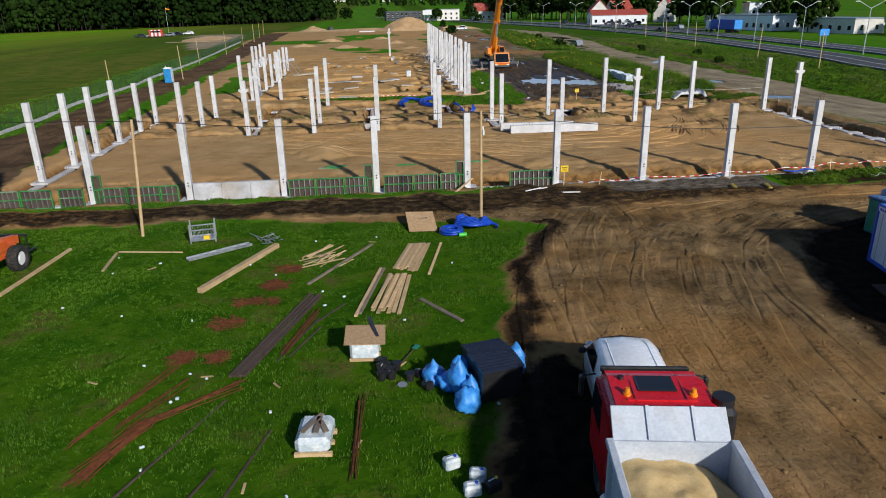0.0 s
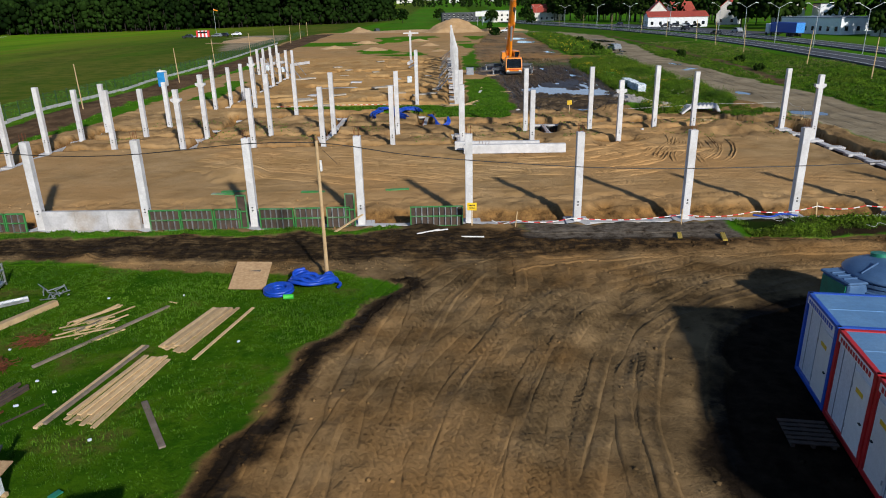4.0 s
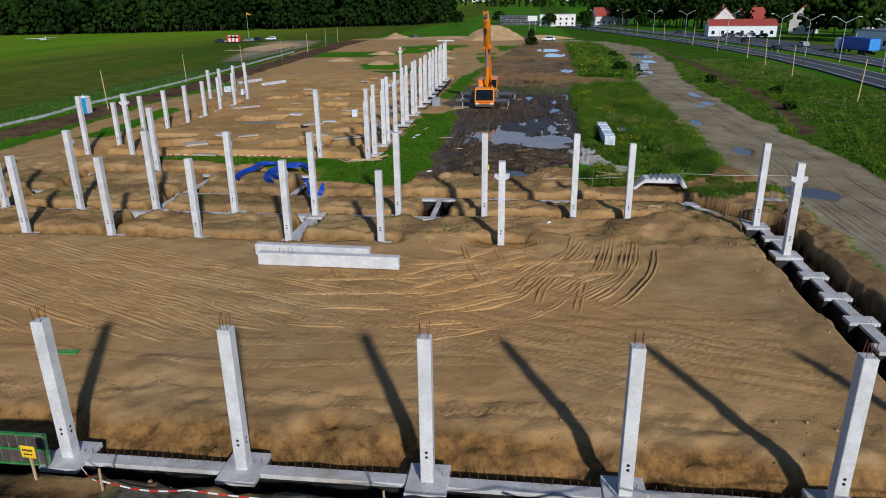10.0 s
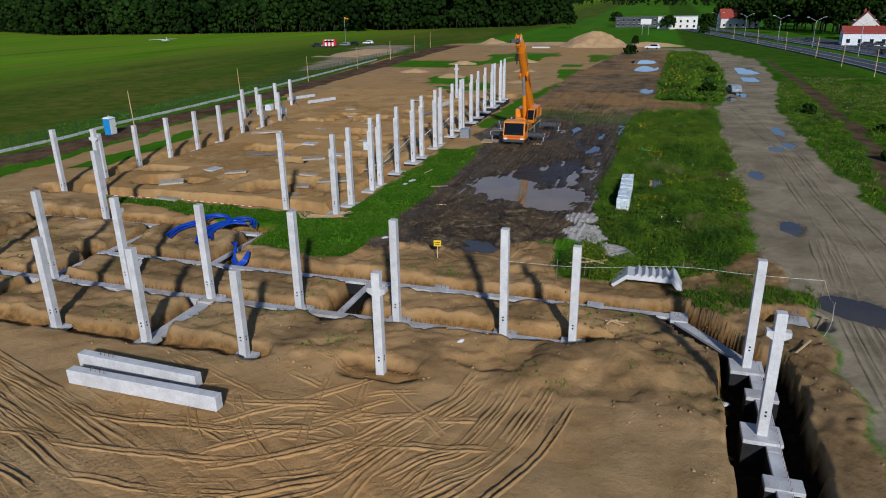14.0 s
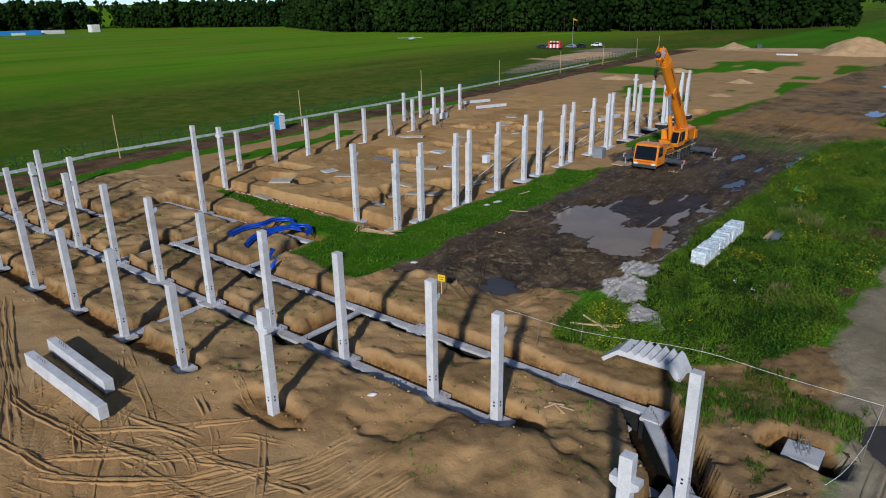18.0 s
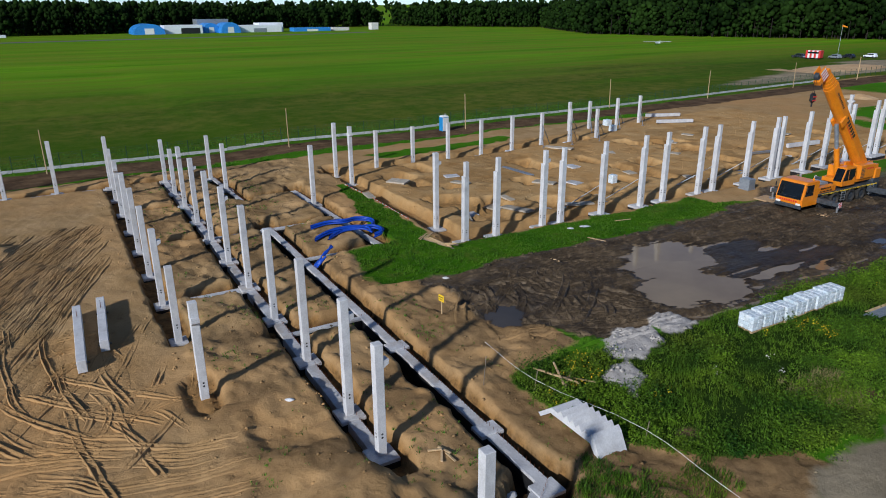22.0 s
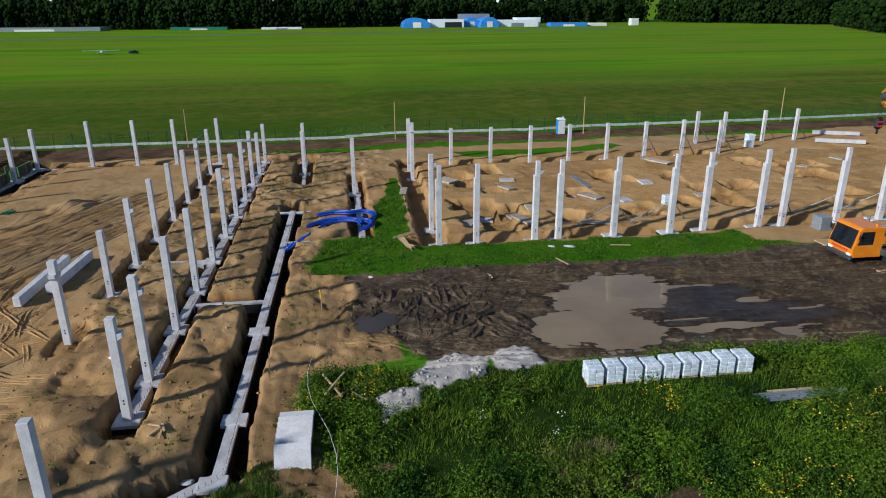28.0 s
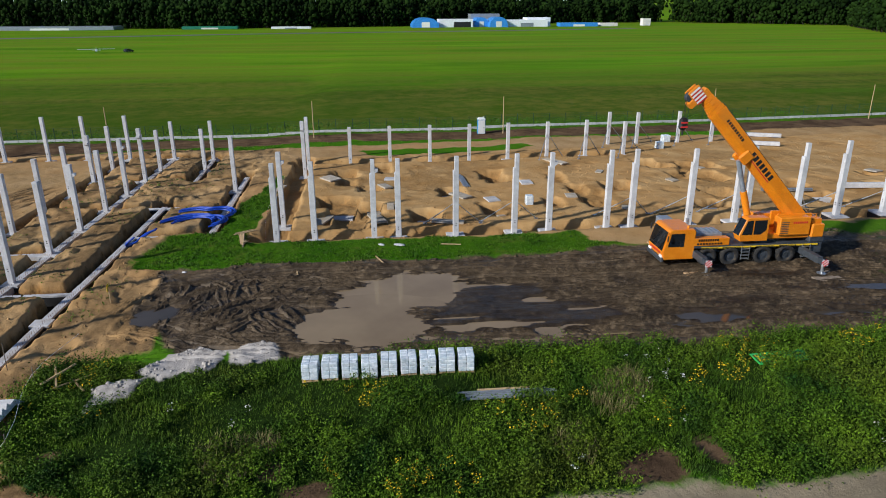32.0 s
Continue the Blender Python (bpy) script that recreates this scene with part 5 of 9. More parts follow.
bx(bm, (0, Y0, (Z0 + Z1) / 2), (2 * W2, 0.08, Z1 - Z0))
slopem = Matrix.Translation((0, Y0, Z1)) @ Matrix.Rotation(radians(-48), 4, "X")
bx(bm, (0, 0, 0.36), (2 * W2 - 0.1, 0.06, 0.72), slopem, bevel=0.01)
hb = part("head_board", bm, TIPPER, body, "white sloping head board of the tipping body")
for s in (-0.45, 0.5):
    o = part("stiffener", bx(bx(B(), (s, 0.05, 0.36), (0.06, 0.10, 0.72), slopem), (s, -0.05, 0.36), (0.06, 0.05, 0.72), slopem), TIPPER, body)
n = 26
xs, ys = np.linspace(-W2 + 0.05, W2 - 0.05, n), np.linspace(Y1 + 0.05, Y0 - 0.05, 2 * n)
X, Y = np.meshgrid(xs, ys)
Z = 2.26 + 0.25 * fbm(X * 0.7, Y * 0.5, 5) + 0.08 * fbm(X * 2.5, Y * 2.5, 7) - 0.28 * np.abs(X) ** 2 - 0.12 * step(Y, 0.6, 1.3)
sm = sheet("sand_load", xs, ys, Z)
sm.materials.append(SAND_LOAD)
part("sand_load", sm, None, body, "damp yellow sand")

# ---- white van parked ahead of the lorry ----
van = thing("white_van", (7.15, 17.3, 0.03), "white delivery van parked nose to the road on mud", "van", rz=-8.7)
bm = B()
# sections from tail to nose: y, half width at the sill, half width at the roof, sill, waist, roof heights
SECTIONS = [(-2.30, 0.86, 0.72, 0.42, 1.10, 1.74), (-2.22, 0.93, 0.79, 0.36, 1.12, 1.86), (-1.2, 0.95, 0.82, 0.34, 1.12, 1.93), (0.0, 0.95, 0.82, 0.34, 1.12, 1.93), (0.55, 0.95, 0.79, 0.34, 1.12, 1.86), (0.80, 0.95, 0.76, 0.34, 1.12, 1.76), (1.48, 0.94, 0.80, 0.36, 1.06, 1.16), (1.95, 0.89, 0.74, 0.38, 0.86, 1.02), (2.25, 0.78, 0.62, 0.42, 0.70, 0.86), (2.36, 0.60, 0.45, 0.46, 0.62, 0.70)]
prev = None
for sy, ws, wr, z0, z1, z2 in SECTIONS:
    loop = [bm.verts.new((px, sy, pz)) for px, pz in ((-ws, z0), (-ws - 0.01, z1), (-wr - 0.03, z2 - 0.12), (-wr * 0.86, z2 - 0.02), (0, z2 + 0.03), (wr * 0.86, z2 - 0.02), (wr + 0.03, z2 - 0.12), (ws + 0.01, z1), (ws, z0))]
    if prev:
        for k in range(9):
            bm.faces.new((prev[k], loop[k], loop[(k + 1) % 9], prev[(k + 1) % 9]))
    else:
        bm.faces.new(loop)
    prev = loop
bm.faces.new(prev[::-1])
bmesh.ops.recalc_face_normals(bm, faces=bm.faces[:])
vb = part("body", bm, VAN_WHITE, van, smooth=True)
bm = B()
glass = [bm.verts.new(v) for v in ((-0.80, 1.42, 1.17), (0.0, 1.50, 1.24), (0.80, 1.42, 1.17), (0.70, 0.82, 1.73), (0.0, 0.82, 1.82), (-0.70, 0.82, 1.73))]
bm.faces.new((glass[0], glass[1], glass[4], glass[5])), bm.faces.new((glass[1], glass[2], glass[3], glass[4]))
bmesh.ops.solidify(bm, geom=bm.faces[:], thickness=-0.03)
part("windscreen", bm, GLASS, vb, "dark curved windscreen")
for s in (-1, 1):
    bm = B()
    q = [bm.verts.new(v) for v in ((s * 0.965, -0.30, 1.16), (s * 0.965, 1.20, 1.14), (s * 0.875, 0.62, 1.66), (s * 0.885, -0.30, 1.72))]
    bm.faces.new(q)
    bmesh.ops.solidify(bm, geom=bm.faces[:], thickness=0.02)
    part("side_window", bm, GLASS, vb)
    part("mirror", bx(B(), (s * 1.10, 0.98, 1.22), (0.24, 0.12, 0.2), bevel=0.05), BLACK, vb)
    part("headlight", bx(B(), (s * 0.66, 2.18, 0.80), (0.3, 0.2, 0.16), bevel=0.05), STRIPE_WHITE, vb)
    part("roof_rib", bx(B(), (s * 0.56, -0.9, 1.925), (0.035, 2.4, 0.03), bevel=0.008), VAN_WHITE, vb)
part("rear_bumper", bx(B(), (0, -2.34, 0.5), (1.7, 0.12, 0.26), bevel=0.04), BLACK, vb)
VAN_WHEEL = wheel_kind(0.33, 0.2, STEEL)
for wy in (-1.45, 1.5):
    for s in (-1, 1):
        wheel(VAN_WHEEL, van, (s * 0.82, wy, 0.33))

# ---- telehandler at the edge of the yard ----
tele = thing("telehandler", (-17.6, 30.2, 0.03), "orange telehandler with black tyres parked on grass", "telehandler", rz=-6)
bm = B()
profile(bm, [(-2.1, 0.7), (-2.1, 1.45), (-1.6, 1.75), (-0.3, 1.55), (1.9, 1.3), (2.0, 0.7)], -0.75, 0.75)
bmesh.ops.bevel(bm, geom=bm.edges[:], offset=0.06, segments=1, affect="EDGES")
tb = part("body", bm, surf("telehandler_orange", (0.62, 0.10, 0.02), (0.70, 0.14, 0.03), 2, 0.4, bump=0.03, vary=0.02), tele)
bm = B()
profile(bm, [(-0.6, 1.5), (-0.5, 2.35), (0.7, 2.35), (0.95, 1.5)], -0.75, 0.1)
part("operator_cab", bm, GLASS, tb)
part("cab_roof", bx(B(), (-0.32, 0.1, 2.4), (0.95, 1.4, 0.08), bevel=0.03), STRIPE_WHITE, tb)
part("lifting_arm", beam(B(), (0.42, -1.8, 1.9), (0.42, 2.4, 1.2), 0.3, 0.38), tb.data.materials[0], tb)
part("engine_cover", bx(B(), (0.55, 0.4, 1.3), (0.5, 1.7, 0.6), bevel=0.08), tb.data.materials[0], tb)
part("maker_plate", bx(B(), (0.806, 0.4, 1.35), (0.01, 0.5, 0.22)), STRIPE_WHITE, tb)
bm = B()
for k in range(5):
    bx(bm, (-0.7 + 0.35 * k, 2.75, 0.95), (0.05, 0.05, 0.7))
bx(bm, (0, 2.7, 0.62), (1.6, 0.1, 0.1)), bx(bm, (0, 2.7, 1.28), (1.6, 0.1, 0.1))
for s in (-0.4, 0.4):
    bx(bm, (s, 3.2, 0.3), (0.12, 1.1, 0.06))
part("fork_carriage", bm, BLACK, tele)
T_WHEEL = wheel_kind(0.58, 0.42, STRIPE_WHITE)
for wy in (-1.35, 1.45):
    for s in (-1, 1):
        wheel(T_WHEEL, tele, (s * 0.98, wy, 0.58))

# ---- site containers ----
def container(x, y, frame_mat, label, door_x):
    c = thing("site_container", (x, y, 0.10), label, "container", "site office containers", rz=-9.7)
    Lc, Wc, Hc = 6.06, 2.44, 2.60
    part("body", bx(B(), (Lc / 2, 0, Hc / 2), (Lc - 0.1, Wc - 0.1, Hc - 0.1)), CONT_WALL, c)
    bm = B()
    bx(bm, (Lc / 2, 0, Hc - 0.02), (Lc - 0.12, Wc - 0.12, 0.05))
    bx(bm, (Lc / 2, 0, Hc + 0.012), (Lc - 0.3, 0.02, 0.02))
    part("roof", bm, CONT_ROOF, c, "pale blue sheet roof")
    bm = B()
    for px in (0.07, Lc - 0.07):
        for py in (-Wc / 2 + 0.07, Wc / 2 - 0.07):
            bx(bm, (px, py, Hc / 2), (0.16, 0.16, Hc), bevel=0.02)
    for pz in (0.08, Hc - 0.06):
        for py in (-Wc / 2 + 0.06, Wc / 2 - 0.06):
            bx(bm, (Lc / 2, py, pz), (Lc, 0.13, 0.17), bevel=0.01)
        for px in (0.06, Lc - 0.06):
            bx(bm, (px, 0, pz), (0.13, Wc, 0.17), bevel=0.01)
    part("corner_frame", bm, frame_mat, c, "painted steel frame")
    d = part("door", bx(B(), (0.035, -0.55 * door_x, 1.12), (0.05, 0.95, 2.05), bevel=0.01), STRIPE_WHITE, c, "plain white steel door")
    part("handle", bx(B(), (-0.01, -0.9 * door_x, 1.05), (0.05, 0.10, 0.03)), BLACK, d)
    for hz in (0.5, 1.7):
        part("hinge", bx(B(), (0.0, -0.1 * door_x, hz), (0.04, 0.03, 0.12)), STEEL, d)
    part("notice", bx(B(), (0.002, -0.55 * door_x, 1.72), (0.01, 0.4, 0.12)), YELLOW, d, "yellow notice")
    o = part("name_band", bx(B(), (-0.008, 0, Hc - 0.16), (0.012, Wc - 0.3, 0.22)), STRIPE_WHITE, c)
    bars(c, Matrix.Translation((-0.016, 0, Hc - 0.16)) @ Matrix.Rotation(radians(-90), 4, "Z") @ Matrix.Rotation(radians(90), 4, "X"), Wc - 0.5, 0.13, 12, frame_mat)
    part("panel_joint", bx(bx(B(), (0.045, 0.02 * door_x, 1.3), (0.02, 0.02, 2.3)), (0.045, 0.75 * door_x, 1.3), (0.02, 0.02, 2.3)), PIPE_GREY, c)
    for px in (0.3, Lc - 0.3):
        part("footing_block", bx(B(), (px, 0, -0.06), (0.4, Wc - 0.2, 0.16)), CAST, c)
    return c


RED_FRAME = surf("red_frame_paint", (0.45, 0.012, 0.015), (0.55, 0.02, 0.02), 3, 0.45, bump=0.05, vary=0.03)
container(21.50, 25.75, BLUE, "grey site office container with blue steel frame and white door", 1)
container(21.08, 23.28, RED_FRAME, "grey site office container with red steel frame and white door", 1)
container(20.66, 20.81, RED_FRAME, "red-framed grey site container standing next in the row", -1)
container(20.24, 18.34, BLUE, "blue-framed grey site container at the row's end", 1)
bm = B()
for k in range(6):
    bx(bm, (0, -0.5 + 0.2 * k, 0.12), (1.2, 0.13, 0.03))
for s in (-0.5, 0, 0.5):
    bx(bm, (s, 0, 0.05), (0.1, 1.1, 0.10))
solid("wooden_pallet", bm, DARK_WOOD, (20.3, 23.4, ground(20.3, 23.4) + 0.02), "dark wet wooden pallet laid as a step by the container door", "pallet", rz=-9)

# ---- round water tank beside the containers ----
def turned(outline, n=44):
    """A round body from an outline of radius and height."""
    bm = B()
    rows = [[bm.verts.new((r * math.cos(2 * math.pi * k / n), r * math.sin(2 * math.pi * k / n), z)) for k in range(n)] for r, z in outline]
    for a, b in zip(rows, rows[1:]):
        for k in range(n):
            bm.faces.new((a[k], a[(k + 1) % n], b[(k + 1) % n], b[k]))
    bm.faces.new(rows[0][::-1]), bm.faces.new(rows[-1])
    return bm


tank = thing("water_tank", (26.45, 30.35, 0.02), "round blue-grey plastic tank with domed lid and green door", "tank", rz=8)
hoops = [(1.46, 0.0)]
for k in range(6):
    hoops += [(1.46, 0.16 + 0.3 * k), (1.51, 0.19 + 0.3 * k), (1.51, 0.29 + 0.3 * k), (1.46, 0.32 + 0.3 * k)]
tk = part("shell", turned(hoops + [(1.46, 1.88)]), TANK, tank)
part("dome", turned([(1.53, 1.84), (1.54, 1.92), (1.50, 1.97), (1.28, 2.10), (0.98, 2.21), (0.62, 2.29), (0.25, 2.32)]), TANK, tank, smooth=True)
for a in (70, 190, 300):
    m = Matrix.Rotation(radians(a), 4, "Z") @ Matrix.Translation((1.05, 0, 2.18)) @ Matrix.Rotation(radians(24), 4, "Y")
    part("dome_rib", bx(B(), (0, 0, 0.01), (0.75, 0.06, 0.07), m, bevel=0.015), TANK, tank)
part("manhole_cover", rod(B(), (-0.02, 0.62, 2.24), (-0.02, 0.64, 2.40), 0.30, 24), GREEN_PLASTIC, tank, "turquoise plastic manhole cover")
ax = part("annex", bx(B(), (-1.55, 0.1, 0.90), (1.0, 1.4, 1.75), bevel=0.06), TANK, tank)
part("annex_roof", bx(B(), (-1.55, 0.1, 1.82), (1.1, 1.5, 0.10), bevel=0.04), TANK, ax)
for k in range(3):
    part("roof_rib", bx(B(), (-1.72, -0.25 + 0.3 * k, 1.89), (0.6, 0.08, 0.05), bevel=0.015), TANK, ax)
part("door", bx(B(), (-2.07, 0.1, 0.92), (0.04, 1.2, 1.6), bevel=0.01), GREEN_PLASTIC, ax, "green plastic service door")


# ---- poles and overhead wire ----
def pole(x, y, h, lean=0.0, label="raw round wooden pole standing on the site edge", r=0.085):
    z = ground(x, y)
    t = thing("wooden_pole", (x, y, z - 0.02), label, "pole", "wooden poles", tilt=(0, lean))
    part("shaft", rod(B(), (0, 0, -0.3), (0, 0, h), r, 12, r * 0.75), WOOD, t)
    return t


p1 = pole(5.6, 35.2, 6.05, 0.0, "pine pole carrying an overhead cable over the yard")
part("insulator", rod(bx(B(), (0.12, -0.05, 4.95), (0.10, 0.12, 0.3), bevel=0.02), (0.1, 0, 5.1), (0.1, 0, 5.25), 0.05, 10), STRIPE_WHITE, p1, "white plastic cable clamp")
part("stay_wire", rod(B(), (0.0, 0, 5.9), (0.75, 0.3, 5.0), 0.008, 5), BLACK, p1)
pole(-12.35, 35.85, 6.15, 4.2, "leaning pine pole at the edge of the yard")
cable = tube("overhead_cable", [(-40, 36.4, 6.0), (-12.8, 35.9, 6.05), (-4, 35.4, 5.55), (5.4, 35.2, 5.98), (9.4, 35.2, 5.4), (13.7, 35.2, 4.98), (18, 35.2, 4.7), (23, 35.2, 4.64), (29.3, 35.2, 4.8), (45, 35.2, 6.2)], 0.018, BLACK, res=8)
tagged(cable, "thin black cable slung between wooden poles", "cable")
for x, y, h in ((-33.6, 60, 5.2), (-32.3, 88.6, 5.2), (-31.0, 115.7, 5.3), (-36.6, 150, 5.2), (-36.4, 176, 5.4), (-37.5, 205, 5.4), (-39, 232, 5.4), (-42, 262, 5.5), (-44, 285, 5.5), (-33.8, 30, 5.2)):
    pole(x, y, h, random.uniform(-2, 2), "pale wooden post standing by the airfield fence", 0.07)
for x, y in ((70, 105), (71.5, 126), (74.5, 159), (77, 182), (79.5, 203), (78, 225), (77, 250), (74, 280), (70, 315), (65, 350)):
    pole(x, y, 5.6, random.uniform(-3, 3), "tall wooden post in the grass verge", 0.08)

# ---- formwork along the front row ----
PANEL = {}


def formwork(x, y, z, w, h, label, rz=0.0, tilt=0.0):
    key = (round(w, 2), round(h, 2))
    if key not in PANEL:
        bm = B()
        for s in (-w / 2 + 0.03, w / 2 - 0.03):
            bx(bm, (s, 0, h / 2), (0.06, 0.12, h))
        for s in (0.03, h - 0.03):
            bx(bm, (0, 0, s), (w, 0.12, 0.06))
        rib = mesh_of("rib", bx(B(), (0, -0.01, h / 2), (0.05, 0.10, h - 0.1)), STEEL)
        PANEL[key] = (mesh_of("frame", bm, GREEN_STEEL), mesh_of("plywood", bx(B(), (0, 0.05, h / 2), (w - 0.1, 0.02, h - 0.1)), DARK_WOOD), rib, mesh_of("waler", bx(B(), (0, -0.05, 0), (w - 0.1, 0.06, 0.07)), GREEN_STEEL))
    fr, ply, rib, wal = PANEL[key]
    t = thing("shuttering", (x, y, z), label, "formwork", "formwork shutters", rz=rz, tilt=(tilt, 0))
    part("frame", fr, None, t), part("plywood_face", ply, None, t, "dark plywood face")
    n = int(w / 0.3)
    for i in range(1, n):
        part("rib", rib, None, t).location = (-w / 2 + i * w / n, 0, 0)
    part("waler", wal, None, t).location = (0, 0, h * 0.52)
    return t


for x, w, h, z in ((-23.0, 1.6, 1.2, -0.35), (-21.2, 1.9, 1.2, -0.35), (-19.1, 1.5, 1.2, -0.35), (-16.6, 1.7, 1.15, -0.35), (-14.7, 2.0, 1.15, -0.35), (-13.1, 1.1, 1.15, -0.35),
                   (-4.8, 1.7, 1.2, -0.35), (-3.0, 1.8, 1.2, -0.35), (-1.3, 1.5, 1.2, -0.35), (1.4, 1.9, 1.2, -0.35), (3.2, 1.6, 1.2, -0.35), (4.8, 1.3, 1.2, -0.35), (10.2, 2.9, 1.15, -0.35)):
    formwork(x, 43.65, z, w, h, "green steel formwork panel propped in the front trench", random.uniform(-1.5, 1.5), random.uniform(-3, 1))
for x in (-18.0 + 0.55, -0.5, 5.45):
    formwork(x, 43.75, -0.3, 0.55, 1.9, "narrow green formwork corner standing by a column", 0)
wall_bm = B()
for k in range(3):
    bx(wall_bm, (-1.8 + 1.8 * k, 0, 0.55), (1.79, 0.28, 1.12), bevel=0.01)
solid("cast_wall", wall_bm, CAST, (-9.0, 44.0, -0.32), "freshly cast grey concrete base wall between two columns", "base wall", kind="structure")
for k in range(14):
    x = random.choice((-5, -2, 0.5, 3, 6.8, 7.6, 8.2)) + random.uniform(-0.6, 0.6)
    bm = beam(B(), (0, 0, 0), (random.uniform(0.5, 1.6), random.uniform(-0.5, 0.2), random.uniform(0.0, 0.5)), 0.06, 0.04)
    solid("timber_offcut", bm, random.choice((WOOD, OLD_WOOD, GREEN_STEEL)), (x, 43.2, ground(x, 43.2) + 0.03), "short timber offcut dropped beside the formwork", "offcut", "offcuts at the formwork")
for x, y in ((-3.5, 49.6), (2.2, 49.8), (7.6, 50.0), (-3.0, 50.1)):
    bm = B()
    for k in range(3):
        bx(bm, (0, 0.12 * k, 0.03), (1.5, 0.09, 0.06))
    solid("formwork_bar", bm, GREEN_STEEL, (x, y, ground(x, y) + 0.01), "green steel formwork bars laid on sand", "bars", "loose bars", rz=random.uniform(-8, 8))
solid("plank", beam(B(), (0, 0, 0.04), (1.3, 1.6, 0.5), 0.14, 0.04), WOOD, (4.9, 41.6, ground(4.9, 41.6)), "pale plank leaning at the trench edge", "plank")


# ---- timber in the yard ----
def board(p, q, w, t, mat, label, group, z=None, dz=0.0):
    (x0, y0), (x1, y1) = p, q
    length, turn = math.hypot(x1 - x0, y1 - y0), math.degrees(math.atan2(y1 - y0, x1 - x0))
    cx, cy = (x0 + x1) / 2, (y0 + y1) / 2
    za, zb = ground(x0, y0), ground(x1, y1)
    zc = max((za + zb) / 2, ground(cx, cy)) if z is None else z
    pitch = 0 if z is not None else -math.degrees(math.atan2(zb - za, length))
    bm = bx(B(), (0, 0, t / 2), (length, w, t), bevel=min(0.008, t / 4))
    return solid("plank", bm, mat, (cx, cy, zc + dz), label, "plank", group, rz=turn, tilt=(0, pitch))


for k in range(7):
    o = k * 0.16
    board((0.75 + o, 29.1 - 0.06 * k + random.uniform(-.15, .15)), (1.6 + o, 32.3 + random.uniform(-.15, .1)), 0.145, 0.05, WOOD, "pale pine board in a flat stack on grass", "board stack")
    if k < 5:
        board((0.85 + o, 29.1 + random.uniform(-.2, .2)), (1.68 + o, 32.2), 0.145, 0.05, WOOD, "pale pine board on top of a flat stack", "board stack", dz=0.055)
for k in range(6):
    o = k * 0.2
    board((-0.2 + o, 24.7 - 0.05 * k + random.uniform(-.2, .2)), (0.55 + o * 0.85, 28.5 + random.uniform(-.3, .2)), 0.16, 0.045, random.choice((WOOD, WOOD, OLD_WOOD)), "weathered pine board in a loose stack on grass", "loose boards")
for k in range(3):
    board((-0.2 + k * 0.3, 24.9), (0.6 + k * 0.27, 28.3), 0.15, 0.04, WOOD, "pine board lying on top of a loose stack", "loose boards", dz=0.05)
for k in range(2):
    board((-0.85 + 0.16 * k, 24.3 + 0.2 * k), (0.15 + 0.14 * k, 29.2), 0.13, 0.07, (WOOD, OLD_WOOD)[k], "long squared timber lying on grass", "long timbers")
for k in range(11):
    board((10.6 + 0.10 * k + random.uniform(-.2, .2), 85.9 + 0.09 * k), (13.2 + 0.12 * k + random.uniform(-.3, .3), 86.5 + 0.05 * k), 0.12, 0.05, WOOD if k % 3 else OLD_WOOD, "brown offcut board in a heap on the grass island", "board heap", dz=0.05 * (k % 3))
board((32.4, 80.6), (34.7, 81.6), 0.09, 0.08, WOOD, "squared timber lying crosswise on the meadow edge", "crossed timbers", dz=0.42)
board((32.6, 81.7), (34.5, 80.8), 0.09, 0.08, WOOD, "squared timber lying crosswise on the meadow edge", "crossed timbers", dz=0.50)
board((1.7, 25.6), (3.15, 23.35), 0.18, 0.06, OLD_WOOD, "single worn board lying askew on grass", "single boards")
board((2.25, 28.2), (3.15, 32.3), 0.12, 0.05, WOOD, "narrow pine board lying beside a stack", "single boards")
board((-7.4, 27.5), (-4.95, 32.9), 0.26, 0.22, WOOD, "heavy pale squared pine beam lying on grass", "beams")
board((-2.95, 27.8), (-0.25, 32.5), 0.13, 0.08, OLD_WOOD, "long grey batten lying on grass", "single boards")
board((-15.8, 28.3), (-15.25, 34.0), 0.14, 0.12, WOOD, "long pale batten lying beside the telehandler", "single boards")
board((-12.5, 30.7), (-12.75, 33.2), 0.14, 0.06, WOOD, "pale board lying at an angle on grass", "single boards")
board((-12.7, 33.35), (-9.5, 32.8), 0.08, 0.05, WOOD, "thin batten lying on grass", "single boards")
for k in range(16):
    cx, cy, a = random.uniform(-3.1, -1.4), random.uniform(30.0, 32.0), radians(random.uniform(25, 70))
    l = random.uniform(0.5, 1.2)
    board((cx - l * math.cos(a), cy - l * math.sin(a)), (cx + l * math.cos(a), cy + l * math.sin(a)), 0.08, 0.035, random.choice((WOOD, OLD_WOOD, WOOD)), "short thin batten in a scattered heap", "batten heap", dz=0.02 * (k % 4))
for k in range(5):
    board((-4.75 + 0.11 * k, 20.3), (-2.75 + 0.11 * k, 26.5 + random.uniform(-0.3, 0.3)), 0.10, 0.09, DARK_WOOD, "dark wet timber in a long bundle", "dark timbers")
for a, b in (((-3.4, 21.2), (-2.2, 24.4)), ((-3.0, 21.5), (-2.1, 23.6)), ((-6.8, 14.0), (-4.6, 19.0)), ((-4.3, 12.5), (-3.0, 17.2)), ((-5.2, 13.0), (-4.2, 15.6)), ((-2.3, 24.0), (-1.3, 25.6))):
    board(a, b, 0.07, 0.04, DARK_WOOD, "thin dark lath sunk in grass", "dark laths")
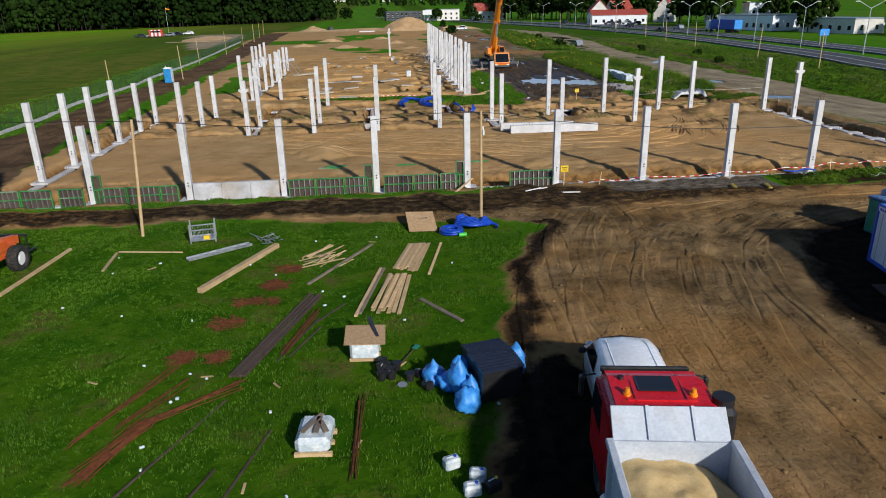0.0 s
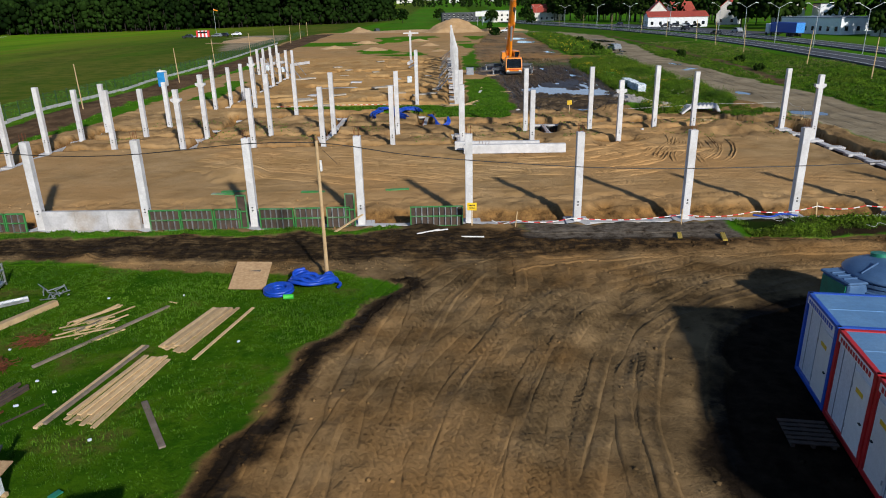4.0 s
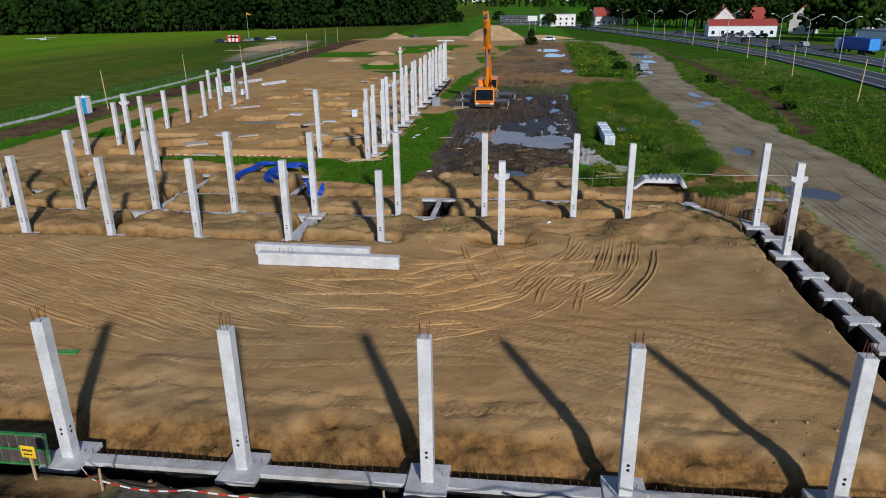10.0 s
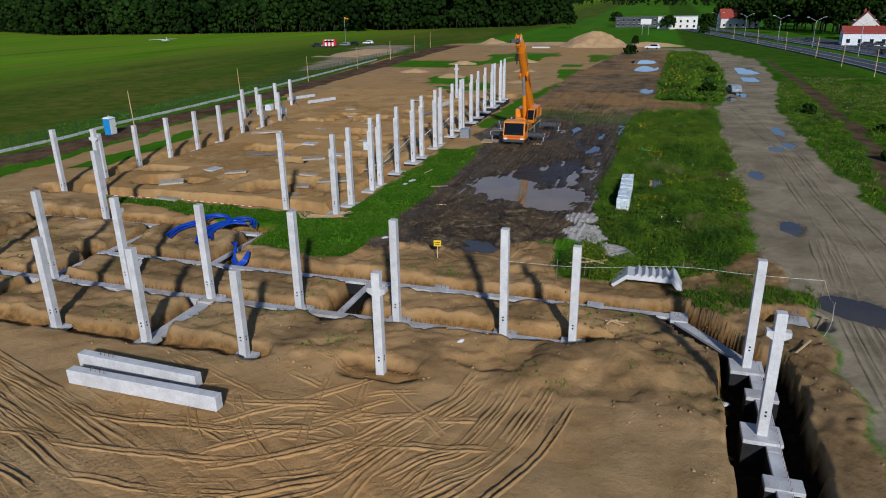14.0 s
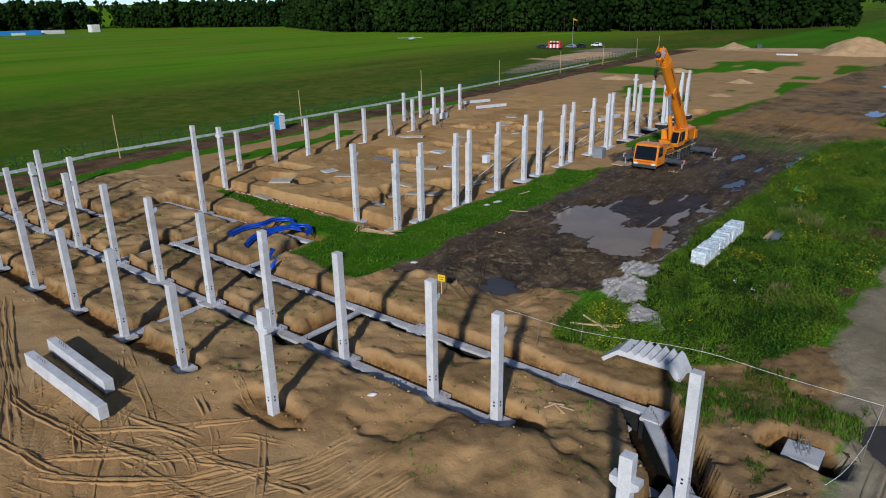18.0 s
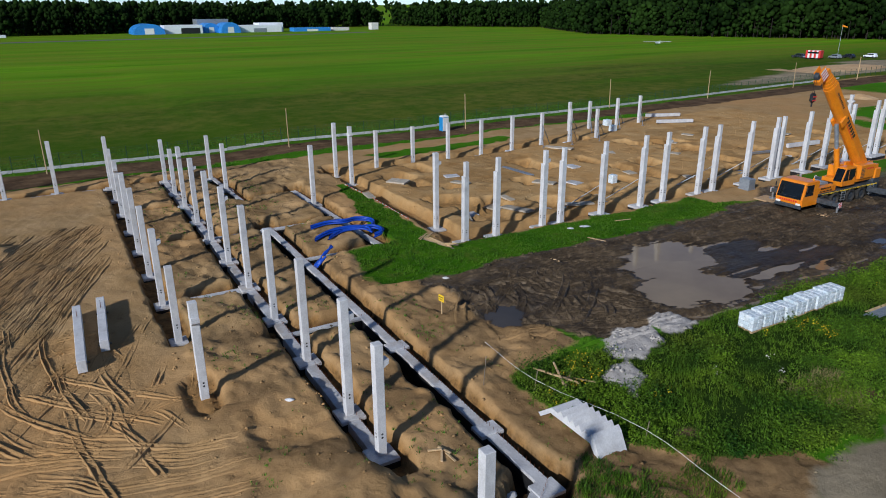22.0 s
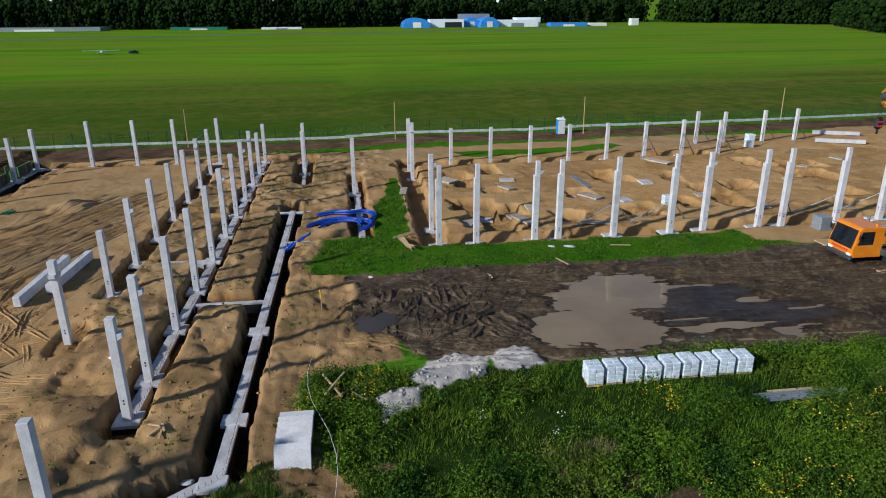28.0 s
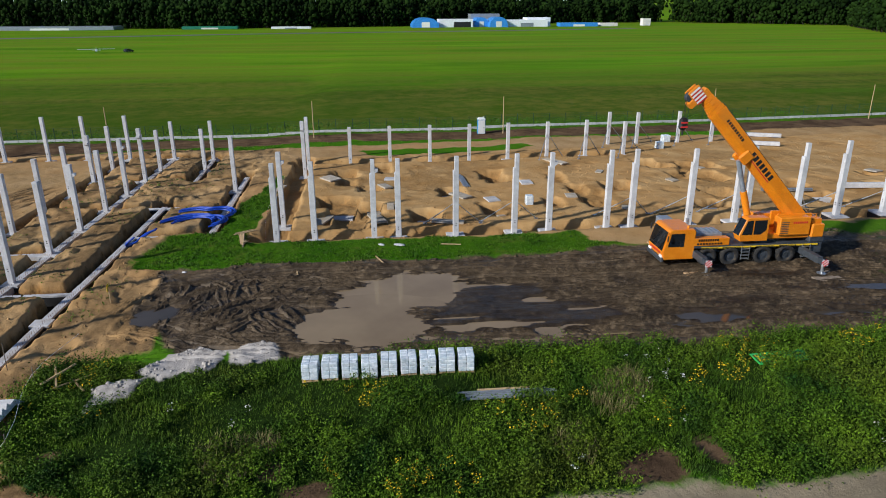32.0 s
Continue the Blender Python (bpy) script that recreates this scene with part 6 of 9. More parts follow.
for k in range(10):
    x, y = random.uniform(-11, 4), random.uniform(13, 33)
    a = random.uniform(0, 3.1)
    board((x, y), (x + 0.4 * math.cos(a), y + 0.4 * math.sin(a)), 0.07, 0.03, WOOD, "small wood offcut in the grass", "offcuts")

# ---- stores in the yard ----
bm = B()
bx(bm, (0, 0, 0), (1.5, 2.0, 0.022))
sheet_m = solid("osb_sheet", bm, PLY, (2.35, 35.0, 0.36), "warped chipboard sheet resting on the grass edge", "board", rz=4, tilt=(14, 3))
solid("support_block", bx(B(), (0, 0, 0.2), (0.8, 0.5, 0.45)), OLD_WOOD, (2.3, 35.5, ground(2.3, 35.5)), "old timber block under the chipboard sheet", "block")
coil = thing("blue_pipe_coil", (3.85, 33.75, 0.06), "coiled bright blue corrugated drain pipe lying on grass", "drain pipe")
for k in range(2):
    pts = [((0.28 + 0.045 * i / 4) * math.cos(i * 0.8 + k), (0.28 + 0.045 * i / 4) * math.sin(i * 0.8 + k), 0.07 + 0.13 * k) for i in range(30)]
    tube("pipe_turn", pts, 0.065, BLUE_PIPE, coil)
pts = []
for i in range(52):
    a = i * 0.42
    pts.append((0.95 + 0.035 * i * 0.45 + 0.55 * math.cos(a), 0.75 + 0.28 * math.sin(a) + 0.004 * i, 0.12 + 0.10 * abs(math.sin(a * 0.5)) + 0.05 * math.sin(i)))
pts += [(2.2, 0.8, 0.15), (2.45, 0.55, 0.12), (2.4, 0.25, 0.1)]
tube("pipe_run", pts, 0.07, BLUE_PIPE, coil)
for k in range(6):
    q = 0.13 * k
    tube("pipe_run", [(0.25, 0.75 + 0.4 * q, 0.16), (0.6 + q, 0.35 + q, 0.30 + 0.12 * (k % 2)), (1.25 + 0.5 * q, 0.15 + 1.1 * q, 0.28), (1.9, 0.55 + 0.8 * q, 0.22 + 0.1 * (k % 3)), (2.25 - 0.3 * q, 1.0 + 0.4 * q, 0.12)], 0.085, BLUE_PIPE, coil)
tube("pipe_run", [(0.3, 0.6, 0.2), (0.5, 1.2, 0.35), (0.9, 1.3, 0.4), (1.0, 0.9, 0.3), (0.6, 0.8, 0.3), (0.4, 1.1, 0.45), (0.8, 1.4, 0.5)], 0.075, BLUE_PIPE, coil)
solid("pipe_stub", rod(B(), (-0.2, 0, 0.1), (0.2, 0.05, 0.1), 0.1, 12), surf("lime_plastic", (0.06, 0.55, 0.05), (0.09, 0.65, 0.08), 3, 0.4), (4.35, 33.15, 0.02), "lime green plastic pipe end lying in grass", "pipe end")
# wire cage
cage = thing("wire_crate", (-8.9, 34.6, ground(-8.9, 34.6)), "galvanised steel stillage crate standing on bare earth", "crate", rz=12)
bm = B()
for sx in (-0.6, 0.6):
    for sy in (-0.45, 0.45):
        bx(bm, (sx, sy, 0.5), (0.07, 0.07, 1.0))
for z in (0.15, 0.7):
    for sy in (-0.45, 0.45):
        bx(bm, (0, sy, z), (1.2, 0.05, 0.05))
    for sx in (-0.6, 0.6):
        bx(bm, (sx, 0, z), (0.05, 0.9, 0.05))
part("crate_frame", bm, STEEL, cage)
bm = B()
for i in range(9):
    bx(bm, (-0.5 + 0.125 * i, -0.45, 0.42), (0.012, 0.012, 0.55)), bx(bm, (-0.5 + 0.125 * i, 0.45, 0.42), (0.012, 0.012, 0.55))
for i in range(6):
    bx(bm, (-0.6, -0.36 + 0.14 * i, 0.42), (0.012, 0.012, 0.55)), bx(bm, (0.6, -0.36 + 0.14 * i, 0.42), (0.012, 0.012, 0.55))
part("wire_side", bm, STEEL, cage)
part("crate_floor", bx(B(), (0, 0, 0.14), (1.15, 0.85, 0.03)), STEEL, cage)
solid("orange_box", bx(B(), (0, 0, 0.1), (0.3, 0.25, 0.2), bevel=0.02), YELLOW, (-8.65, 34.3, ground(-8.65, 34.3) + 0.16), "small orange box inside the crate", "box")
bm = B()
bx(bm, (0, 0, 0.10), (3.2, 0.36, 0.05))
for s in (-0.17, 0.17):
    bx(bm, (0, s, 0.13), (3.2, 0.03, 0.12))
for k in range(9):
    bx(bm, (-1.4 + 0.35 * k, 0, 0.135), (0.06, 0.32, 0.03))
solid("metal_decking", bm, STEEL, (-7.6, 32.35, ground(-7.6, 32.35)), "galvanised scaffold deck lying on grass", "scaffold deck", rz=36)
bm = B()
for k in range(16):
    a = Vector((random.uniform(-0.6, 0.6), random.uniform(-0.4, 0.4), random.uniform(0.03, 0.2)))
    rod(bm, a, a + Vector((random.uniform(-0.7, 0.7), random.uniform(-0.5, 0.5), random.uniform(-0.02, 0.15))), 0.025, 6)
solid("scrap_heap", bm, STEEL, (-5.6, 33.7, ground(-5.6, 33.7)), "tangled grey metal fittings heaped on earth", "scrap", kind="stuff")
# wrapped stack with a chipboard lid
st = thing("wrapped_stack", (-0.42, 21.2, 0.03), "white plastic wrapped stack with a chipboard lid", "stack", rz=-4)
part("wrapping", bx(B(), (0, 0, 0.42), (0.95, 0.85, 0.72), bevel=0.09), FOIL, st, "white plastic film")
part("pallet", bx(bx(bx(B(), (0, -0.35, 0.05), (1.0, 0.1, 0.1)), (0, 0.35, 0.05), (1.0, 0.1, 0.1)), (0, 0, 0.05), (1.0, 0.1, 0.1)), WOOD, st)
o = part("lid", bx(B(), (0, 0, 0.82), (1.35, 1.25, 0.022)), PLY, st, "chipboard lid")
o.rotation_euler = (radians(4), radians(2), radians(3))
solid("dark_lath", bx(B(), (0, 0, 0.03), (0.12, 1.35, 0.05)), surf("blue_black_plank", (0.02, 0.024, 0.04), (0.035, 0.04, 0.06), 3, 0.6), (-0.12, 21.55, 0.87), "blue-black plank laid on the chipboard lid", "plank", rz=14, tilt=(9, 0))
BUCKET = None
for k in range(13):
    x, y = random.uniform(-0.1, 0.75), random.uniform(19.2, 20.5)
    if k > 9:
        x, y = 1.0 + 0.2 * (k - 10), 19.4 + 0.25 * (k - 10) * (1 if k % 2 else -1)
    if k in (5, 8):
        x += 0.15
    bm = rod(B(), (0, 0, 0), (0, 0, 0.26), 0.12, 16, 0.15)
    z = ground(x, y)
    bk = thing("black_bucket", (x, y, z), "black plastic paint bucket with lid standing in grass", "bucket", "black buckets", rz=random.uniform(0, 90), tilt=(random.choice((0, 0, 0, 85)), 0))
    if bk.rotation_euler[0] > 1:
        bk.location.z += 0.14
    part("pail", bm, BLACK, bk)
    part("lid", rod(rod(B(), (0, 0, 0.255), (0, 0, 0.275), 0.165, 18), (0, 0, 0.27), (0, 0, 0.28), 0.13, 18), BLACK, bk)
    part("handle", rod(B(), (-0.15, 0, 0.22), (0.0, 0.17, 0.16), 0.006, 5), STEEL, bk)
solid("bucket_lid", rod(B(), (0, 0, 0), (0, 0, 0.02), 0.16, 18), PIPE_GREY, (0.75, 19.15, ground(0.75, 19.15) + 0.02), "loose grey bucket lid on grass", "lid")
sp = thing("spade", (1.0, 20.9, 0.05), "long-handled spade with a turquoise grip lying in grass", "spade", rz=-28)
part("shaft", rod(B(), (0, -0.7, 0.03), (0, 0.5, 0.05), 0.02, 8), DARK_WOOD, sp)
part("blade", bx(B(), (0, 0.65, 0.05), (0.2, 0.3, 0.03), bevel=0.01), GREEN_PLASTIC, sp, "turquoise plastic blade")


def sack(x, y, z, s, mat, label, seed, group, name="rubbish_sack"):
    bm = B()
    bmesh.ops.create_icosphere(bm, subdivisions=3, radius=1.0)
    for v in bm.verts:
        p = v.co
        f = 1 + 0.35 * noise.noise(p * 1.6 + Vector((seed, 0, 0))) + 0.12 * noise.noise(p * 5 + Vector((0, seed, 0)))
        v.co = Vector((p.x * s[0] * f, p.y * s[1] * f, max(-0.75, p.z) * s[2] * f))
    for v in bm.verts:                                      # gathered neck
        up = max(0.0, v.co.z / s[2] - 0.72)
        v.co.x, v.co.y, v.co.z = v.co.x * (1 - 1.4 * min(up, 0.5)), v.co.y * (1 - 1.4 * min(up, 0.5)), v.co.z + 0.7 * up * s[2]
    solid(name, bm, mat, (x, y, z), label, "sack" if name == "rubbish_sack" else "film", group, rz=seed * 40, smooth=True)


for k, (x, y, z, s) in enumerate(((1.75, 19.2, 0.3, (0.36, 0.34, 0.36)), (2.15, 18.75, 0.28, (0.32, 0.32, 0.34)), (2.55, 18.9, 0.5, (0.34, 0.34, 0.45)), (2.45, 18.3, 0.62, (0.32, 0.3, 0.5)), (2.6, 17.5, 0.35, (0.38, 0.42, 0.42)), (4.35, 19.3, 0.55, (0.3, 0.34, 0.5)), (2.75, 17.95, 0.4, (0.3, 0.3, 0.4)))):
    sack(x, y, z, s, BAG, "full blue plastic rubbish sack slumped by the bin", k + 1, "blue sacks")
bin_t = thing("waste_bin", (3.45, 18.55, 0.02), "dark steel waste bin under a black plastic lid", "bin", rz=14)
bm = B()
profile(bm, [(-0.75, 0.12), (-0.9, 1.15), (0.9, 1.15), (0.75, 0.12)], -0.62, 0.62)
part("bin_body", bm, BLACK, bin_t)
bm = B()
lid_top = [(-0.9 + 1.8 * k / 27, 1.20 + 0.10 * math.cos(math.pi * (k / 27 - 0.5)) + 0.022 * (k % 2)) for k in range(28)]
profile(bm, [(-0.9, 1.15)] + lid_top + [(0.9, 1.15)], -0.66, 0.66)
bmesh.ops.triangulate(bm, faces=[f for f in bm.faces if len(f.verts) > 4])
part("lid", bm, surf("navy_lid", (0.010, 0.014, 0.028), (0.016, 0.022, 0.042), 3, 0.35), bin_t, "ribbed navy plastic lid")
for sx in (-0.5, 0.5):
    for sy in (-0.6, 0.6):
        part("castor", rod(B(), (sx - 0.04, sy, 0.1), (sx + 0.04, sy, 0.1), 0.1, 12), RUBBER, bin_t)
wb_t = thing("white_big_bag", (-1.68, 16.4, 0.02), "white woven bulk bag on a pallet with old planks on top", "bulk bag", rz=-4)
part("bag", bx(B(), (0, 0, 0.36), (0.92, 1.25, 0.46), bevel=0.12), FOIL, wb_t)
part("pallet", bx(bx(bx(B(), (0, -0.5, 0.06), (1.0, 0.12, 0.12)), (0, 0.5, 0.06), (1.0, 0.12, 0.12)), (0, 0, 0.06), (1.0, 0.12, 0.12)), WOOD, wb_t)
for k in range(3):
    solid("scrap_board", bx(B(), (0, 0, 0), (0.14, 0.95 - 0.2 * k, 0.03)), OLD_WOOD, (-1.55 + 0.16 * k - 0.2, 16.5 - 0.1 * k, 0.66), "grey scrap board lying on the bulk bag", "board", "scrap boards", rz=-10 + 25 * k - 20)
for k, (x, y, r) in enumerate(((1.85, 15.0, 20), (2.45, 14.45, -10), (2.25, 13.95, 5), (2.75, 14.0, 30))):
    jc = thing("white_canister", (x, y, ground(x, y)), "white plastic canister lying on trodden grass", "canister", "white canisters", rz=r)
    part("can", bx(B(), (0, 0, 0.16), (0.42, 0.3, 0.32), bevel=0.05), FOIL if k != 3 else BLACK, jc)
    part("cap", rod(B(), (0.1, 0, 0.31), (0.1, 0, 0.36), 0.04, 10), YELLOW if k == 3 else BLUE, jc)
    part("grip", bx(B(), (-0.05, 0, 0.34), (0.18, 0.04, 0.03), bevel=0.01), FOIL, jc)


# ---- rusty reinforcement ----
def rebar_heap(x, y, rx, ry, n, label, bent=True, turn=0.0):
    bm = B()
    for k in range(int(0.6 * n)):
        a, b = 0.75 * random.uniform(-rx, rx), 0.75 * random.uniform(-ry, ry)
        if math.hypot(a / rx, b / ry) > 0.75:
            continue
        d, l = random.uniform(0, math.pi), random.uniform(0.12, 0.35)
        c = Vector((a, b, random.uniform(0.02, 0.15)))
        v = Vector((l * math.cos(d), l * math.sin(d), random.uniform(-0.03, 0.06)))
        beam(bm, c - v, c + v, 0.014, 0.014)
        if bent:
            beam(bm, c + v, c + v + Vector((-v.y, v.x, 0.03)) * 0.6, 0.014, 0.014)
    solid("stirrup_tangle", bm, RUST, (x, y, ground(x, y)), label, "reinforcement", "rusty heaps", "stuff", rz=turn)


for x, y, rx, ry, n in ((-4.0, 29.6, 0.75, 0.45, 150), (-4.3, 27.8, 0.85, 0.6, 200), (-5.6, 24.2, 0.8, 0.55, 170), (-6.6, 21.7, 0.5, 0.5, 150), (-5.45, 21.55, 0.45, 0.4, 140), (-4.9, 26.2, 0.4, 0.35, 80), (-5.4, 26.0, 0.4, 0.3, 80), (-4.1, 26.0, 0.3, 0.4, 60)):
    rebar_heap(x, y, rx, ry, n, "low tangled heap of rusty bent stirrups on grass")


def bar_bundle(p, q, n, spread, label):
    bm = B()
    (x0, y0), (x1, y1) = p, q
    z = max(ground(x0, y0), ground(x1, y1))
    for k in range(n):
        o = random.uniform(-spread, spread)
        rod(bm, (x0 + o, y0 + random.uniform(-.3, .3), z + random.uniform(0.02, 0.1)), (x1 + o * 0.5 + random.uniform(-0.12 - 0.6 * spread, 0.12 + 0.6 * spread), y1 + random.uniform(-.3, .3), z + random.uniform(0.02, 0.12)), 0.012, 5)
    solid("rebar_bundle", bm, RUST, (0, 0, 0), label, "reinforcement", "rusty bundles", "stuff")


bar_bundle((-7.6, 15.6), (-6.6, 17.9), 30, 0.28, "bundle of rusty reinforcing bars in grass")
bar_bundle((-6.8, 17.8), (-4.3, 19.8), 8, 0.06, "thin bundle of rusty bars running through grass")
bar_bundle((-8.4, 17.0), (-6.6, 21.2), 6, 0.05, "long rusty bars lying in grass")
bar_bundle((-7.4, 17.6), (-6.0, 20.0), 5, 0.05, "rusty bars half hidden by grass")
bar_bundle((-0.65, 14.9), (-0.45, 18.4), 9, 0.10, "narrow rusty bar bundle in grass")
bar_bundle((-3.2, 21.8), (-2.4, 24.9), 10, 0.12, "rusty bars between dark timbers")

# ---- litter and stones ----
bm = B()
for k in range(34):
    x, y = random.uniform(-13, 4), random.uniform(10, 34)
    z = ground(x, y) + 0.05
    bx(bm, (x, y, z), (random.uniform(0.05, 0.14), random.uniform(0.05, 0.12), 0.06), Matrix.Translation((x, y, z)) @ Matrix.Rotation(random.uniform(0, 3), 4, "Z") @ Matrix.Translation((-x, -y, -z)), bevel=0.015)
tagged(new("white_litter", mesh_of("white_litter", bm, FOIL)), "scattered white paper and polystyrene scraps in grass", "litter", kind="stuff")

# ---- boundary fence of the airfield ----
fence = thing("boundary_fence", (0, 0, 0), "green wire mesh fence on a pale concrete kerb", "fence", kind="structure")
FX = [(-35.6, 12), (-36.4, 45), (-37.2, 75), (-36.6, 110), (-38, 150), (-40.5, 190), (-43, 230), (-47, 300)]


def fence_x(y):
    return float(np.interp(y, [p[1] for p in FX], [p[0] for p in FX]))


post_me = mesh_of("post", bx(B(), (0, 0, 0.95), (0.08, 0.08, 2.1), bevel=0.01), surf("green_fence_paint", (0.012, 0.05, 0.02), (0.02, 0.075, 0.03), 4, 0.5))
kerb_me = mesh_of("kerb_slab", bx(B(), (0, 0, 0.12), (0.09, 2.47, 0.5), bevel=0.01), CAST)
bm = B()
for hz in np.linspace(0.32, 1.9, 6):
    bx(bm, (0, 0, hz), (0.016, 2.46, 0.016))
for k in range(13):
    bx(bm, (0, -1.2 + 0.2 * k, 1.1), (0.012, 0.012, 1.6))
mesh_me = mesh_of("mesh_panel", bm, post_me.materials[0])
y = 14.0
while y < 292:
    x, x2 = fence_x(y), fence_x(y + 2.5)
    a = -math.atan2(x2 - x, 2.5)
    for nm, me, dy in (("post", post_me, 0.0), ("kerb_slab", kerb_me, 1.25), ("mesh_panel", mesh_me, 1.25)):
        if dy == 0.0 or y < 230:
            o = part(nm, me, None, fence)
            o.location, o.rotation_euler = (x + (x2 - x) * dy / 2.5, y + dy, ground(x, y + dy)), (0, 0, a)
    y += 2.5

# ---- portable toilet ----
wc = thing("portable_toilet", (-32.3, 112.7, ground(-32.3, 112.7)), "blue and white portable toilet standing beside the dirt road", "portable toilet", rz=88)
part("cabin", bx(B(), (0, 0, 1.1), (1.1, 1.1, 2.1), bevel=0.04), surf("toilet_blue", (0.02, 0.22, 0.55), (0.03, 0.30, 0.65), 2, 0.4), wc)
part("roof", bx(bx(B(), (0, 0, 2.2), (1.16, 1.16, 0.1), bevel=0.03), (0, 0, 2.3), (0.9, 0.9, 0.14), bevel=0.05), STRIPE_WHITE, wc)
d = part("door", bx(B(), (0, -0.565, 1.1), (0.98, 0.06, 1.95), bevel=0.02), STRIPE_WHITE, wc, "white door panel")
part("handle", bx(B(), (0.32, -0.6, 1.05), (0.06, 0.04, 0.14)), BLACK, d)
part("side_panel", bx(B(), (0.56, 0, 1.1), (0.02, 0.7, 1.5)), BAG, wc)
part("vent_pipe", rod(B(), (0.4, 0.4, 2.2), (0.4, 0.4, 2.55), 0.05, 10), STRIPE_WHITE, wc)


# ---- warning signs and tape ----
def sign(x, y, turn):
    t = thing("warning_sign", (x, y, ground(x, y)), "small yellow warning board on a wooden stake", "sign", "warning signs", rz=turn)
    part("stake", bx(B(), (0, 0.04, 0.5), (0.06, 0.05, 1.1)), WOOD, t)
    b = part("board", bx(B(), (0, 0, 1.05), (0.5, 0.03, 0.42), bevel=0.01), YELLOW, t, "yellow board")
    bars(t, Matrix.Translation((0, -0.018, 1.12)) @ Matrix.Rotation(radians(90), 4, "X"), 0.36, 0.07, 5, BLACK)
    bars(t, Matrix.Translation((0, -0.018, 0.98)) @ Matrix.Rotation(radians(90), 4, "X"), 0.30, 0.05, 6, BLACK)


sign(12.1, 42.45, -4), sign(23.7, 80.2, 10)
tape = thing("barrier_tape", (0, 0, 0), "red and white barrier tape strung low along the trench edge", "tape")
TP = [(13.2, 43.1, 0.1), (14.4, 42.3, 0.35), (17.3, 42.0, 0.5), (23.1, 42.1, 0.55), (27, 42.3, 0.6), (30.4, 42.6, 0.75), (33, 42.7, 0.7), (36.1, 42.9, 0.8), (44, 43.0, 0.8)]
for a, b in zip(TP, TP[1:]):
    n = max(2, int((Vector(b) - Vector(a)).length / 0.3))
    for k in range(n):
        p, q = Vector(a).lerp(Vector(b), k / n), Vector(a).lerp(Vector(b), (k + 1) / n)
        sag = lambda s: -0.18 * math.sin(math.pi * s)
        p.z += sag(k / n)
        q.z += sag((k + 1) / n)
        part("tape_length", beam(B(), p, q, 0.010, 0.05), STRIPE_RED if k % 2 else STRIPE_WHITE, tape)
for x, y in ((14.4, 42.3), (23.1, 42.1), (30.4, 42.6), (36.1, 42.9)):
    solid("tape_stake", bx(B(), (0, 0, 0.35), (0.05, 0.05, 1.0)), WOOD, (x, y, ground(x, y)), "short wooden stake holding barrier tape", "stake", "tape stakes", tilt=(random.uniform(-5, 5), random.uniform(-6, 6)))
tape2 = thing("barrier_tape", (0, 0, 0), "red and white barrier tape trailing along the hall excavation", "tape")
TQ = [(x, y, ground(x, y) + h) for x, y, h in ((-9, 87.2, 0.1), (-4, 87.4, 0.12), (0, 87.3, 0.2), (4, 87.3, 0.12), (8, 87.6, 0.2), (10.5, 88.0, 0.15))]
for a, b in zip(TQ, TQ[1:]):
    for k in range(12):
        p, q = Vector(a).lerp(Vector(b), k / 12), Vector(a).lerp(Vector(b), (k + 1) / 12)
        part("tape_length", beam(B(), p, q, 0.010, 0.045), STRIPE_RED if k % 2 else STRIPE_WHITE, tape2)
for x, y in ((22.3, 39.9), (24.4, 39.7)):
    bm = B()
    bx(bm, (0, 0, 0.06), (0.22, 1.15, 0.10), bevel=0.01)
    for k in range(3):
        bx(bm, (-0.08 + 0.08 * k, 0, 0.12), (0.03, 1.1, 0.02))
    solid("yellow_timber", bm, surf("yellow_formwork_beam", (0.50, 0.36, 0.05), (0.60, 0.46, 0.09), 3, 0.6), (x, y, ground(x, y) + 0.02), "short yellow formwork beam lying on grey earth", "timber", "yellow beams", rz=-14)
for x, y, r in ((9.8, 41.2, 30), (10.2, 41.5, 20), (12.0, 40.7, -5), (34.5, 41.8, 40)):
    solid("grey_batten", bx(B(), (0, 0, 0.04), (1.3, 0.07, 0.05)), STRIPE_WHITE, (x, y, ground(x, y) + 0.03), "pale batten dropped on mud", "batten", "pale battens", rz=r)
tube("blue_hose", [(27.0, 42.5, 0.35), (27.8, 42.3, 0.3), (28.6, 42.6, 0.35), (29.3, 42.4, 0.3)], 0.05, BLUE_PIPE)
tagged(bpy.data.objects["blue_hose"], "short piece of blue hose on weeds", "hose")
for k in range(3):
    x, y = 27 + random.uniform(0, 6), random.uniform(40.8, 42.3)
    ob = tube("white_tape_scrap", [(x, y, ground(x, y) + 0.15), (x + 0.3, y - 0.2, ground(x, y) + 0.1), (x + 0.7, y + 0.1, ground(x, y) + 0.2), (x + 1.0, y - 0.3, ground(x, y) + 0.1)], 0.008, STRIPE_WHITE)
    tagged(ob, "twisted scrap of white tape on weeds", "tape scrap", "tape scraps")


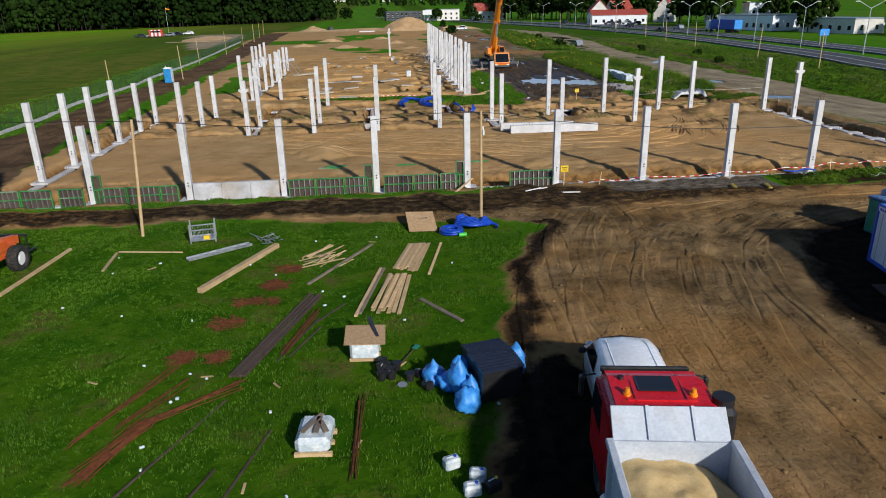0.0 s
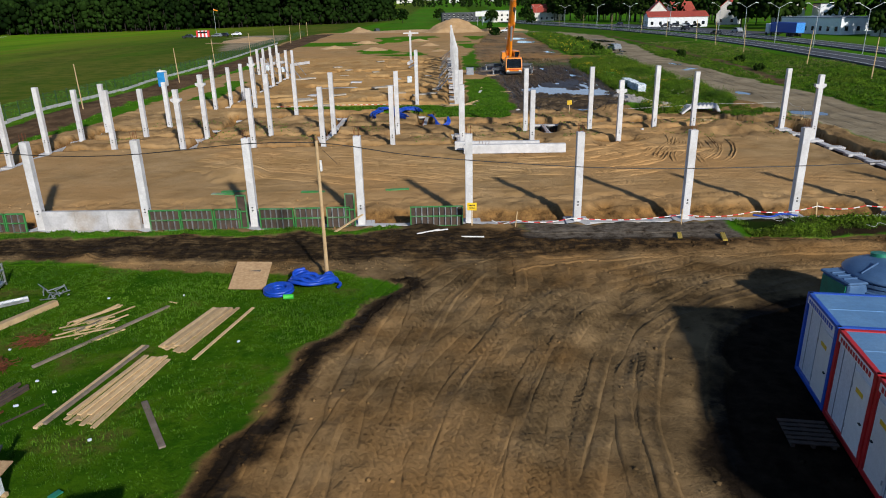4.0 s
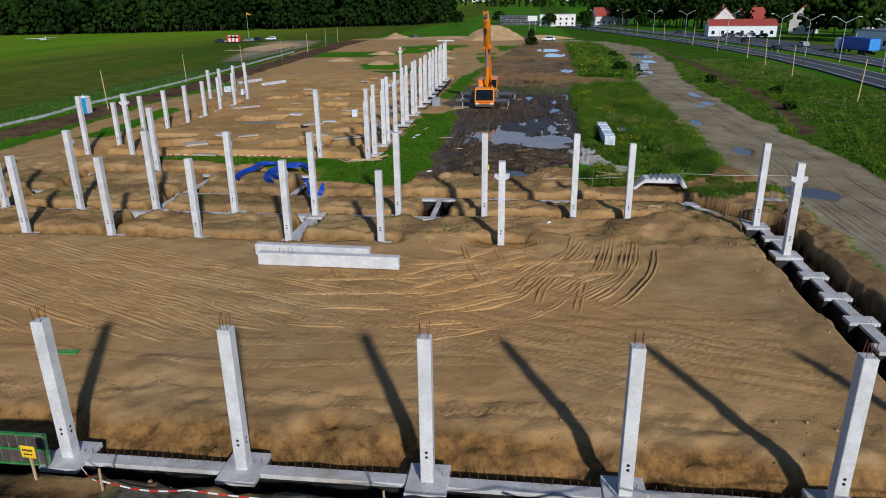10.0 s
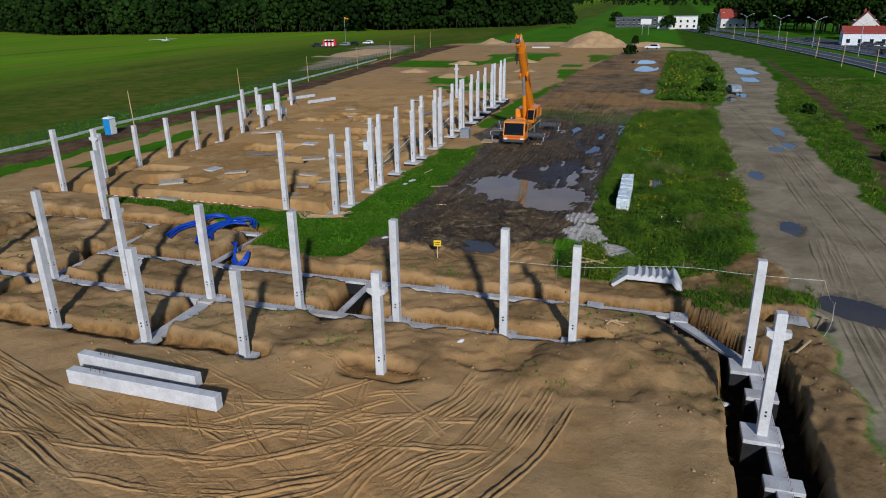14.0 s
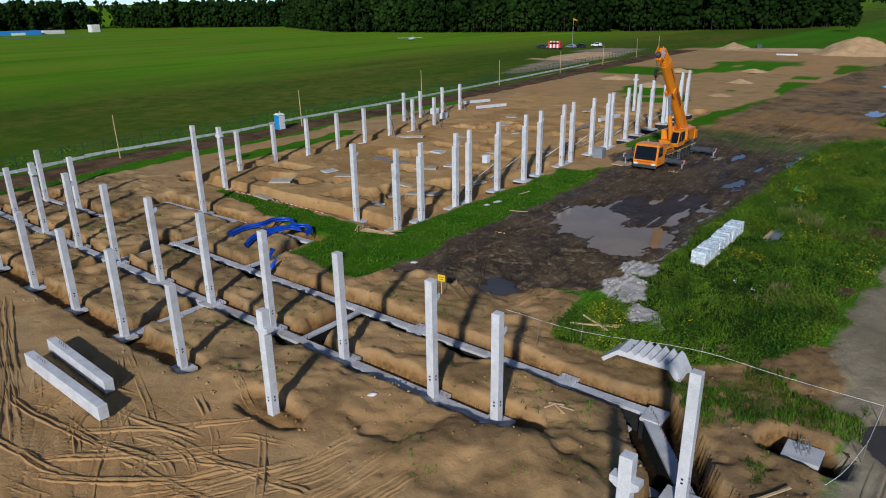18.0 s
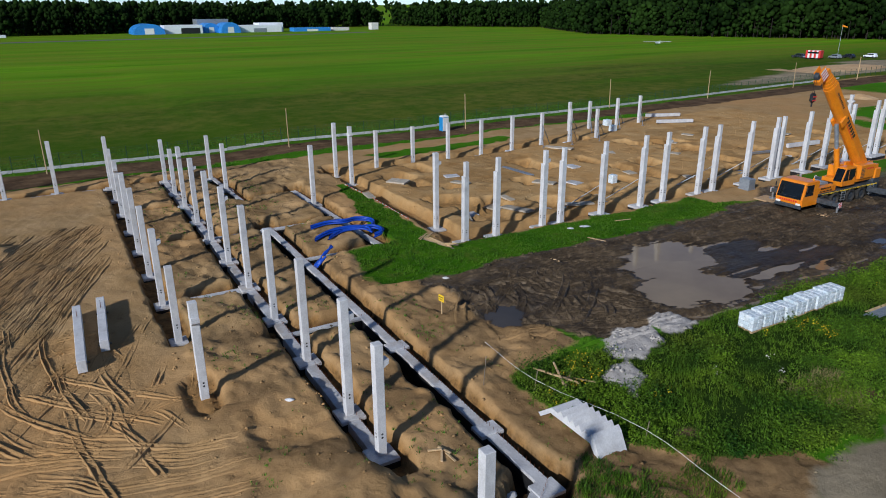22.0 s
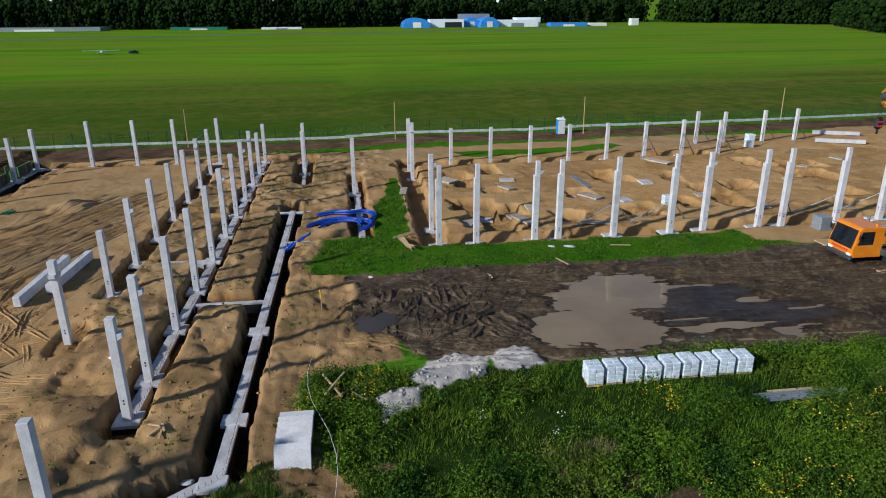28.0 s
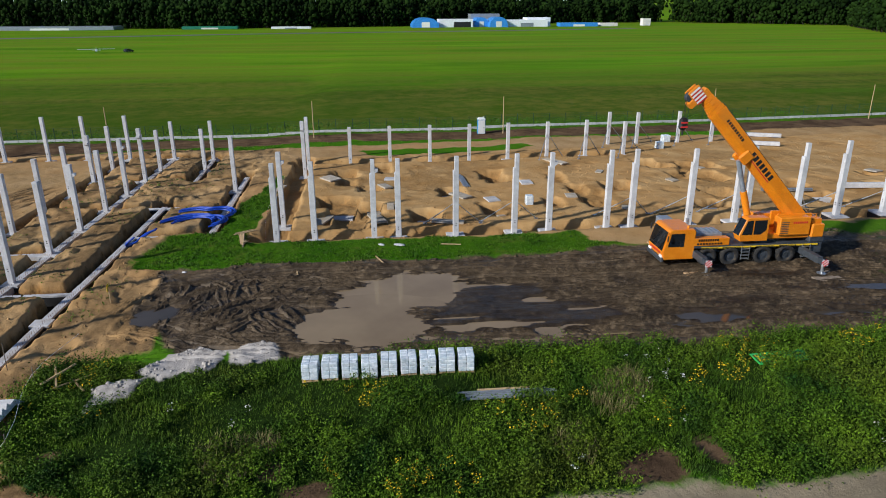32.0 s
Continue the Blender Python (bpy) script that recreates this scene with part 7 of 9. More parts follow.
# ---- precast pieces and stores on the site ----
for x, y, l, r, h in ((16.1, 60.9, 8.0, -1.0, 0.70), (14.8, 62.2, 6.8, -2.5, 0.66)):
    bm = B()
    bx(bm, (0, 0, h / 2 + 0.08), (l, 0.46, h), bevel=0.02)
    bt = thing("concrete_beam", (x, y, ground(x, y)), "white precast concrete beam laid on timber blocks on sand", "beam", "precast beams", rz=r)
    part("beam_body", bm, CONCRETE, bt)
    for s in (-0.35, 0.35):
        part("bearing_block", bx(B(), (s * l, 0, 0.02), (0.12, 0.7, 0.16)), OLD_WOOD, bt)
    bm = B()
    for k in range(4):
        rod(bm, (-l / 2 + 1.2 + 0.25 * k, 0, h + 0.05), (-l / 2 + 1.25 + 0.25 * k, 0, h + 0.32), 0.012, 5)
    part("lifting_bar", bm, RUST, bt)

# precast stair flight lying upside on the weeds
bm = B()
out = [(-1.95, 0.02), (-1.25, 0.58), (1.35, 0.58), (1.95, -0.15), (2.1, -0.02), (1.62, 0.86), (1.42, 1.04), (1.22, 0.80), (1.02, 1.04), (0.82, 0.80), (0.62, 1.04), (0.42, 0.80), (0.22, 1.04), (0.02, 0.80), (-0.18, 1.04), (-0.38, 0.80), (-0.58, 1.04), (-0.78, 0.84), (-1.20, 0.88), (-2.1, 0.16)]
profile(bm, out, -0.75, 0.75)
bmesh.ops.triangulate(bm, faces=[f for f in bm.faces if len(f.verts) > 4])
solid("stair_flight", bm, CONCRETE, (37.2, 79.6, ground(37.2, 79.6) - 0.02), "white precast concrete stair flight lying on the meadow edge", "stair flight", rz=-90)

# wrapped pallets of blocks
BLOCK = mesh_of("block", bx(B(), (0, 0, 0), (0.322, 0.392, 0.208), bevel=0.025), FOIL)
for k in range(9):
    x, y = 34.95 + 0.04 * random.uniform(-1, 1), 93.85 + 0.97 * k
    t = thing("wrapped_pallet", (x, y, ground(34.9, y) - 0.06), "pallet of pale blocks shrink-wrapped in clear white film", "pallet", "row of wrapped pallets", rz=random.uniform(-2.5, 2.5))
    for r in range(4):
        for c in range(2):
            for d in range(3):
                o = part("block", BLOCK, None, t)
                o.location = (-0.33 + 0.33 * d, -0.2 + 0.4 * c, 0.26 + 0.215 * r)
    for s in (-0.4, 0, 0.4):
        part("pallet_bearer", bx(B(), (s, 0, 0.05), (0.1, 0.8, 0.09)), WOOD, t)
    for s in (-0.32, 0, 0.32):
        part("pallet_board", bx(B(), (0, s, 0.115), (1.0, 0.14, 0.025)), WOOD, t)
bt = thing("bar_stack", (37.55, 103.3, ground(37.5, 103.3)), "stack of grey metal profiles lying on timber in weeds", "profiles")
for k in range(5):
    part("profile_bar", bx(B(), (-0.3 + 0.15 * k, random.uniform(-0.2, 0.2), 0.22), (0.09, 4.4, 0.07), bevel=0.01), PIPE_GREY, bt)
part("plank_base", bx(B(), (-0.3, -0.1, 0.1), (0.8, 2.6, 0.06)), WOOD, bt)
gb = thing("green_grating", (36.1, 117.8, ground(36.1, 117.8) + 0.05), "bright green slotted plastic panel lying in weeds", "panel", rz=4, tilt=(0, 6))
part("sheet", bx(B(), (0, 0, 0.1), (0.95, 3.0, 0.05), bevel=0.01), surf("vivid_green_plastic", (0.03, 0.42, 0.08), (0.05, 0.52, 0.12), 3, 0.4), gb)
bm = B()
for k in range(18):
    bx(bm, (0, -1.4 + 0.165 * k, 0.13), (0.7, 0.05, 0.015))
part("slots", bm, BLACK, gb)
solid("ballast_crate", bx(bx(B(), (0, 0, 0.6), (1.15, 1.0, 1.0), bevel=0.05), (0, 0, 0.08), (1.2, 1.1, 0.14)), PIPE_GREY, (14.5, 120.6, ground(14.5, 120.6)), "grey wrapped crate standing at the hall edge", "crate")
for x, y, s in ((-22.5, 136.4, 1.0), (-18.7, 134.0, 0.9), (5.2, 111.5, 0.7)):
    solid("white_crate", bx(B(), (0, 0, 0.45), (s, s, 0.9), bevel=0.05), FOIL, (x, y, ground(x, y)), "white wrapped crate on sand", "crate", "white crates")
for x, y, l, r in ((-24.4, 150.6, 6, 68), (-18.4, 146.8, 6, 68), (-3.5, 286.6, 6, 3), (5.2, 141.2, 6.0, 88), (3.5, 146.5, 6.0, 86)):
    solid("concrete_lintel", bx(B(), (0, 0, 0.3), (l, 0.45, 0.5), bevel=0.02), CONCRETE, (x, y, ground(x, y)), "white precast concrete beam waiting on the sand", "beam", "waiting beams", rz=r)
pr = thing("pipe_bundle", (-4.8, 106.5, ground(-4.8, 106.5)), "bundle of grey steel pipes lying on sand", "pipes", rz=2)
for k in range(6):
    part("pipe", rod(B(), (-2.6 + random.uniform(-.3, .3), -0.25 + 0.11 * k, 0.12), (2.6 + random.uniform(-.3, .3), -0.25 + 0.11 * k, 0.14), 0.05, 8), STEEL, pr)
for x, y, l in ((4.2, 137.5, 5.0), (8.0, 127.0, 3.0)):
    solid("steel_tray", bx(B(), (0, 0, 0.25), (l, 0.3, 0.25)), STEEL, (x, y, ground(x, y)), "long grey steel tray on sand", "tray", "steel trays", rz=84)

SLAB = surf("dusty_slab_concrete", (0.33, 0.28, 0.21), (0.50, 0.45, 0.37), 1.3, 0.9, bump=0.4, dirt=(0.42, 0.27, 0.12), dirt_amount=0.8, vary=0.2)
for x, y, sx, sy, r in ((-6.9, 92.4, 2.2, 1.4, 35), (6.9, 92.2, 3.4, 1.3, -22), (4.4, 97.1, 1.7, 1.2, 12), (7.9, 97.3, 3.2, 1.1, 14), (1.4, 105.5, 2.4, 1.2, 30), (-3.6, 98.2, 2.2, 0.9, 20), (9.4, 103.4, 2.8, 0.9, 80), (-12.2, 118.4, 4.0, 1.0, 24), (-3.5, 87.5, 2.4, 0.7, -8), (7.0, 109, 2.6, 1.0, 8)):
    solid("loose_slab", bx(B(), (0, 0, 0.1), (sx, sy, 0.16), bevel=0.012), SLAB, (x, y, ground(x, y) + 0.02), "long dusty concrete slab lying on sand", "slab", "loose slabs", rz=r, tilt=(random.uniform(-3, 3), random.uniform(-3, 3)))
for k in range(9):                                         # smaller loose slabs on the hall floor
    x, y = random.uniform(-13, 9.5), random.uniform(91, 158)
    sx, sy, th = random.uniform(0.9, 1.9), random.uniform(0.6, 1.1), random.uniform(0.10, 0.16)
    solid("loose_slab", bx(B(), (0, 0, th / 2), (sx, sy, th), bevel=0.012), SLAB, (x, y, ground(x, y) + 0.01), "flat grey concrete slab lying on sand", "slab", "loose slabs", rz=random.uniform(-40, 40), tilt=(random.uniform(-4, 4), random.uniform(-4, 4)))

# push-pull props holding the hall columns
for i, hy in enumerate(EAST_ROW):
    if hy < 103 or i % 4 == 3:
        continue
    for side in (-1, 1):
        if random.random() < 0.25:
            continue
        foot = (11.9 - 2.3 + random.uniform(-0.3, 0.3), hy + side * 2.4)
        gz = ground(*foot)
        p = thing("steel_prop", (foot[0], foot[1], gz), "slanting galvanised steel prop bracing a column", "prop", "column props")
        tgt = Vector((11.75 - foot[0], hy + side * 0.1 - foot[1], 2.9 - gz))
        part("outer_tube", rod(B(), (0, 0, 0.05), tgt * 0.6, 0.05, 10), STEEL, p)
        part("inner_tube", rod(B(), tgt * 0.55, tgt, 0.035, 10), STEEL, p)
        part("foot_plate", bx(B(), (0, 0, 0.03), (0.3, 0.3, 0.05)), STEEL, p)
for cx, cy in [c[:2] for c in FAR_COLUMNS] + [(-15.75, 123.2), (-15.8, 118.35)]:
    for dx, dy in ((2.4, -1.5), (-1.2, 2.6)):
        gz = ground(cx + dx, cy + dy)
        p = thing("steel_prop", (cx + dx, cy + dy, gz), "slanting galvanised steel prop bracing a far column", "prop", "column props")
        tgt = Vector((-dx, -dy, 3.6 - gz))
        part("outer_tube", rod(B(), (0, 0, 0.05), tgt * 0.6, 0.05, 8), STEEL, p)
        part("inner_tube", rod(B(), tgt * 0.55, tgt, 0.035, 8), STEEL, p)
        part("foot_plate", bx(B(), (0, 0, 0.03), (0.3, 0.3, 0.05)), STEEL, p)
# blue drain pipes draped over the foundations
pipes = thing("blue_drain_pipes", (3.2, 80.4, 0.25), "loose blue drain pipes draped over the foundation strips", "drain pipe")
pipe_random = random.Random(23)
for bundle in ([(-0.2, -1.1), (-0.3, 0.5), (0.3, 1.7), (0.2, 3.1), (1.3, 3.9), (2.2, 3.3)], [(3.2, -0.9), (2.3, 0.7), (2.7, 2.2), (3.1, 3.3), (4.2, 3.5), (4.5, 2.7)], [(3.0, -2.0), (2.3, -0.6), (2.3, 1.1), (2.9, 2.5), (3.8, 2.7)]):
    for k in range(5):
        off = 0.15 * (k - 2)
        tube("pipe_length", [(x + off + pipe_random.uniform(-0.06, 0.06), y - 0.5 * off + pipe_random.uniform(-0.15, 0.15), 0.12 + 0.12 * (k % 2) + 0.28 * math.sin(math.pi * i / 5)) for i, (x, y) in enumerate(bundle)], 0.075, BLUE_PIPE, pipes)
for k in range(3):
    tube("pipe_length", [(5.6 + 0.2 * k, -1.6, 0.35), (6.3, -2.2 - 0.1 * k, 0.1), (6.6 + 0.2 * k, -3.2, -0.5), (7.4 + 0.2 * k, -3.5, -0.3), (7.7, -2.8, 0.3)], 0.08, BLUE_PIPE, pipes)

# pit with a base by the track, rope fence and timber bits
footing("column_footing", 44.85, 77.0, 0.0, 1.4, 1.3)
bm = B()
for k in range(8):
    a = 2 * math.pi * k / 8
    rod(bm, (0.25 * math.cos(a), 0.25 * math.sin(a), 0), (0.22 * math.cos(a), 0.22 * math.sin(a), 0.6), 0.014, 5)
for z in (0.2, 0.45):
    ring_pts = [(0.25 * math.cos(2 * math.pi * k / 8), 0.25 * math.sin(2 * math.pi * k / 8), z) for k in range(8)]
    for a, b in zip(ring_pts, ring_pts[1:] + ring_pts[:1]):
        rod(bm, a, b, 0.01, 4)
solid("anchor_cage", bm, STEEL, (44.85, 77.0, 0.0), "steel anchor bolt cage on a concrete base", "anchor cage")
rope = tube("rope_line", [(28.5, 80.2, 0.6), (33.4, 79.9, 0.8), (39.2, 81.4, 0.85), (43, 81.3, 0.8), (47.0, 81.0, 0.95)], 0.009, STRIPE_WHITE)
tagged(rope, "white rope strung between thin stakes", "rope")
for x, y, h in ((33.4, 79.9, 1.0), (47.0, 81.0, 1.1), (39.2, 81.4, 1.0), (46.8, 77.6, 1.0), (31.9, 77.9, 1.6)):
    solid("thin_stake", rod(B(), (0, 0, -0.2), (0.05, 0.1, h), 0.02, 6), OLD_WOOD, (x, y, ground(x, y)), "thin stake stuck in the ground", "stake", "rope stakes")
rp = tube("rope_line", [(47.0, 81.0, 0.95), (46.9, 79.2, 0.7), (46.8, 77.6, 0.8), (46.0, 75.2, 0.15), (45.2, 74.2, 0.12)], 0.009, STRIPE_WHITE)
tagged(rp, "slack white rope hanging to the ground", "rope")
for x, y, l, r in ((33.6, 81.9, 2.2, -50), (33.9, 82.2, 1.8, 40), (44.6, 73.0, 1.8, 60), (35.5, 73.6, 0.7, 20), (35.8, 73.3, 0.8, -30), (35.4, 73.2, 0.6, 70), (36.0, 73.6, 0.7, 5), (10.4, 86.6, 1.4, -60), (10.7, 86.4, 1.3, -50), (10.2, 86.2, 1.5, -55), (10.9, 86.8, 1.2, -65), (10.5, 86.0, 1.3, -45), (18.4, 97.4, 1.6, 20), (20.1, 91.6, 1.4, 10), (15.5, 103, 1.6, 80)):
    z = ground(x, y)
    solid("timber_piece", bx(B(), (0, 0, 0.05), (l, 0.10, 0.05), bevel=0.008), WOOD, (x, y, z + 0.02), "loose piece of timber on the ground", "timber", "loose timber", rz=r)
for x, y, s in ((15.2, 99.0, 0.8), (18.6, 83.5, 0.5), (15.0, 97.6, 0.5), (40.4, 72.4, 0.9), (38.2, 75.0, 0.7), (40.9, 69.6, 0.6), (28.4, 69.2, 0.4)):
    sack(x, y, ground(x, y) + 0.04, (s * 0.55, s * 0.3, 0.07), CONCRETE, "crumpled white film scrap on earth", x, "film scraps", "film_scrap")

# ---- wheel ruts pressed into the sand and the mud ----
def lay_soil(me, soil_a, soil_b=(0, 0, 0, 0)):
    """Give a loose mesh of earth one soil all over."""
    for title, share4 in (("soil_a", soil_a), ("soil_b", soil_b), ("soil_c", (0, 0, 0, 0)), ("soil_d", (0, 0, 0, 0))):
        at = me.attributes.new(title, "FLOAT_COLOR", "POINT")
        at.data.foreach_set("color", np.tile(np.array(share4, np.float32), len(me.vertices)))


def lie(x, y):
    """Height of the built ground at many places."""
    i, j = np.clip(np.searchsorted(GX, x) - 1, 0, len(GX) - 2), np.clip(np.searchsorted(GY, y) - 1, 0, len(GY) - 2)
    u, v = (x - GX[i]) / (GX[i + 1] - GX[i]), (y - GY[j]) / (GY[j + 1] - GY[j])
    return (MZ[j, i] * (1 - u) + MZ[j, i + 1] * u) * (1 - v) + (MZ[j + 1, i] * (1 - u) + MZ[j + 1, i + 1] * u) * v


def smooth_line(path, pitch):
    """Points at an even pitch on a smooth line through the given ones."""
    p = np.array([path[0], *path, path[-1]], float)
    out = []
    for a, b, c, d in zip(p, p[1:], p[2:], p[3:]):
        t = np.linspace(0, 1, 40, endpoint=False)[:, None]
        out.append(0.5 * (2 * b + (c - a) * t + (2 * a - 5 * b + 4 * c - d) * t * t + (3 * b - a - 3 * c + d) * t ** 3))
    q = np.concatenate(out)
    s = np.concatenate([[0], np.cumsum(np.hypot(*np.diff(q, axis=0).T))])
    e = np.arange(0, s[-1], pitch)
    return np.stack([np.interp(e, s, q[:, 0]), np.interp(e, s, q[:, 1])], 1)


ACROSS = np.array([-1.55, -1.2, -0.95, -0.6, 0.0, 0.6, 0.95, 1.2, 1.55])


def ruts(name, paths, label, width=0.42, berm=0.06, lug=0.03, pitch=0.14, seed=0, damp=0.0):
    """Wheel ruts along curved paths: a pressed bed with lug bars between two squeezed-up berms, as one mesh."""
    cos, fas, soft, base = [], [], [], 0
    for n, (path, gauge) in enumerate(paths):
        c = smooth_line(path, pitch)
        c = c + 0.10 * np.stack([vnoise(c[:, 0] * 0.7, c[:, 1] * 0.7, seed + n), vnoise(c[:, 0] * 0.7, c[:, 1] * 0.7, seed + n + 50)], 1)
        d = np.gradient(c, axis=0)
        d /= np.hypot(d[:, 0], d[:, 1])[:, None] + 1e-9
        nr = np.stack([-d[:, 1], d[:, 0]], 1)
        m = len(c)
        for off in gauge:
            a = off + ACROSS[None] * width / 2 * (1.1 + 0.4 * vnoise(c[:, :1] * 0.6, c[:, 1:] * 0.6, seed + n + 90))
            back = 0.12 * np.abs(ACROSS[None]) * (np.abs(ACROSS[None]) < 1)
            x = c[:, :1] + nr[:, :1] * a - d[:, :1] * back
            y = c[:, 1:] + nr[:, 1:] * a - d[:, 1:] * back
            bars = lug * (np.arange(m) % 2)[:, None] * np.ones((1, 9))
            prof = np.array([-0.05, 0.45, 1.0, 0, 0, 0, 1.0, 0.45, -0.05])[None] * berm
            live = np.clip(0.75 + 1.3 * fbm(x * 0.55, y * 0.55, seed + 7 * n), 0.0, 1.5)
            ends = np.clip(np.minimum(np.arange(m), m - 1 - np.arange(m)) / 8.0, 0, 1)[:, None]
            inner = (np.abs(ACROSS) < 0.9)[None]
            calm = 1 - 0.9 * step(height(x[:, 4], y[:, 4])[1]["sink"][:, None], 0.7, 1.0)
            z = lie(x, y) + np.where(inner, bars * live + 0.004, prof * live) * ends * calm - 0.03 * (1 - ends) - 0.02 * (live < 0.12)
            z[:, (0, 8)] = lie(x[:, (0, 8)], y[:, (0, 8)]) - 0.03
            cos.append(np.stack([x, y, z], -1).reshape(-1, 3))
            soft.append((inner * np.ones((m, 1))).ravel())
            k = (np.arange(m - 1)[:, None] * 9 + np.arange(8)[None]).ravel() + base
            fas += [np.stack([k, k + 1, k + 10], 1), np.stack([k, k + 10, k + 9], 1)]
            base += m * 9
    co = np.concatenate(cos)
    me = tri_mesh(name, co, np.concatenate(fas), EARTH)
    _, so = height(co[:, 0], co[:, 1])
    bed = np.concatenate(soft)
    so["sink"] = np.maximum(so["sink"], damp * bed)
    for title, keys in SOIL_SETS:
        at = me.attributes.new(title, "FLOAT_COLOR", "POINT")
        at.data.foreach_set("color", np.stack([so[k] * np.ones(len(co)) for k in keys], -1).astype(np.float32).ravel())
    tagged(new(name, me), label, "wheel ruts", kind="stuff")


def tri_mesh(name, co, fa, material):
    me = bpy.data.meshes.new(name)
    me.vertices.add(len(co))
    me.vertices.foreach_set("co", co.astype(np.float32).ravel())
    me.loops.add(len(fa) * 3)
    me.loops.foreach_set("vertex_index", fa.astype(np.int32).ravel())
    me.polygons.add(len(fa))
    me.polygons.foreach_set("loop_start", (np.arange(len(fa)) * 3).astype(np.int32))
    me.update()
    me.materials.append(material)
    return me


ON_SAND, ON_MUD, ON_YARD = (1, 0, 0, 0), (0, 1, 0, 0), (0, 0, 1, 0)
PAIR = (-0.95, 0.95)


def drives(n, x0, x1, y0, y1, heading, wobble, reach, seed):
    """Paths of many passes over one stretch, each a little different."""
    rnd, out = random.Random(seed), []
    for _ in range(n):
        x, y, a = rnd.uniform(x0, x1), rnd.uniform(y0, y1), radians(heading + rnd.uniform(-wobble, wobble))
        bend, pts = rnd.uniform(-0.3, 0.3) * radians(wobble), [(x, y)]
        for _ in range(int(rnd.uniform(0.5, 1.0) * reach / 5)):
            a += bend + rnd.uniform(-0.2, 0.2) * radians(wobble)
            x, y = x + 5 * math.cos(a), y + 5 * math.sin(a)
            pts.append((x, y))
        out.append((pts, PAIR))
    return out


def kept(paths, x0, x1, y0, y1):
    """The paths that stay inside a box."""
    return [(p, g) for p, g in ([q for q in pts if x0 < q[0] < x1 and y0 < q[1] < y1] and ([q for q in pts if x0 < q[0] < x1 and y0 < q[1] < y1], gg) for pts, gg in paths) if len(p) > 1]


ruts("sand_ruts", kept(drives(26, -10, -3, 57.5, 65, -23, 4, 30, 3) + drives(12, -2, 6, 56.5, 62, -20, 6, 24, 4), -10, 24, 52.0, 64.0), "wheel ruts pressed into damp levelled sand", 0.34, 0.085, 0.012, 0.2, 211)
ruts("sand_arcs", [
    ([(26.6, 57.6), (28.3, 61.5), (29.8, 64.1), (30.5, 67.1)], (-0.7, -0.2, 0.5)), ([(28.4, 57.2), (29.9, 59.2), (31.6, 61.5), (32.8, 67.3)], (-0.8, -0.3, 0.45, 0.9)),
    ([(30.2, 56.6), (31.6, 58.4), (33.2, 61.8), (34.1, 66.2)], (-0.5, 0.5)), ([(19.9, 58.2), (22.7, 60.2), (23.9, 62.6)], (-0.5, 0.1, 0.7)), ([(27.4, 58.6), (26.6, 60.6), (24.4, 61.3), (21.5, 60.4)], (-0.4, 0.4)),
    ([(21, 55.1), (24.6, 55.0), (27.4, 57.0), (29.2, 61.0)], PAIR), ([(19, 57), (22, 57.2), (26, 59.3), (28.5, 63)], (-0.6, 0.6))] + kept(drives(14, 16, 30, 55, 62, 150, 45, 18, 11) + drives(8, 24, 34, 60, 66, 200, 50, 14, 12), 11, 35, 52.5, 66.5), "curved wheel ruts pressed into sand", 0.26, 0.10, 0.02, 0.18, 231)
ruts("chevron_prints", [
    ([(16, 60.8), (22, 61.6), (28.8, 59.3), (33.3, 56.2), (39, 53.4)], PAIR), ([(6, 53.6), (16, 53.4), (26, 54.2), (34, 52.2), (40, 50.6)], PAIR), ([(20, 51.6), (28, 52.0), (40, 49.9)], (-0.9, 0.0, 0.9)),
    ([(26.6, 53.6), (33, 54.6), (39.6, 54.8)], PAIR), ([(29.0, 59.6), (29.8, 63.5), (29.6, 67.2)], (-0.45, 0.45)), ([(31.2, 59.6), (31.9, 63.8), (32.1, 67.5)], (-0.5, 0.5)), ([(33.6, 61.2), (33.8, 65.6)], (-0.4, 0.4)),
    ([(-6, 50.6), (6, 51.4), (16, 51.0), (24, 52.6)], PAIR)] + kept(drives(13, 5, 18, 56, 63, -21, 6, 34, 9), 4, 40, 49.4, 64), "chevron tyre prints in damp sand", 0.46, 0.014, 0.05, 0.17, 251)
ruts("crawler_prints", [([(3, 47.85), (14, 47.9), (22, 47.8), (30, 47.95), (40.5, 47.65)], (0.0,))], "crawler track print along the trench edge", 0.62, 0.02, 0.055, 0.16, 271)
ruts("mud_ruts", [
    ([(24.6, 81.4), (23.1, 83.3), (20.4, 89.6), (20.8, 97.8), (21.5, 108)], PAIR), ([(26.4, 81.0), (22.2, 84.3), (21.2, 90.6), (23.7, 95.2)], PAIR), ([(30.1, 83.4), (29.8, 86.8), (26.7, 88.9), (22, 88), (19.4, 91)], PAIR),
    ([(19.3, 84), (22, 85.4), (24.6, 84.4), (25.6, 81.4)], PAIR), ([(27.4, 82), (28.4, 86), (30.2, 90.5), (31.2, 99)], PAIR), ([(20.6, 81.6), (20.2, 86), (23.4, 88.8), (27, 86.4)], PAIR), ([(19.2, 88.6), (22.6, 92.2), (26.2, 90.6), (29.6, 92.4)], PAIR)]
    + kept(drives(64, 19.5, 31, 84, 132, 88, 5, 40, 5) + drives(18, 19, 30, 81, 90, 40, 60, 22, 6), 18.8, 32, 80.5, 160), "deep glistening wheel ruts churned into black mud", 0.48, 0.17, 0.12, 0.24, 291, 0.35)
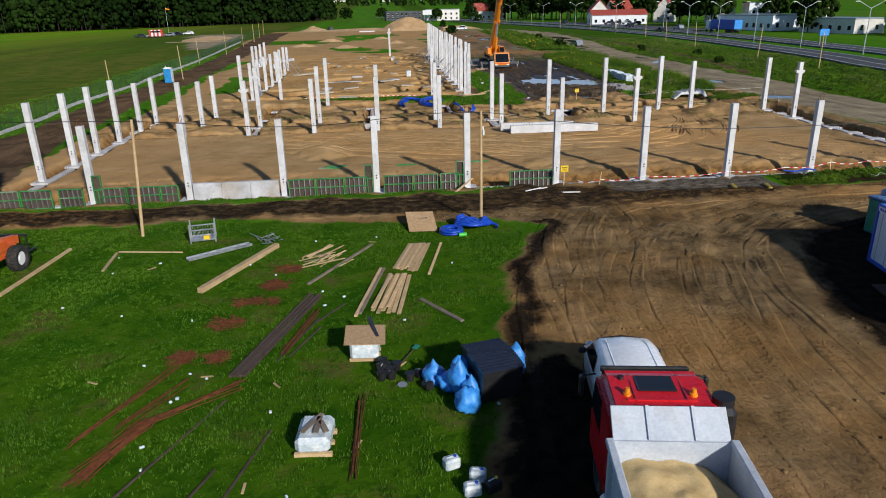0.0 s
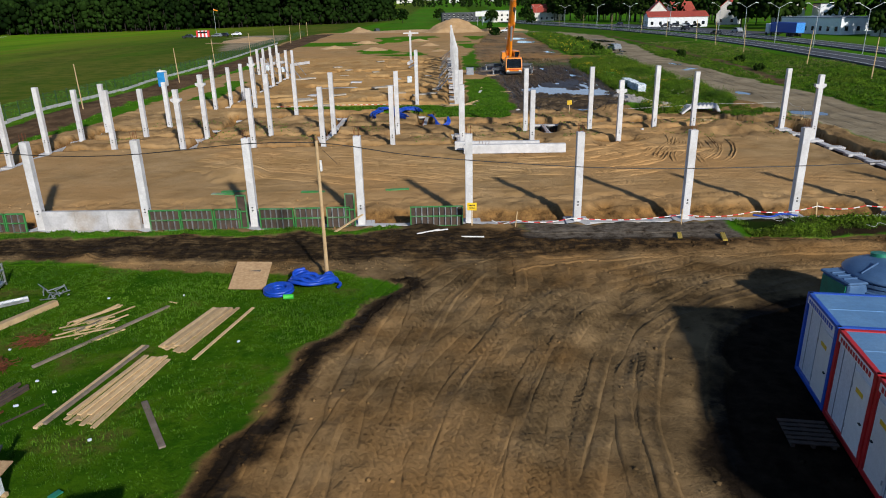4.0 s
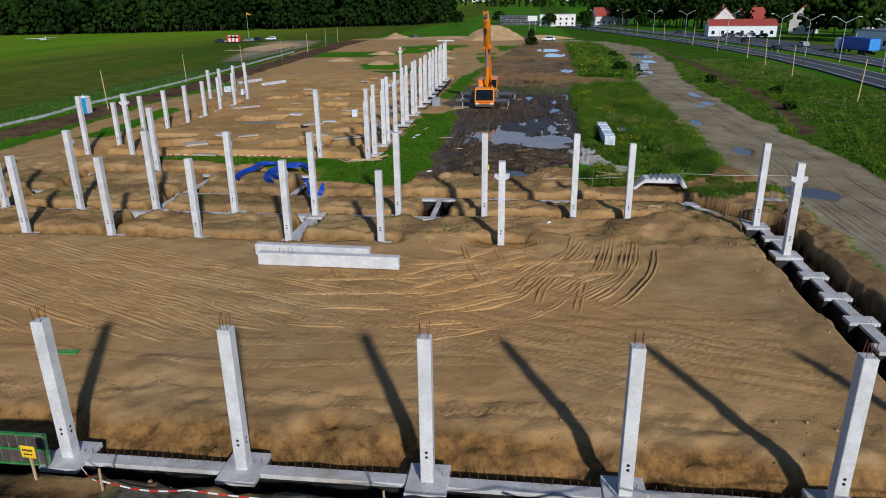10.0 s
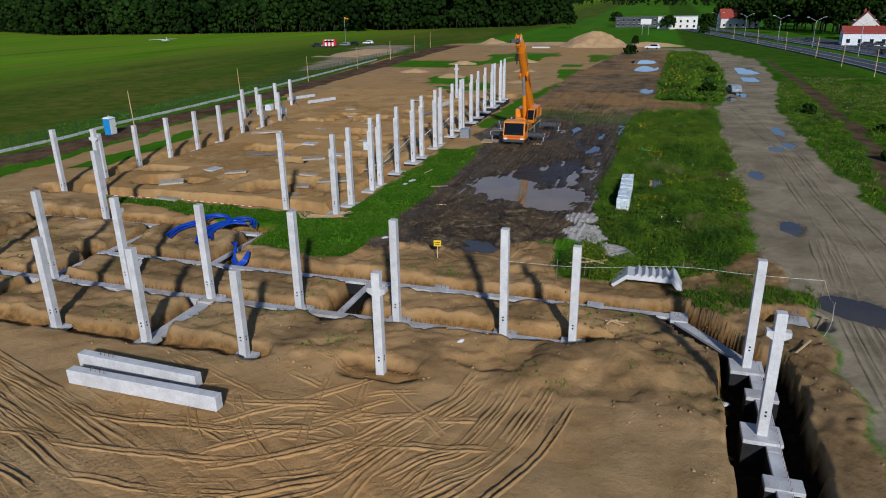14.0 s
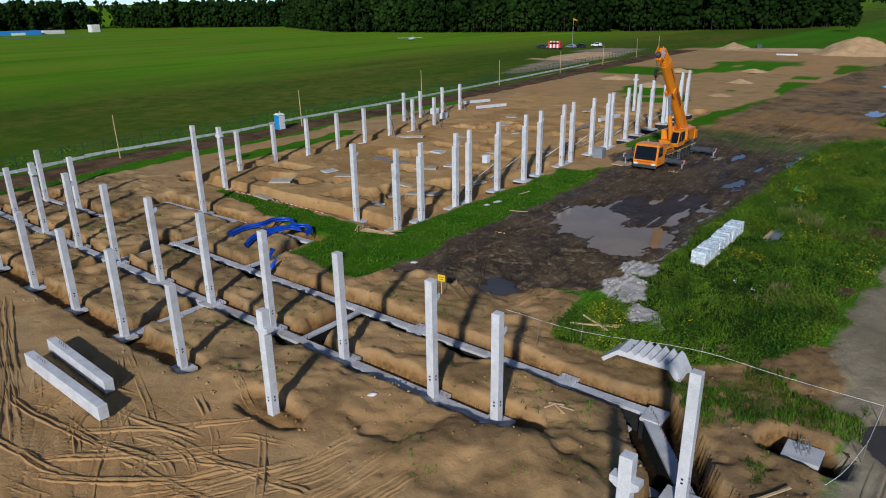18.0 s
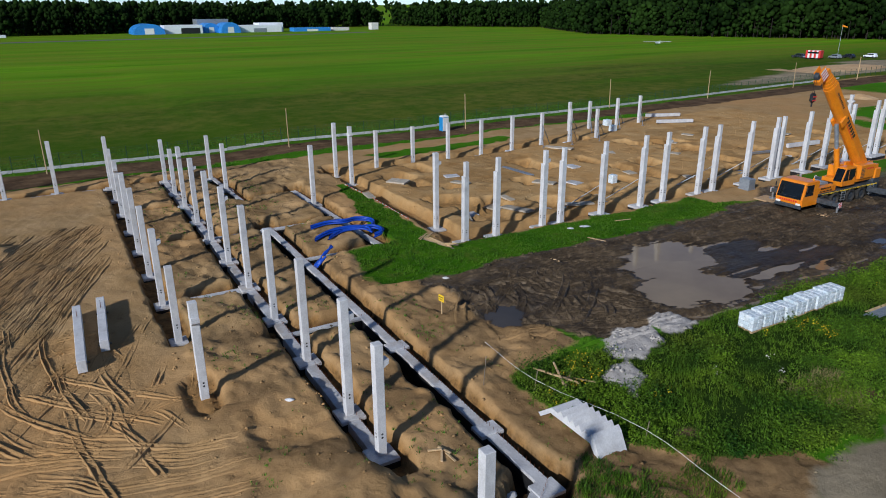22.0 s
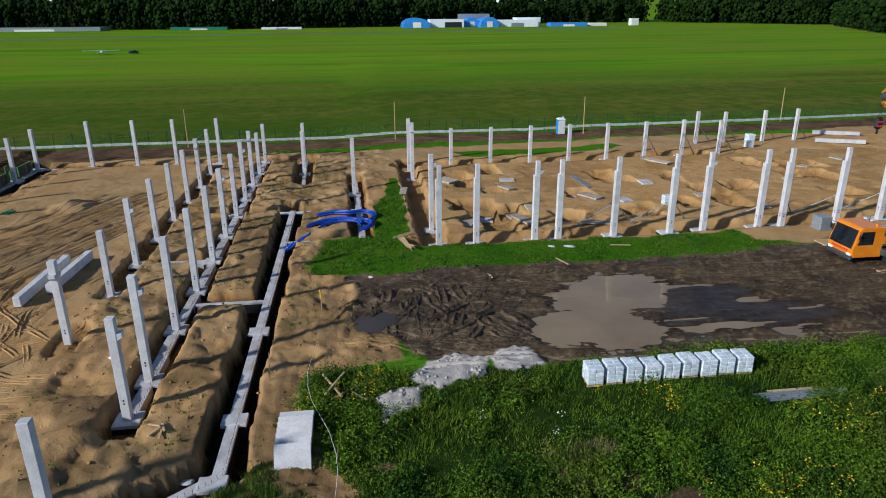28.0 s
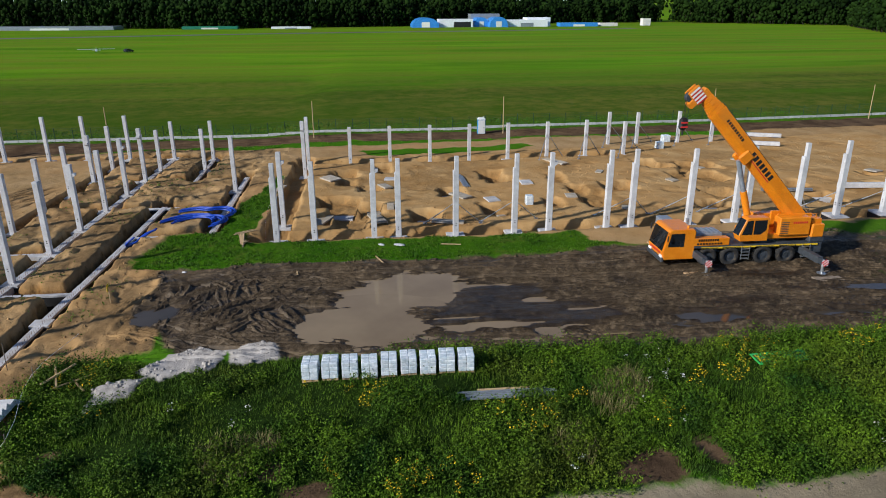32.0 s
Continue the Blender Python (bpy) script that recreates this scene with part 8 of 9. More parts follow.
YARD_RUNS = ([(8.0, 8), (8.4, 19.9), (8.6, 26.4), (9.4, 31.6), (12, 37)], [(11, 8), (12.0, 18.6), (13.8, 25.0), (16.4, 31.1), (20.8, 35.0), (28.0, 37.0), (50, 38)], [(9.6, 8), (10.2, 18.7), (11.0, 23.0), (13.1, 28.9), (17.2, 34.0), (24, 37.4)], [(11.2, 9), (11.2, 19), (12.1, 25.1), (14.4, 31.4), (15, 38)])
yard_random = random.Random(19)
ruts("yard_prints", [([(x + dx + yard_random.uniform(-0.3, 0.3), y + yard_random.uniform(-0.3, 0.3)) for x, y in run], PAIR) for run in YARD_RUNS for dx in (-1.3, -0.6, 0.7, 1.6)], "overlapping tyre prints in dry yard earth", 0.40, 0.03, 0.07, 0.17, 371)
ruts("yard_ruts", [
    ([(8.0, 8), (8.4, 19.9), (8.6, 26.4), (9.4, 31.6), (12, 37)], PAIR), ([(11, 8), (12.0, 18.6), (13.8, 25.0), (16.4, 31.1), (20.8, 35.0), (28.0, 37.0), (50, 38)], PAIR), ([(9.6, 8), (10.2, 18.7), (11.0, 23.0), (13.1, 28.9), (17.2, 34.0), (24, 37.4)], PAIR),
    ([(11.2, 9), (11.2, 19), (12.1, 25.1), (14.4, 31.4), (15, 38)], PAIR), ([(15.4, 9), (16.9, 20.3), (17.7, 25.4), (21.4, 31.6), (34, 36.2)], PAIR), ([(6.2, 22), (7.1, 26.1), (8.5, 30.2), (6.6, 37), (-8, 38.8)], PAIR), ([(5.2, 14), (6.4, 22.6), (7.8, 28.4)], PAIR),
    ([(13.4, 9), (14.2, 18), (15.4, 27), (19.6, 32.4), (30, 35.4), (52, 35.8)], PAIR), ([(9.2, 30), (11, 35), (17, 38), (30, 38.6), (52, 39)], PAIR)]
    + kept(drives(12, -30, 6, 38.4, 40.8, 0, 2, 40, 7), -34, 34, 38, 41.2), "wheel ruts and chevron prints in the yard earth", 0.42, 0.06, 0.045, 0.17, 311, 0.25)
ruts("track_ruts", [([(48.6, 44), (47.9, 60), (48.0, 76), (48.6, 92)], (-0.5, 0.0, 0.6)), ([(50.8, 44), (50.2, 66), (50.0, 90), (50.0, 120)], PAIR), ([(53.4, 50), (52, 80), (51.0, 120), (48, 160)], PAIR)], "long wheel ruts worn into the dirt track", 0.42, 0.06, 0.0, 0.35, 331, 0.0)
ruts("west_ruts", [([(-30.6, 42), (-32.4, 60), (-32.0, 90), (-31.8, 120), (-34, 160)], PAIR), ([(-29.6, 44), (-31, 66), (-30.6, 100), (-31, 130)], PAIR)], "wheel ruts along the dirt road by the fence", 0.45, 0.12, 0.0, 0.4, 351)

# ---- clods and stones ----
def rocks(name, n, box, accept, smin, smax, soil, label):
    x, y = np.random.uniform(box[0], box[1], n), np.random.uniform(box[2], box[3], n)
    z, so = height(x, y)
    keep = accept(so, x, y)
    x, y, z = x[keep], y[keep], z[keep]
    m = len(x)
    base = np.array([(0, 0, 1), (0.94, 0, 0.33), (-0.47, 0.82, 0.33), (-0.47, -0.82, 0.33), (0.5, 0.8, -0.4), (-0.95, 0, -0.4), (0.5, -0.8, -0.4)])
    faces = np.array([(0, 1, 2), (0, 2, 3), (0, 3, 1), (1, 4, 2), (2, 5, 3), (3, 6, 1), (1, 6, 4), (2, 4, 5), (3, 5, 6)])
    s = smin + (smax - smin) * np.random.rand(m) ** 3
    v = base[None] * (1 + 0.5 * (np.random.rand(m, 7, 3) - 0.5)) * s[:, None, None] * np.array([1, 1, 0.7])
    a = np.random.rand(m) * 6.28
    c, d = np.cos(a)[:, None], np.sin(a)[:, None]
    vx, vy = v[..., 0] * c - v[..., 1] * d, v[..., 0] * d + v[..., 1] * c
    co = np.stack([vx + x[:, None], vy + y[:, None], v[..., 2] + (z + s * 0.15)[:, None]], -1).reshape(-1, 3)
    fa = (faces[None] + (np.arange(m) * 7)[:, None, None]).reshape(-1, 3)
    me = tri_mesh(name, co, fa, EARTH)
    for title, keys in SOIL_SETS:
        at = me.attributes.new(title, "FLOAT_COLOR", "POINT")
        at.data.foreach_set("color", np.repeat(np.stack([so[k][keep] for k in keys], -1), 7, 0).astype(np.float32).ravel())
    tagged(new(name, me), label, "clods", kind="stuff")


rocks("mud_clods", 12000, (3, 50, 8, 42), lambda s, x, y: (s["yard"] > 0.5) & (np.random.rand(len(x)) < 0.25 + 0.75 * (inside(x, y, FRONT_ROAD) < 2.2)), 0.015, 0.10, ON_YARD, "crumbled clods of earth along the yard track")
rocks("mud_clods", 9000, (-30, 9, 36, 42), lambda s, x, y: s["yard"] > 0.5, 0.015, 0.08, ON_YARD, "crumbled clods on the dirt road")
rocks("mud_clods", 16000, (15, 38, 78, 150), lambda s, x, y: (s["mud"] > 0.5) & (s["sink"] < 0.3), 0.03, 0.16, ON_MUD, "clods thrown up by wheels in the mud")
rocks("sand_clods", 7000, (-26, 47, 42, 88), lambda s, x, y: (s["site"] > 0.6) & ((y > 64) | (y < 48.6) | (x > 39)), 0.015, 0.11, ON_SAND, "sandy clods around the trenches")
rocks("sand_clods", 7000, (-22, 14, 87, 165), lambda s, x, y: s["hall"] > 0.5, 0.02, 0.10, ON_SAND, "sandy clods inside the hall excavation")
rocks("grey_rubble", 900, (29, 38, 81, 93), lambda s, x, y: s["rubble"] > 0.3, 0.03, 0.16, (0, 0, 0, 1), "grey crushed concrete rubble")


# ---- grass and weeds ----
def tufts(name, n, box, accept, hmin, hmax, blades, spread, material, label, width=0.018):
    x, y = np.random.uniform(box[0], box[1], n), np.random.uniform(box[2], box[3], n)
    z, so = height(x, y)
    keep = accept(so, x, y)
    x, y, z = x[keep], y[keep], z[keep]
    m = len(x)
    tall = hmin + (hmax - hmin) * np.clip(0.5 + fbm(x * 0.5, y * 0.5, 101) * 1.1 + 0.5 * (np.random.rand(m) - 0.5), 0, 1)
    a = np.random.rand(m, blades) * 6.283
    lean = (0.25 + 0.75 * np.random.rand(m, blades)) * tall[:, None] * 0.8
    h = tall[:, None] * (0.55 + 0.6 * np.random.rand(m, blades))
    ox, oy = spread * (np.random.rand(m, blades) - 0.5), spread * (np.random.rand(m, blades) - 0.5)
    bx0, by0 = x[:, None] + ox, y[:, None] + oy
    w = width * (0.7 + 0.8 * np.random.rand(m, blades)) * (1 + 1.5 * tall[:, None])
    p0 = np.stack([bx0 - w * np.sin(a), by0 + w * np.cos(a), np.broadcast_to(z[:, None] - 0.02, bx0.shape)], -1)
    p1 = np.stack([bx0 + w * np.sin(a), by0 - w * np.cos(a), np.broadcast_to(z[:, None] - 0.02, bx0.shape)], -1)
    p2 = np.stack([bx0 + lean * np.cos(a), by0 + lean * np.sin(a), z[:, None] + h], -1)
    co = np.stack([p0, p1, p2], 2).reshape(-1, 3)
    fa = np.arange(len(co)).reshape(-1, 3)
    tagged(new(name, tri_mesh(name, co, fa, material)), label, "grass", kind="stuff")


def turf_only(s, x, y):
    return (s["soil"] < 0.35) & (s["rubble"] < 0.3) & (s["grey"] < 0.4)


tufts("yard_grass", 62000, (-26, 9, 9, 38.5), lambda s, x, y: turf_only(s, x, y) & (np.random.rand(len(x)) < 0.25 + 1.2 * np.clip(fbm(x * 0.4, y * 0.4, 107) + 0.35, 0, 1)), 0.03, 0.12, 7, 0.16, YARD_BLADE, "short trampled yard grass", 0.010)
tufts("verge_grass", 9000, (-34, 14, 40.8, 43.3), turf_only, 0.04, 0.12, 6, 0.18, YARD_BLADE, "narrow grass verge before the front columns")
tufts("strip_grass", 22000, (-9, 19, 79, 121), turf_only, 0.06, 0.22, 6, 0.2, YARD_BLADE, "bright grass strip beside the hall")
tufts("meadow_weeds", 40000, (31, 48, 79, 152), lambda s, x, y: (s["meadow"] > 0.3) & (s["rubble"] < 0.3) & (np.random.rand(len(x)) < 0.2 + 1.4 * np.clip(fbm(x * 0.35, y * 0.35, 103) + 0.45, 0, 1)), 0.08, 0.30, 9, 0.34, WEED_BLADE, "tall rank weeds on the meadow strip", 0.011)
tufts("dry_grass", 5000, (36, 44, 89, 116), lambda s, x, y: (np.minimum(np.hypot(x - 40.9, y - 91.2) / 1.5, np.minimum(np.hypot(x - 37.6, y - 108.5) / 1.6, np.hypot(x - 41.6, y - 105.4) / 1.0)) + 0.8 * fbm(x * 0.7, y * 0.7, 161) < 1), 0.3, 0.7, 10, 0.3, DRY_BLADE, "pale dry grass standing among the weeds", 0.009)
tufts("front_weeds", 9000, (26, 52, 39.2, 43.2), lambda s, x, y: (s["yard"] < 0.5) & (s["site"] < 0.4) & (fbm(x * 0.5, y * 0.5, 145) > -0.12), 0.05, 0.2, 9, 0.3, WEED_BLADE, "green weeds before the front trench", 0.010)
tufts("verge_weeds", 30000, (44, 78, 42, 190), lambda s, x, y: (s["track"] < 0.3) & (s["west"] < 0.3) & (s["site"] < 0.3) & (s["meadow"] < 0.5), 0.08, 0.30, 7, 0.45, WEED_BLADE, "uncut weeds between track and road", 0.018)
tufts("bank_weeds", 6000, (36, 46.5, 71, 82.5), lambda s, x, y: (s["cut"] < 0.1) & (x + y > 117) & (fbm(x * 0.45, y * 0.45, 163) > -0.05) & ~((x > 44) & (y < 78.6)), 0.06, 0.28, 8, 0.3, WEED_BLADE, "weeds sprouting on the trench bank", 0.012)
tufts("verge_straw", 4500, (52, 80, 60, 200), lambda s, x, y: (s["track"] < 0.3) & (s["west"] < 0.3) & (fbm(x * 0.12, y * 0.07, 165) > 0.02), 0.15, 0.40, 7, 0.5, DRY_BLADE, "pale dry grass on the rough verge", 0.022)
tufts("fence_grass", 9000, (-46, -28, 40, 170), turf_only, 0.06, 0.22, 6, 0.4, GRASS_BLADE, "long grass along the fence", 0.03)
tufts("sand_weeds", 4200, (-20, 42, 66, 80), lambda s, x, y: (s["site"] > 0.5) & (s["cut"] < 0.1) & (fbm(x * 0.3, y * 0.3, 111) > 0.12), 0.03, 0.13, 6, 0.2, GRASS_BLADE, "sparse weeds on the sand banks")


def clumps(name, n, box, accept, rmin, rmax, leaves, material, label, size=0.07):
    """Bushy weeds: each a low dome of many small leaves."""
    x, y = np.random.uniform(box[0], box[1], n), np.random.uniform(box[2], box[3], n)
    z, so = height(x, y)
    keep = accept(so, x, y)
    x, y, z = x[keep], y[keep], z[keep]
    m = len(x)
    r = rmin + (rmax - rmin) * np.random.rand(m) ** 1.6
    el, az = np.arcsin(np.random.rand(m, leaves)), np.random.rand(m, leaves) * 6.283
    q = r[:, None] * (0.55 + 0.5 * np.random.rand(m, leaves)) * (1 + 0.35 * np.sin(3 * az + 9 * x[:, None]))
    cx, cy = x[:, None] + q * np.cos(el) * np.cos(az), y[:, None] + q * np.cos(el) * np.sin(az)
    cz = z[:, None] + q * np.sin(el) * (0.7 + 0.5 * np.random.rand(m, 1))
    s = size * (0.6 + 0.9 * np.random.rand(m, leaves))
    u, v = np.random.randn(m, leaves, 3), np.random.randn(m, leaves, 3)
    u /= np.linalg.norm(u, axis=-1, keepdims=True)
    v = np.cross(u, v)
    v /= np.linalg.norm(v, axis=-1, keepdims=True)
    c = np.stack([cx, cy, cz], -1)
    co = np.stack([c + u * s[..., None] * 1.3, c - u * s[..., None] * 0.4 + v * s[..., None] * 0.6, c - u * s[..., None] * 0.4 - v * s[..., None] * 0.6], 2).reshape(-1, 3)
    tagged(new(name, tri_mesh(name, co, np.arange(len(co)).reshape(-1, 3), material)), label, "weeds", kind="stuff")


clumps("meadow_bushes", 5600, (31, 48, 79, 152), lambda s, x, y: (s["meadow"] > 0.4) & (s["rubble"] < 0.2) & (fbm(x * 0.28, y * 0.28, 143) > -0.24), 0.25, 1.05, 175, WEED_BLADE, "bushy green mugwort and nettles on the meadow strip", 0.052)
clumps("front_bushes", 900, (26, 50, 39.8, 42.6), lambda s, x, y: (s["yard"] < 0.4) & (s["site"] < 0.3) & (fbm(x * 0.5, y * 0.5, 145) > 0.1), 0.08, 0.36, 60, WEED_BLADE, "leafy weeds before the front trench", 0.05)
clumps("verge_bushes", 1300, (54, 76, 60, 190), lambda s, x, y: (s["track"] < 0.2) & (s["west"] < 0.3), 0.25, 0.8, 50, WEED_BLADE, "bushy weeds on the verge", 0.09)


def blooms(name, n, box, key, material, label, hmin, hmax, size, seed):
    x, y = np.random.uniform(box[0], box[1], n), np.random.uniform(box[2], box[3], n)
    z, so = height(x, y)
    keep = (so[key] > 0.4) & (so["rubble"] < 0.3) & (fbm(x * 0.3, y * 0.3, seed) > 0.3)
    x, y, z = x[keep], y[keep], z[keep]
    m, k = len(x), 9
    cx, cy = x[:, None] + 0.28 * (np.random.rand(m, k) - 0.5), y[:, None] + 0.28 * (np.random.rand(m, k) - 0.5)
    cz = z[:, None] + hmin + (hmax - hmin) * np.random.rand(m, k)
    a = np.random.rand(m, k) * 6.28
    s = size * (0.6 + 0.8 * np.random.rand(m, k))
    tri = [np.stack([cx + s * np.cos(a + t), cy + s * np.sin(a + t), cz + (s * 0.8 if t == 0 else 0)], -1) for t in (0, 2.1, 4.2)]
    co = np.stack(tri, 2).reshape(-1, 3)
    tagged(new(name, tri_mesh(name, co, np.arange(len(co)).reshape(-1, 3), material)), label, "flowers", kind="stuff")


clumps("north_bushes", 1500, (36, 52, 158, 270), lambda s, x, y: s["meadow"] > 0.4, 0.4, 1.1, 40, WEED_BLADE, "rank weeds on the northern grass island", 0.14)
blooms("northern_goldenrod", 500, (36, 52, 158, 270), "meadow", FLOWER, "yellow goldenrod on the northern grass island", 0.4, 0.9, 0.09, 123)
blooms("goldenrod", 4600, (31, 48, 79, 152), "meadow", FLOWER, "yellow goldenrod blooming among weeds", 0.22, 0.62, 0.040, 121)
blooms("white_blooms", 260, (34, 48, 79, 152), "meadow", FLOWER_WHITE, "white flower heads among weeds", 0.25, 0.6, 0.05, 131)


# ---- woods ----
ICO = bmesh.new()
bmesh.ops.create_icosphere(ICO, subdivisions=1, radius=1.0)
ICO_V = np.array([v.co[:] for v in ICO.verts])
ICO_F = np.array([[v.index for v in f.verts] for f in ICO.faces])
ICO.free()


def crowns(x, y, z, h, r, lumps, jitter=0.55, low=0.3):
    """Vertices and faces of ragged crowns made of many clumps."""
    m = len(x)
    k, nv = lumps, len(ICO_V)
    u = np.random.rand(m, k)
    lift = low + (0.95 - low) * u
    wide = np.sqrt(np.clip(1 - ((lift - 0.5) / 0.52) ** 2, 0.12, 1))
    a = np.random.rand(m, k) * 6.283
    off = 0.80 * r[:, None] * wide * np.sqrt(np.random.rand(m, k))
    cx, cy, cz = x[:, None] + off * np.cos(a), y[:, None] + off * np.sin(a), z[:, None] + h[:, None] * lift
    s = r[:, None] * (0.9 + 0.8 * np.random.rand(m, k)) / k ** 0.5 * 0.95
    v = ICO_V[None, None] * (1 + jitter * (np.random.rand(m, k, nv, 1) - 0.5)) * s[..., None, None] * np.array([1, 1, 0.85 + 0.3 * np.random.rand()])
    co = v + np.stack([cx, cy, cz], -1)[:, :, None]
    fa = ICO_F[None] + (np.arange(m * k) * nv)[:, None, None]
    return co.reshape(-1, 3), fa.reshape(-1, 3)


def trunks(x, y, z, h, r):
    m, n = len(x), 5
    a = np.arange(n) * 2 * np.pi / n
    lo = np.stack([x[:, None] + r[:, None] * np.cos(a), y[:, None] + r[:, None] * np.sin(a), np.repeat(z[:, None], n, 1)], -1)
    hi = np.stack([x[:, None] + 0.5 * r[:, None] * np.cos(a), y[:, None] + 0.5 * r[:, None] * np.sin(a), np.repeat((z + h * 0.7)[:, None], n, 1)], -1)
    co = np.concatenate([lo, hi], 1)
    f = []
    for i in range(n):
        j = (i + 1) % n
        f += [(i, j, n + j), (i, n + j, n + i)]
    fa = np.array(f)[None] + (np.arange(m) * 2 * n)[:, None, None]
    return co.reshape(-1, 3), fa.reshape(-1, 3)


def wood(name, edge, depth, n, hmin, hmax, lumps, label):
    """A belt of trees behind an edge line, rising into the depth."""
    seg = [Vector(p) for p in edge]
    lens = np.array([(b - a).length for a, b in zip(seg, seg[1:])])
    pick = np.random.choice(len(lens), n, p=lens / lens.sum())
    t, back = np.random.rand(n), depth * np.random.rand(n) ** 1.6
    A, Bp = np.array([p[:] for p in seg[:-1]])[pick], np.array([p[:] for p in seg[1:]])[pick]
    d = Bp - A
    nr = np.stack([-d[:, 1], d[:, 0]], 1) / np.linalg.norm(d, axis=1)[:, None]
    P = A + d * t[:, None] + nr * back[:, None]
    x, y = P[:, 0], P[:, 1]
    z = height(x, y)[0]
    h = hmin + (hmax - hmin) * np.random.rand(n)
    h *= 0.75 + 0.25 * step(back, 0, 20)
    r = h * (0.20 + 0.10 * np.random.rand(n))
    co, fa = crowns(x, y, z, h, r, lumps, 0.6, 0.12)
    ob = tagged(new(name, tri_mesh(name, co, fa, FOREST_LEAF)), label, "forest", kind="stuff")
    co, fa = trunks(x, y, z - 0.3, h, h * 0.014)
    tagged(new(name + "_trunks", tri_mesh(name + "_trunks", co, fa, BARK)), "slender trunks at the forest edge", "tree trunks", kind="stuff")


wood("west_forest", [(-700, -620), (-655, -260), (-620, -40), (-660, 120), (-740, 300), (-745, 440), (-590, 560)], 170, 2700, 20, 30, 15, "dark mixed forest behind the airfield")
wood("north_forest", [(-590, 560), (-380, 445), (-260, 468), (-140, 485), (-60, 540), (-35, 640)], 180, 2300, 18, 31, 15, "dark green forest north of the airfield")
wood("far_forest", [(-1500, -900), (-1300, 200), (-1200, 800), (-700, 1300), (-300, 1500)], 500, 700, 18, 26, 6, "distant forested ridge")
wood("town_trees", [(-300, 1500), (100, 1250), (420, 1150), (700, 900), (800, 500)], 260, 600, 12, 20, 8, "distant trees around the town")


def tree(x, y, h, r, lumps=16, label="broad leafy tree with a dense dark green crown"):
    z = float(height(np.array([x]), np.array([y]))[0][0])
    t = thing("tree", (x, y, z), label, "tree", "roadside trees")
    bm = rod(B(), (0, 0, -0.4), (0.1, 0, h * 0.5), h * 0.022, 9, h * 0.014)
    for k in range(5):
        a = k * 1.26 + random.random()
        rod(bm, (0, 0, h * (0.3 + 0.05 * k)), (r * 0.6 * math.cos(a), r * 0.6 * math.sin(a), h * (0.5 + 0.07 * k)), h * 0.009, 6, h * 0.004)
    part("trunk", bm, BARK, t)
    o = np.array([0.0])
    co, fa = crowns(o, o, o, np.array([float(h)]), np.array([float(r)]), lumps * 5, 0.9)
    part("crown", tri_mesh("crown", co, fa, TREE_LEAF), None, t)


for i in range(16):
    tree(150 + random.uniform(-18, 22), 205 + 17 * i + random.uniform(-6, 6), random.uniform(12, 19), random.uniform(5, 8), 22)
for i in range(34):
    tree(74 + 1.6 * i + random.uniform(-5, 8), 520 - 4.2 * i + random.uniform(-10, 25), random.uniform(13, 20), random.uniform(5, 8), 18, "dark tree in the belt behind the road")
for i in range(22):
    tree(118 + random.uniform(-10, 30) - 0.05 * i * 4, 305 + 13 * i + random.uniform(-5, 5), random.uniform(10, 17), random.uniform(4.5, 7), 18)
for x, y, h, r in ((131, 205, 7, 4.5), (128, 262, 15, 8), (133, 270, 16, 8), (121, 275, 13, 7), (150, 190, 12, 7), (88, 420, 8, 5), (60, 450, 9, 6), (40, 470, 8, 5), (150, 168, 14, 8), (165, 150, 15, 8), (175, 130, 15, 9), (28, 296, 4, 1.8), (-20, 500, 10, 6), (5, 560, 9, 6), (55, 380, 5, 3)):
    tree(x, y, h, r, 20)

# bushes in the rough ground by the track
for x, y, s in ((45.5, 172, 1.6), (60, 118, 1.0), (64, 135, 1.1), (58, 150, 1.2), (48, 205, 1.4), (28, 262, 2.4)):
    z = float(height(np.array([x]), np.array([y]))[0][0])
    o = np.array([0.0])
    co, fa = crowns(o, o, o - 0.4 * s, np.array([1.5 * s]), np.array([1.1 * s]), 60, 0.9)
    ob = new("bush", tri_mesh("bush", co, fa, TREE_LEAF))
    ob.location = (x, y, z)
    tagged(ob, "low leafy bush growing beside the dirt track", "bush", "bushes")

# ---- heaps of dug sand ----
def heap(x, y, rx, ry, h, seed, label):
    xs, ys = np.linspace(-rx * 1.15, rx * 1.15, 44), np.linspace(-ry * 1.15, ry * 1.15, 44)
    X, Y = np.meshgrid(xs, ys)
    d = np.hypot(X / rx, Y / ry) + 0.22 * fbm(X / rx * 2.2, Y / ry * 2.2, seed)
    Z = h * np.clip(1 - d, -0.06, 1) * (1 + 0.2 * fbm(X / rx * 4, Y / ry * 4, seed + 3))
    me = sheet("spoil_mound", xs, ys, Z)
    me.materials.append(HEAP)
    ob = new("spoil_mound", me)
    ob.location = (x, y, float(height(np.array([x]), np.array([y]))[0][0]) - 0.05)
    tagged(ob, label, "sand heap", "sand heaps")


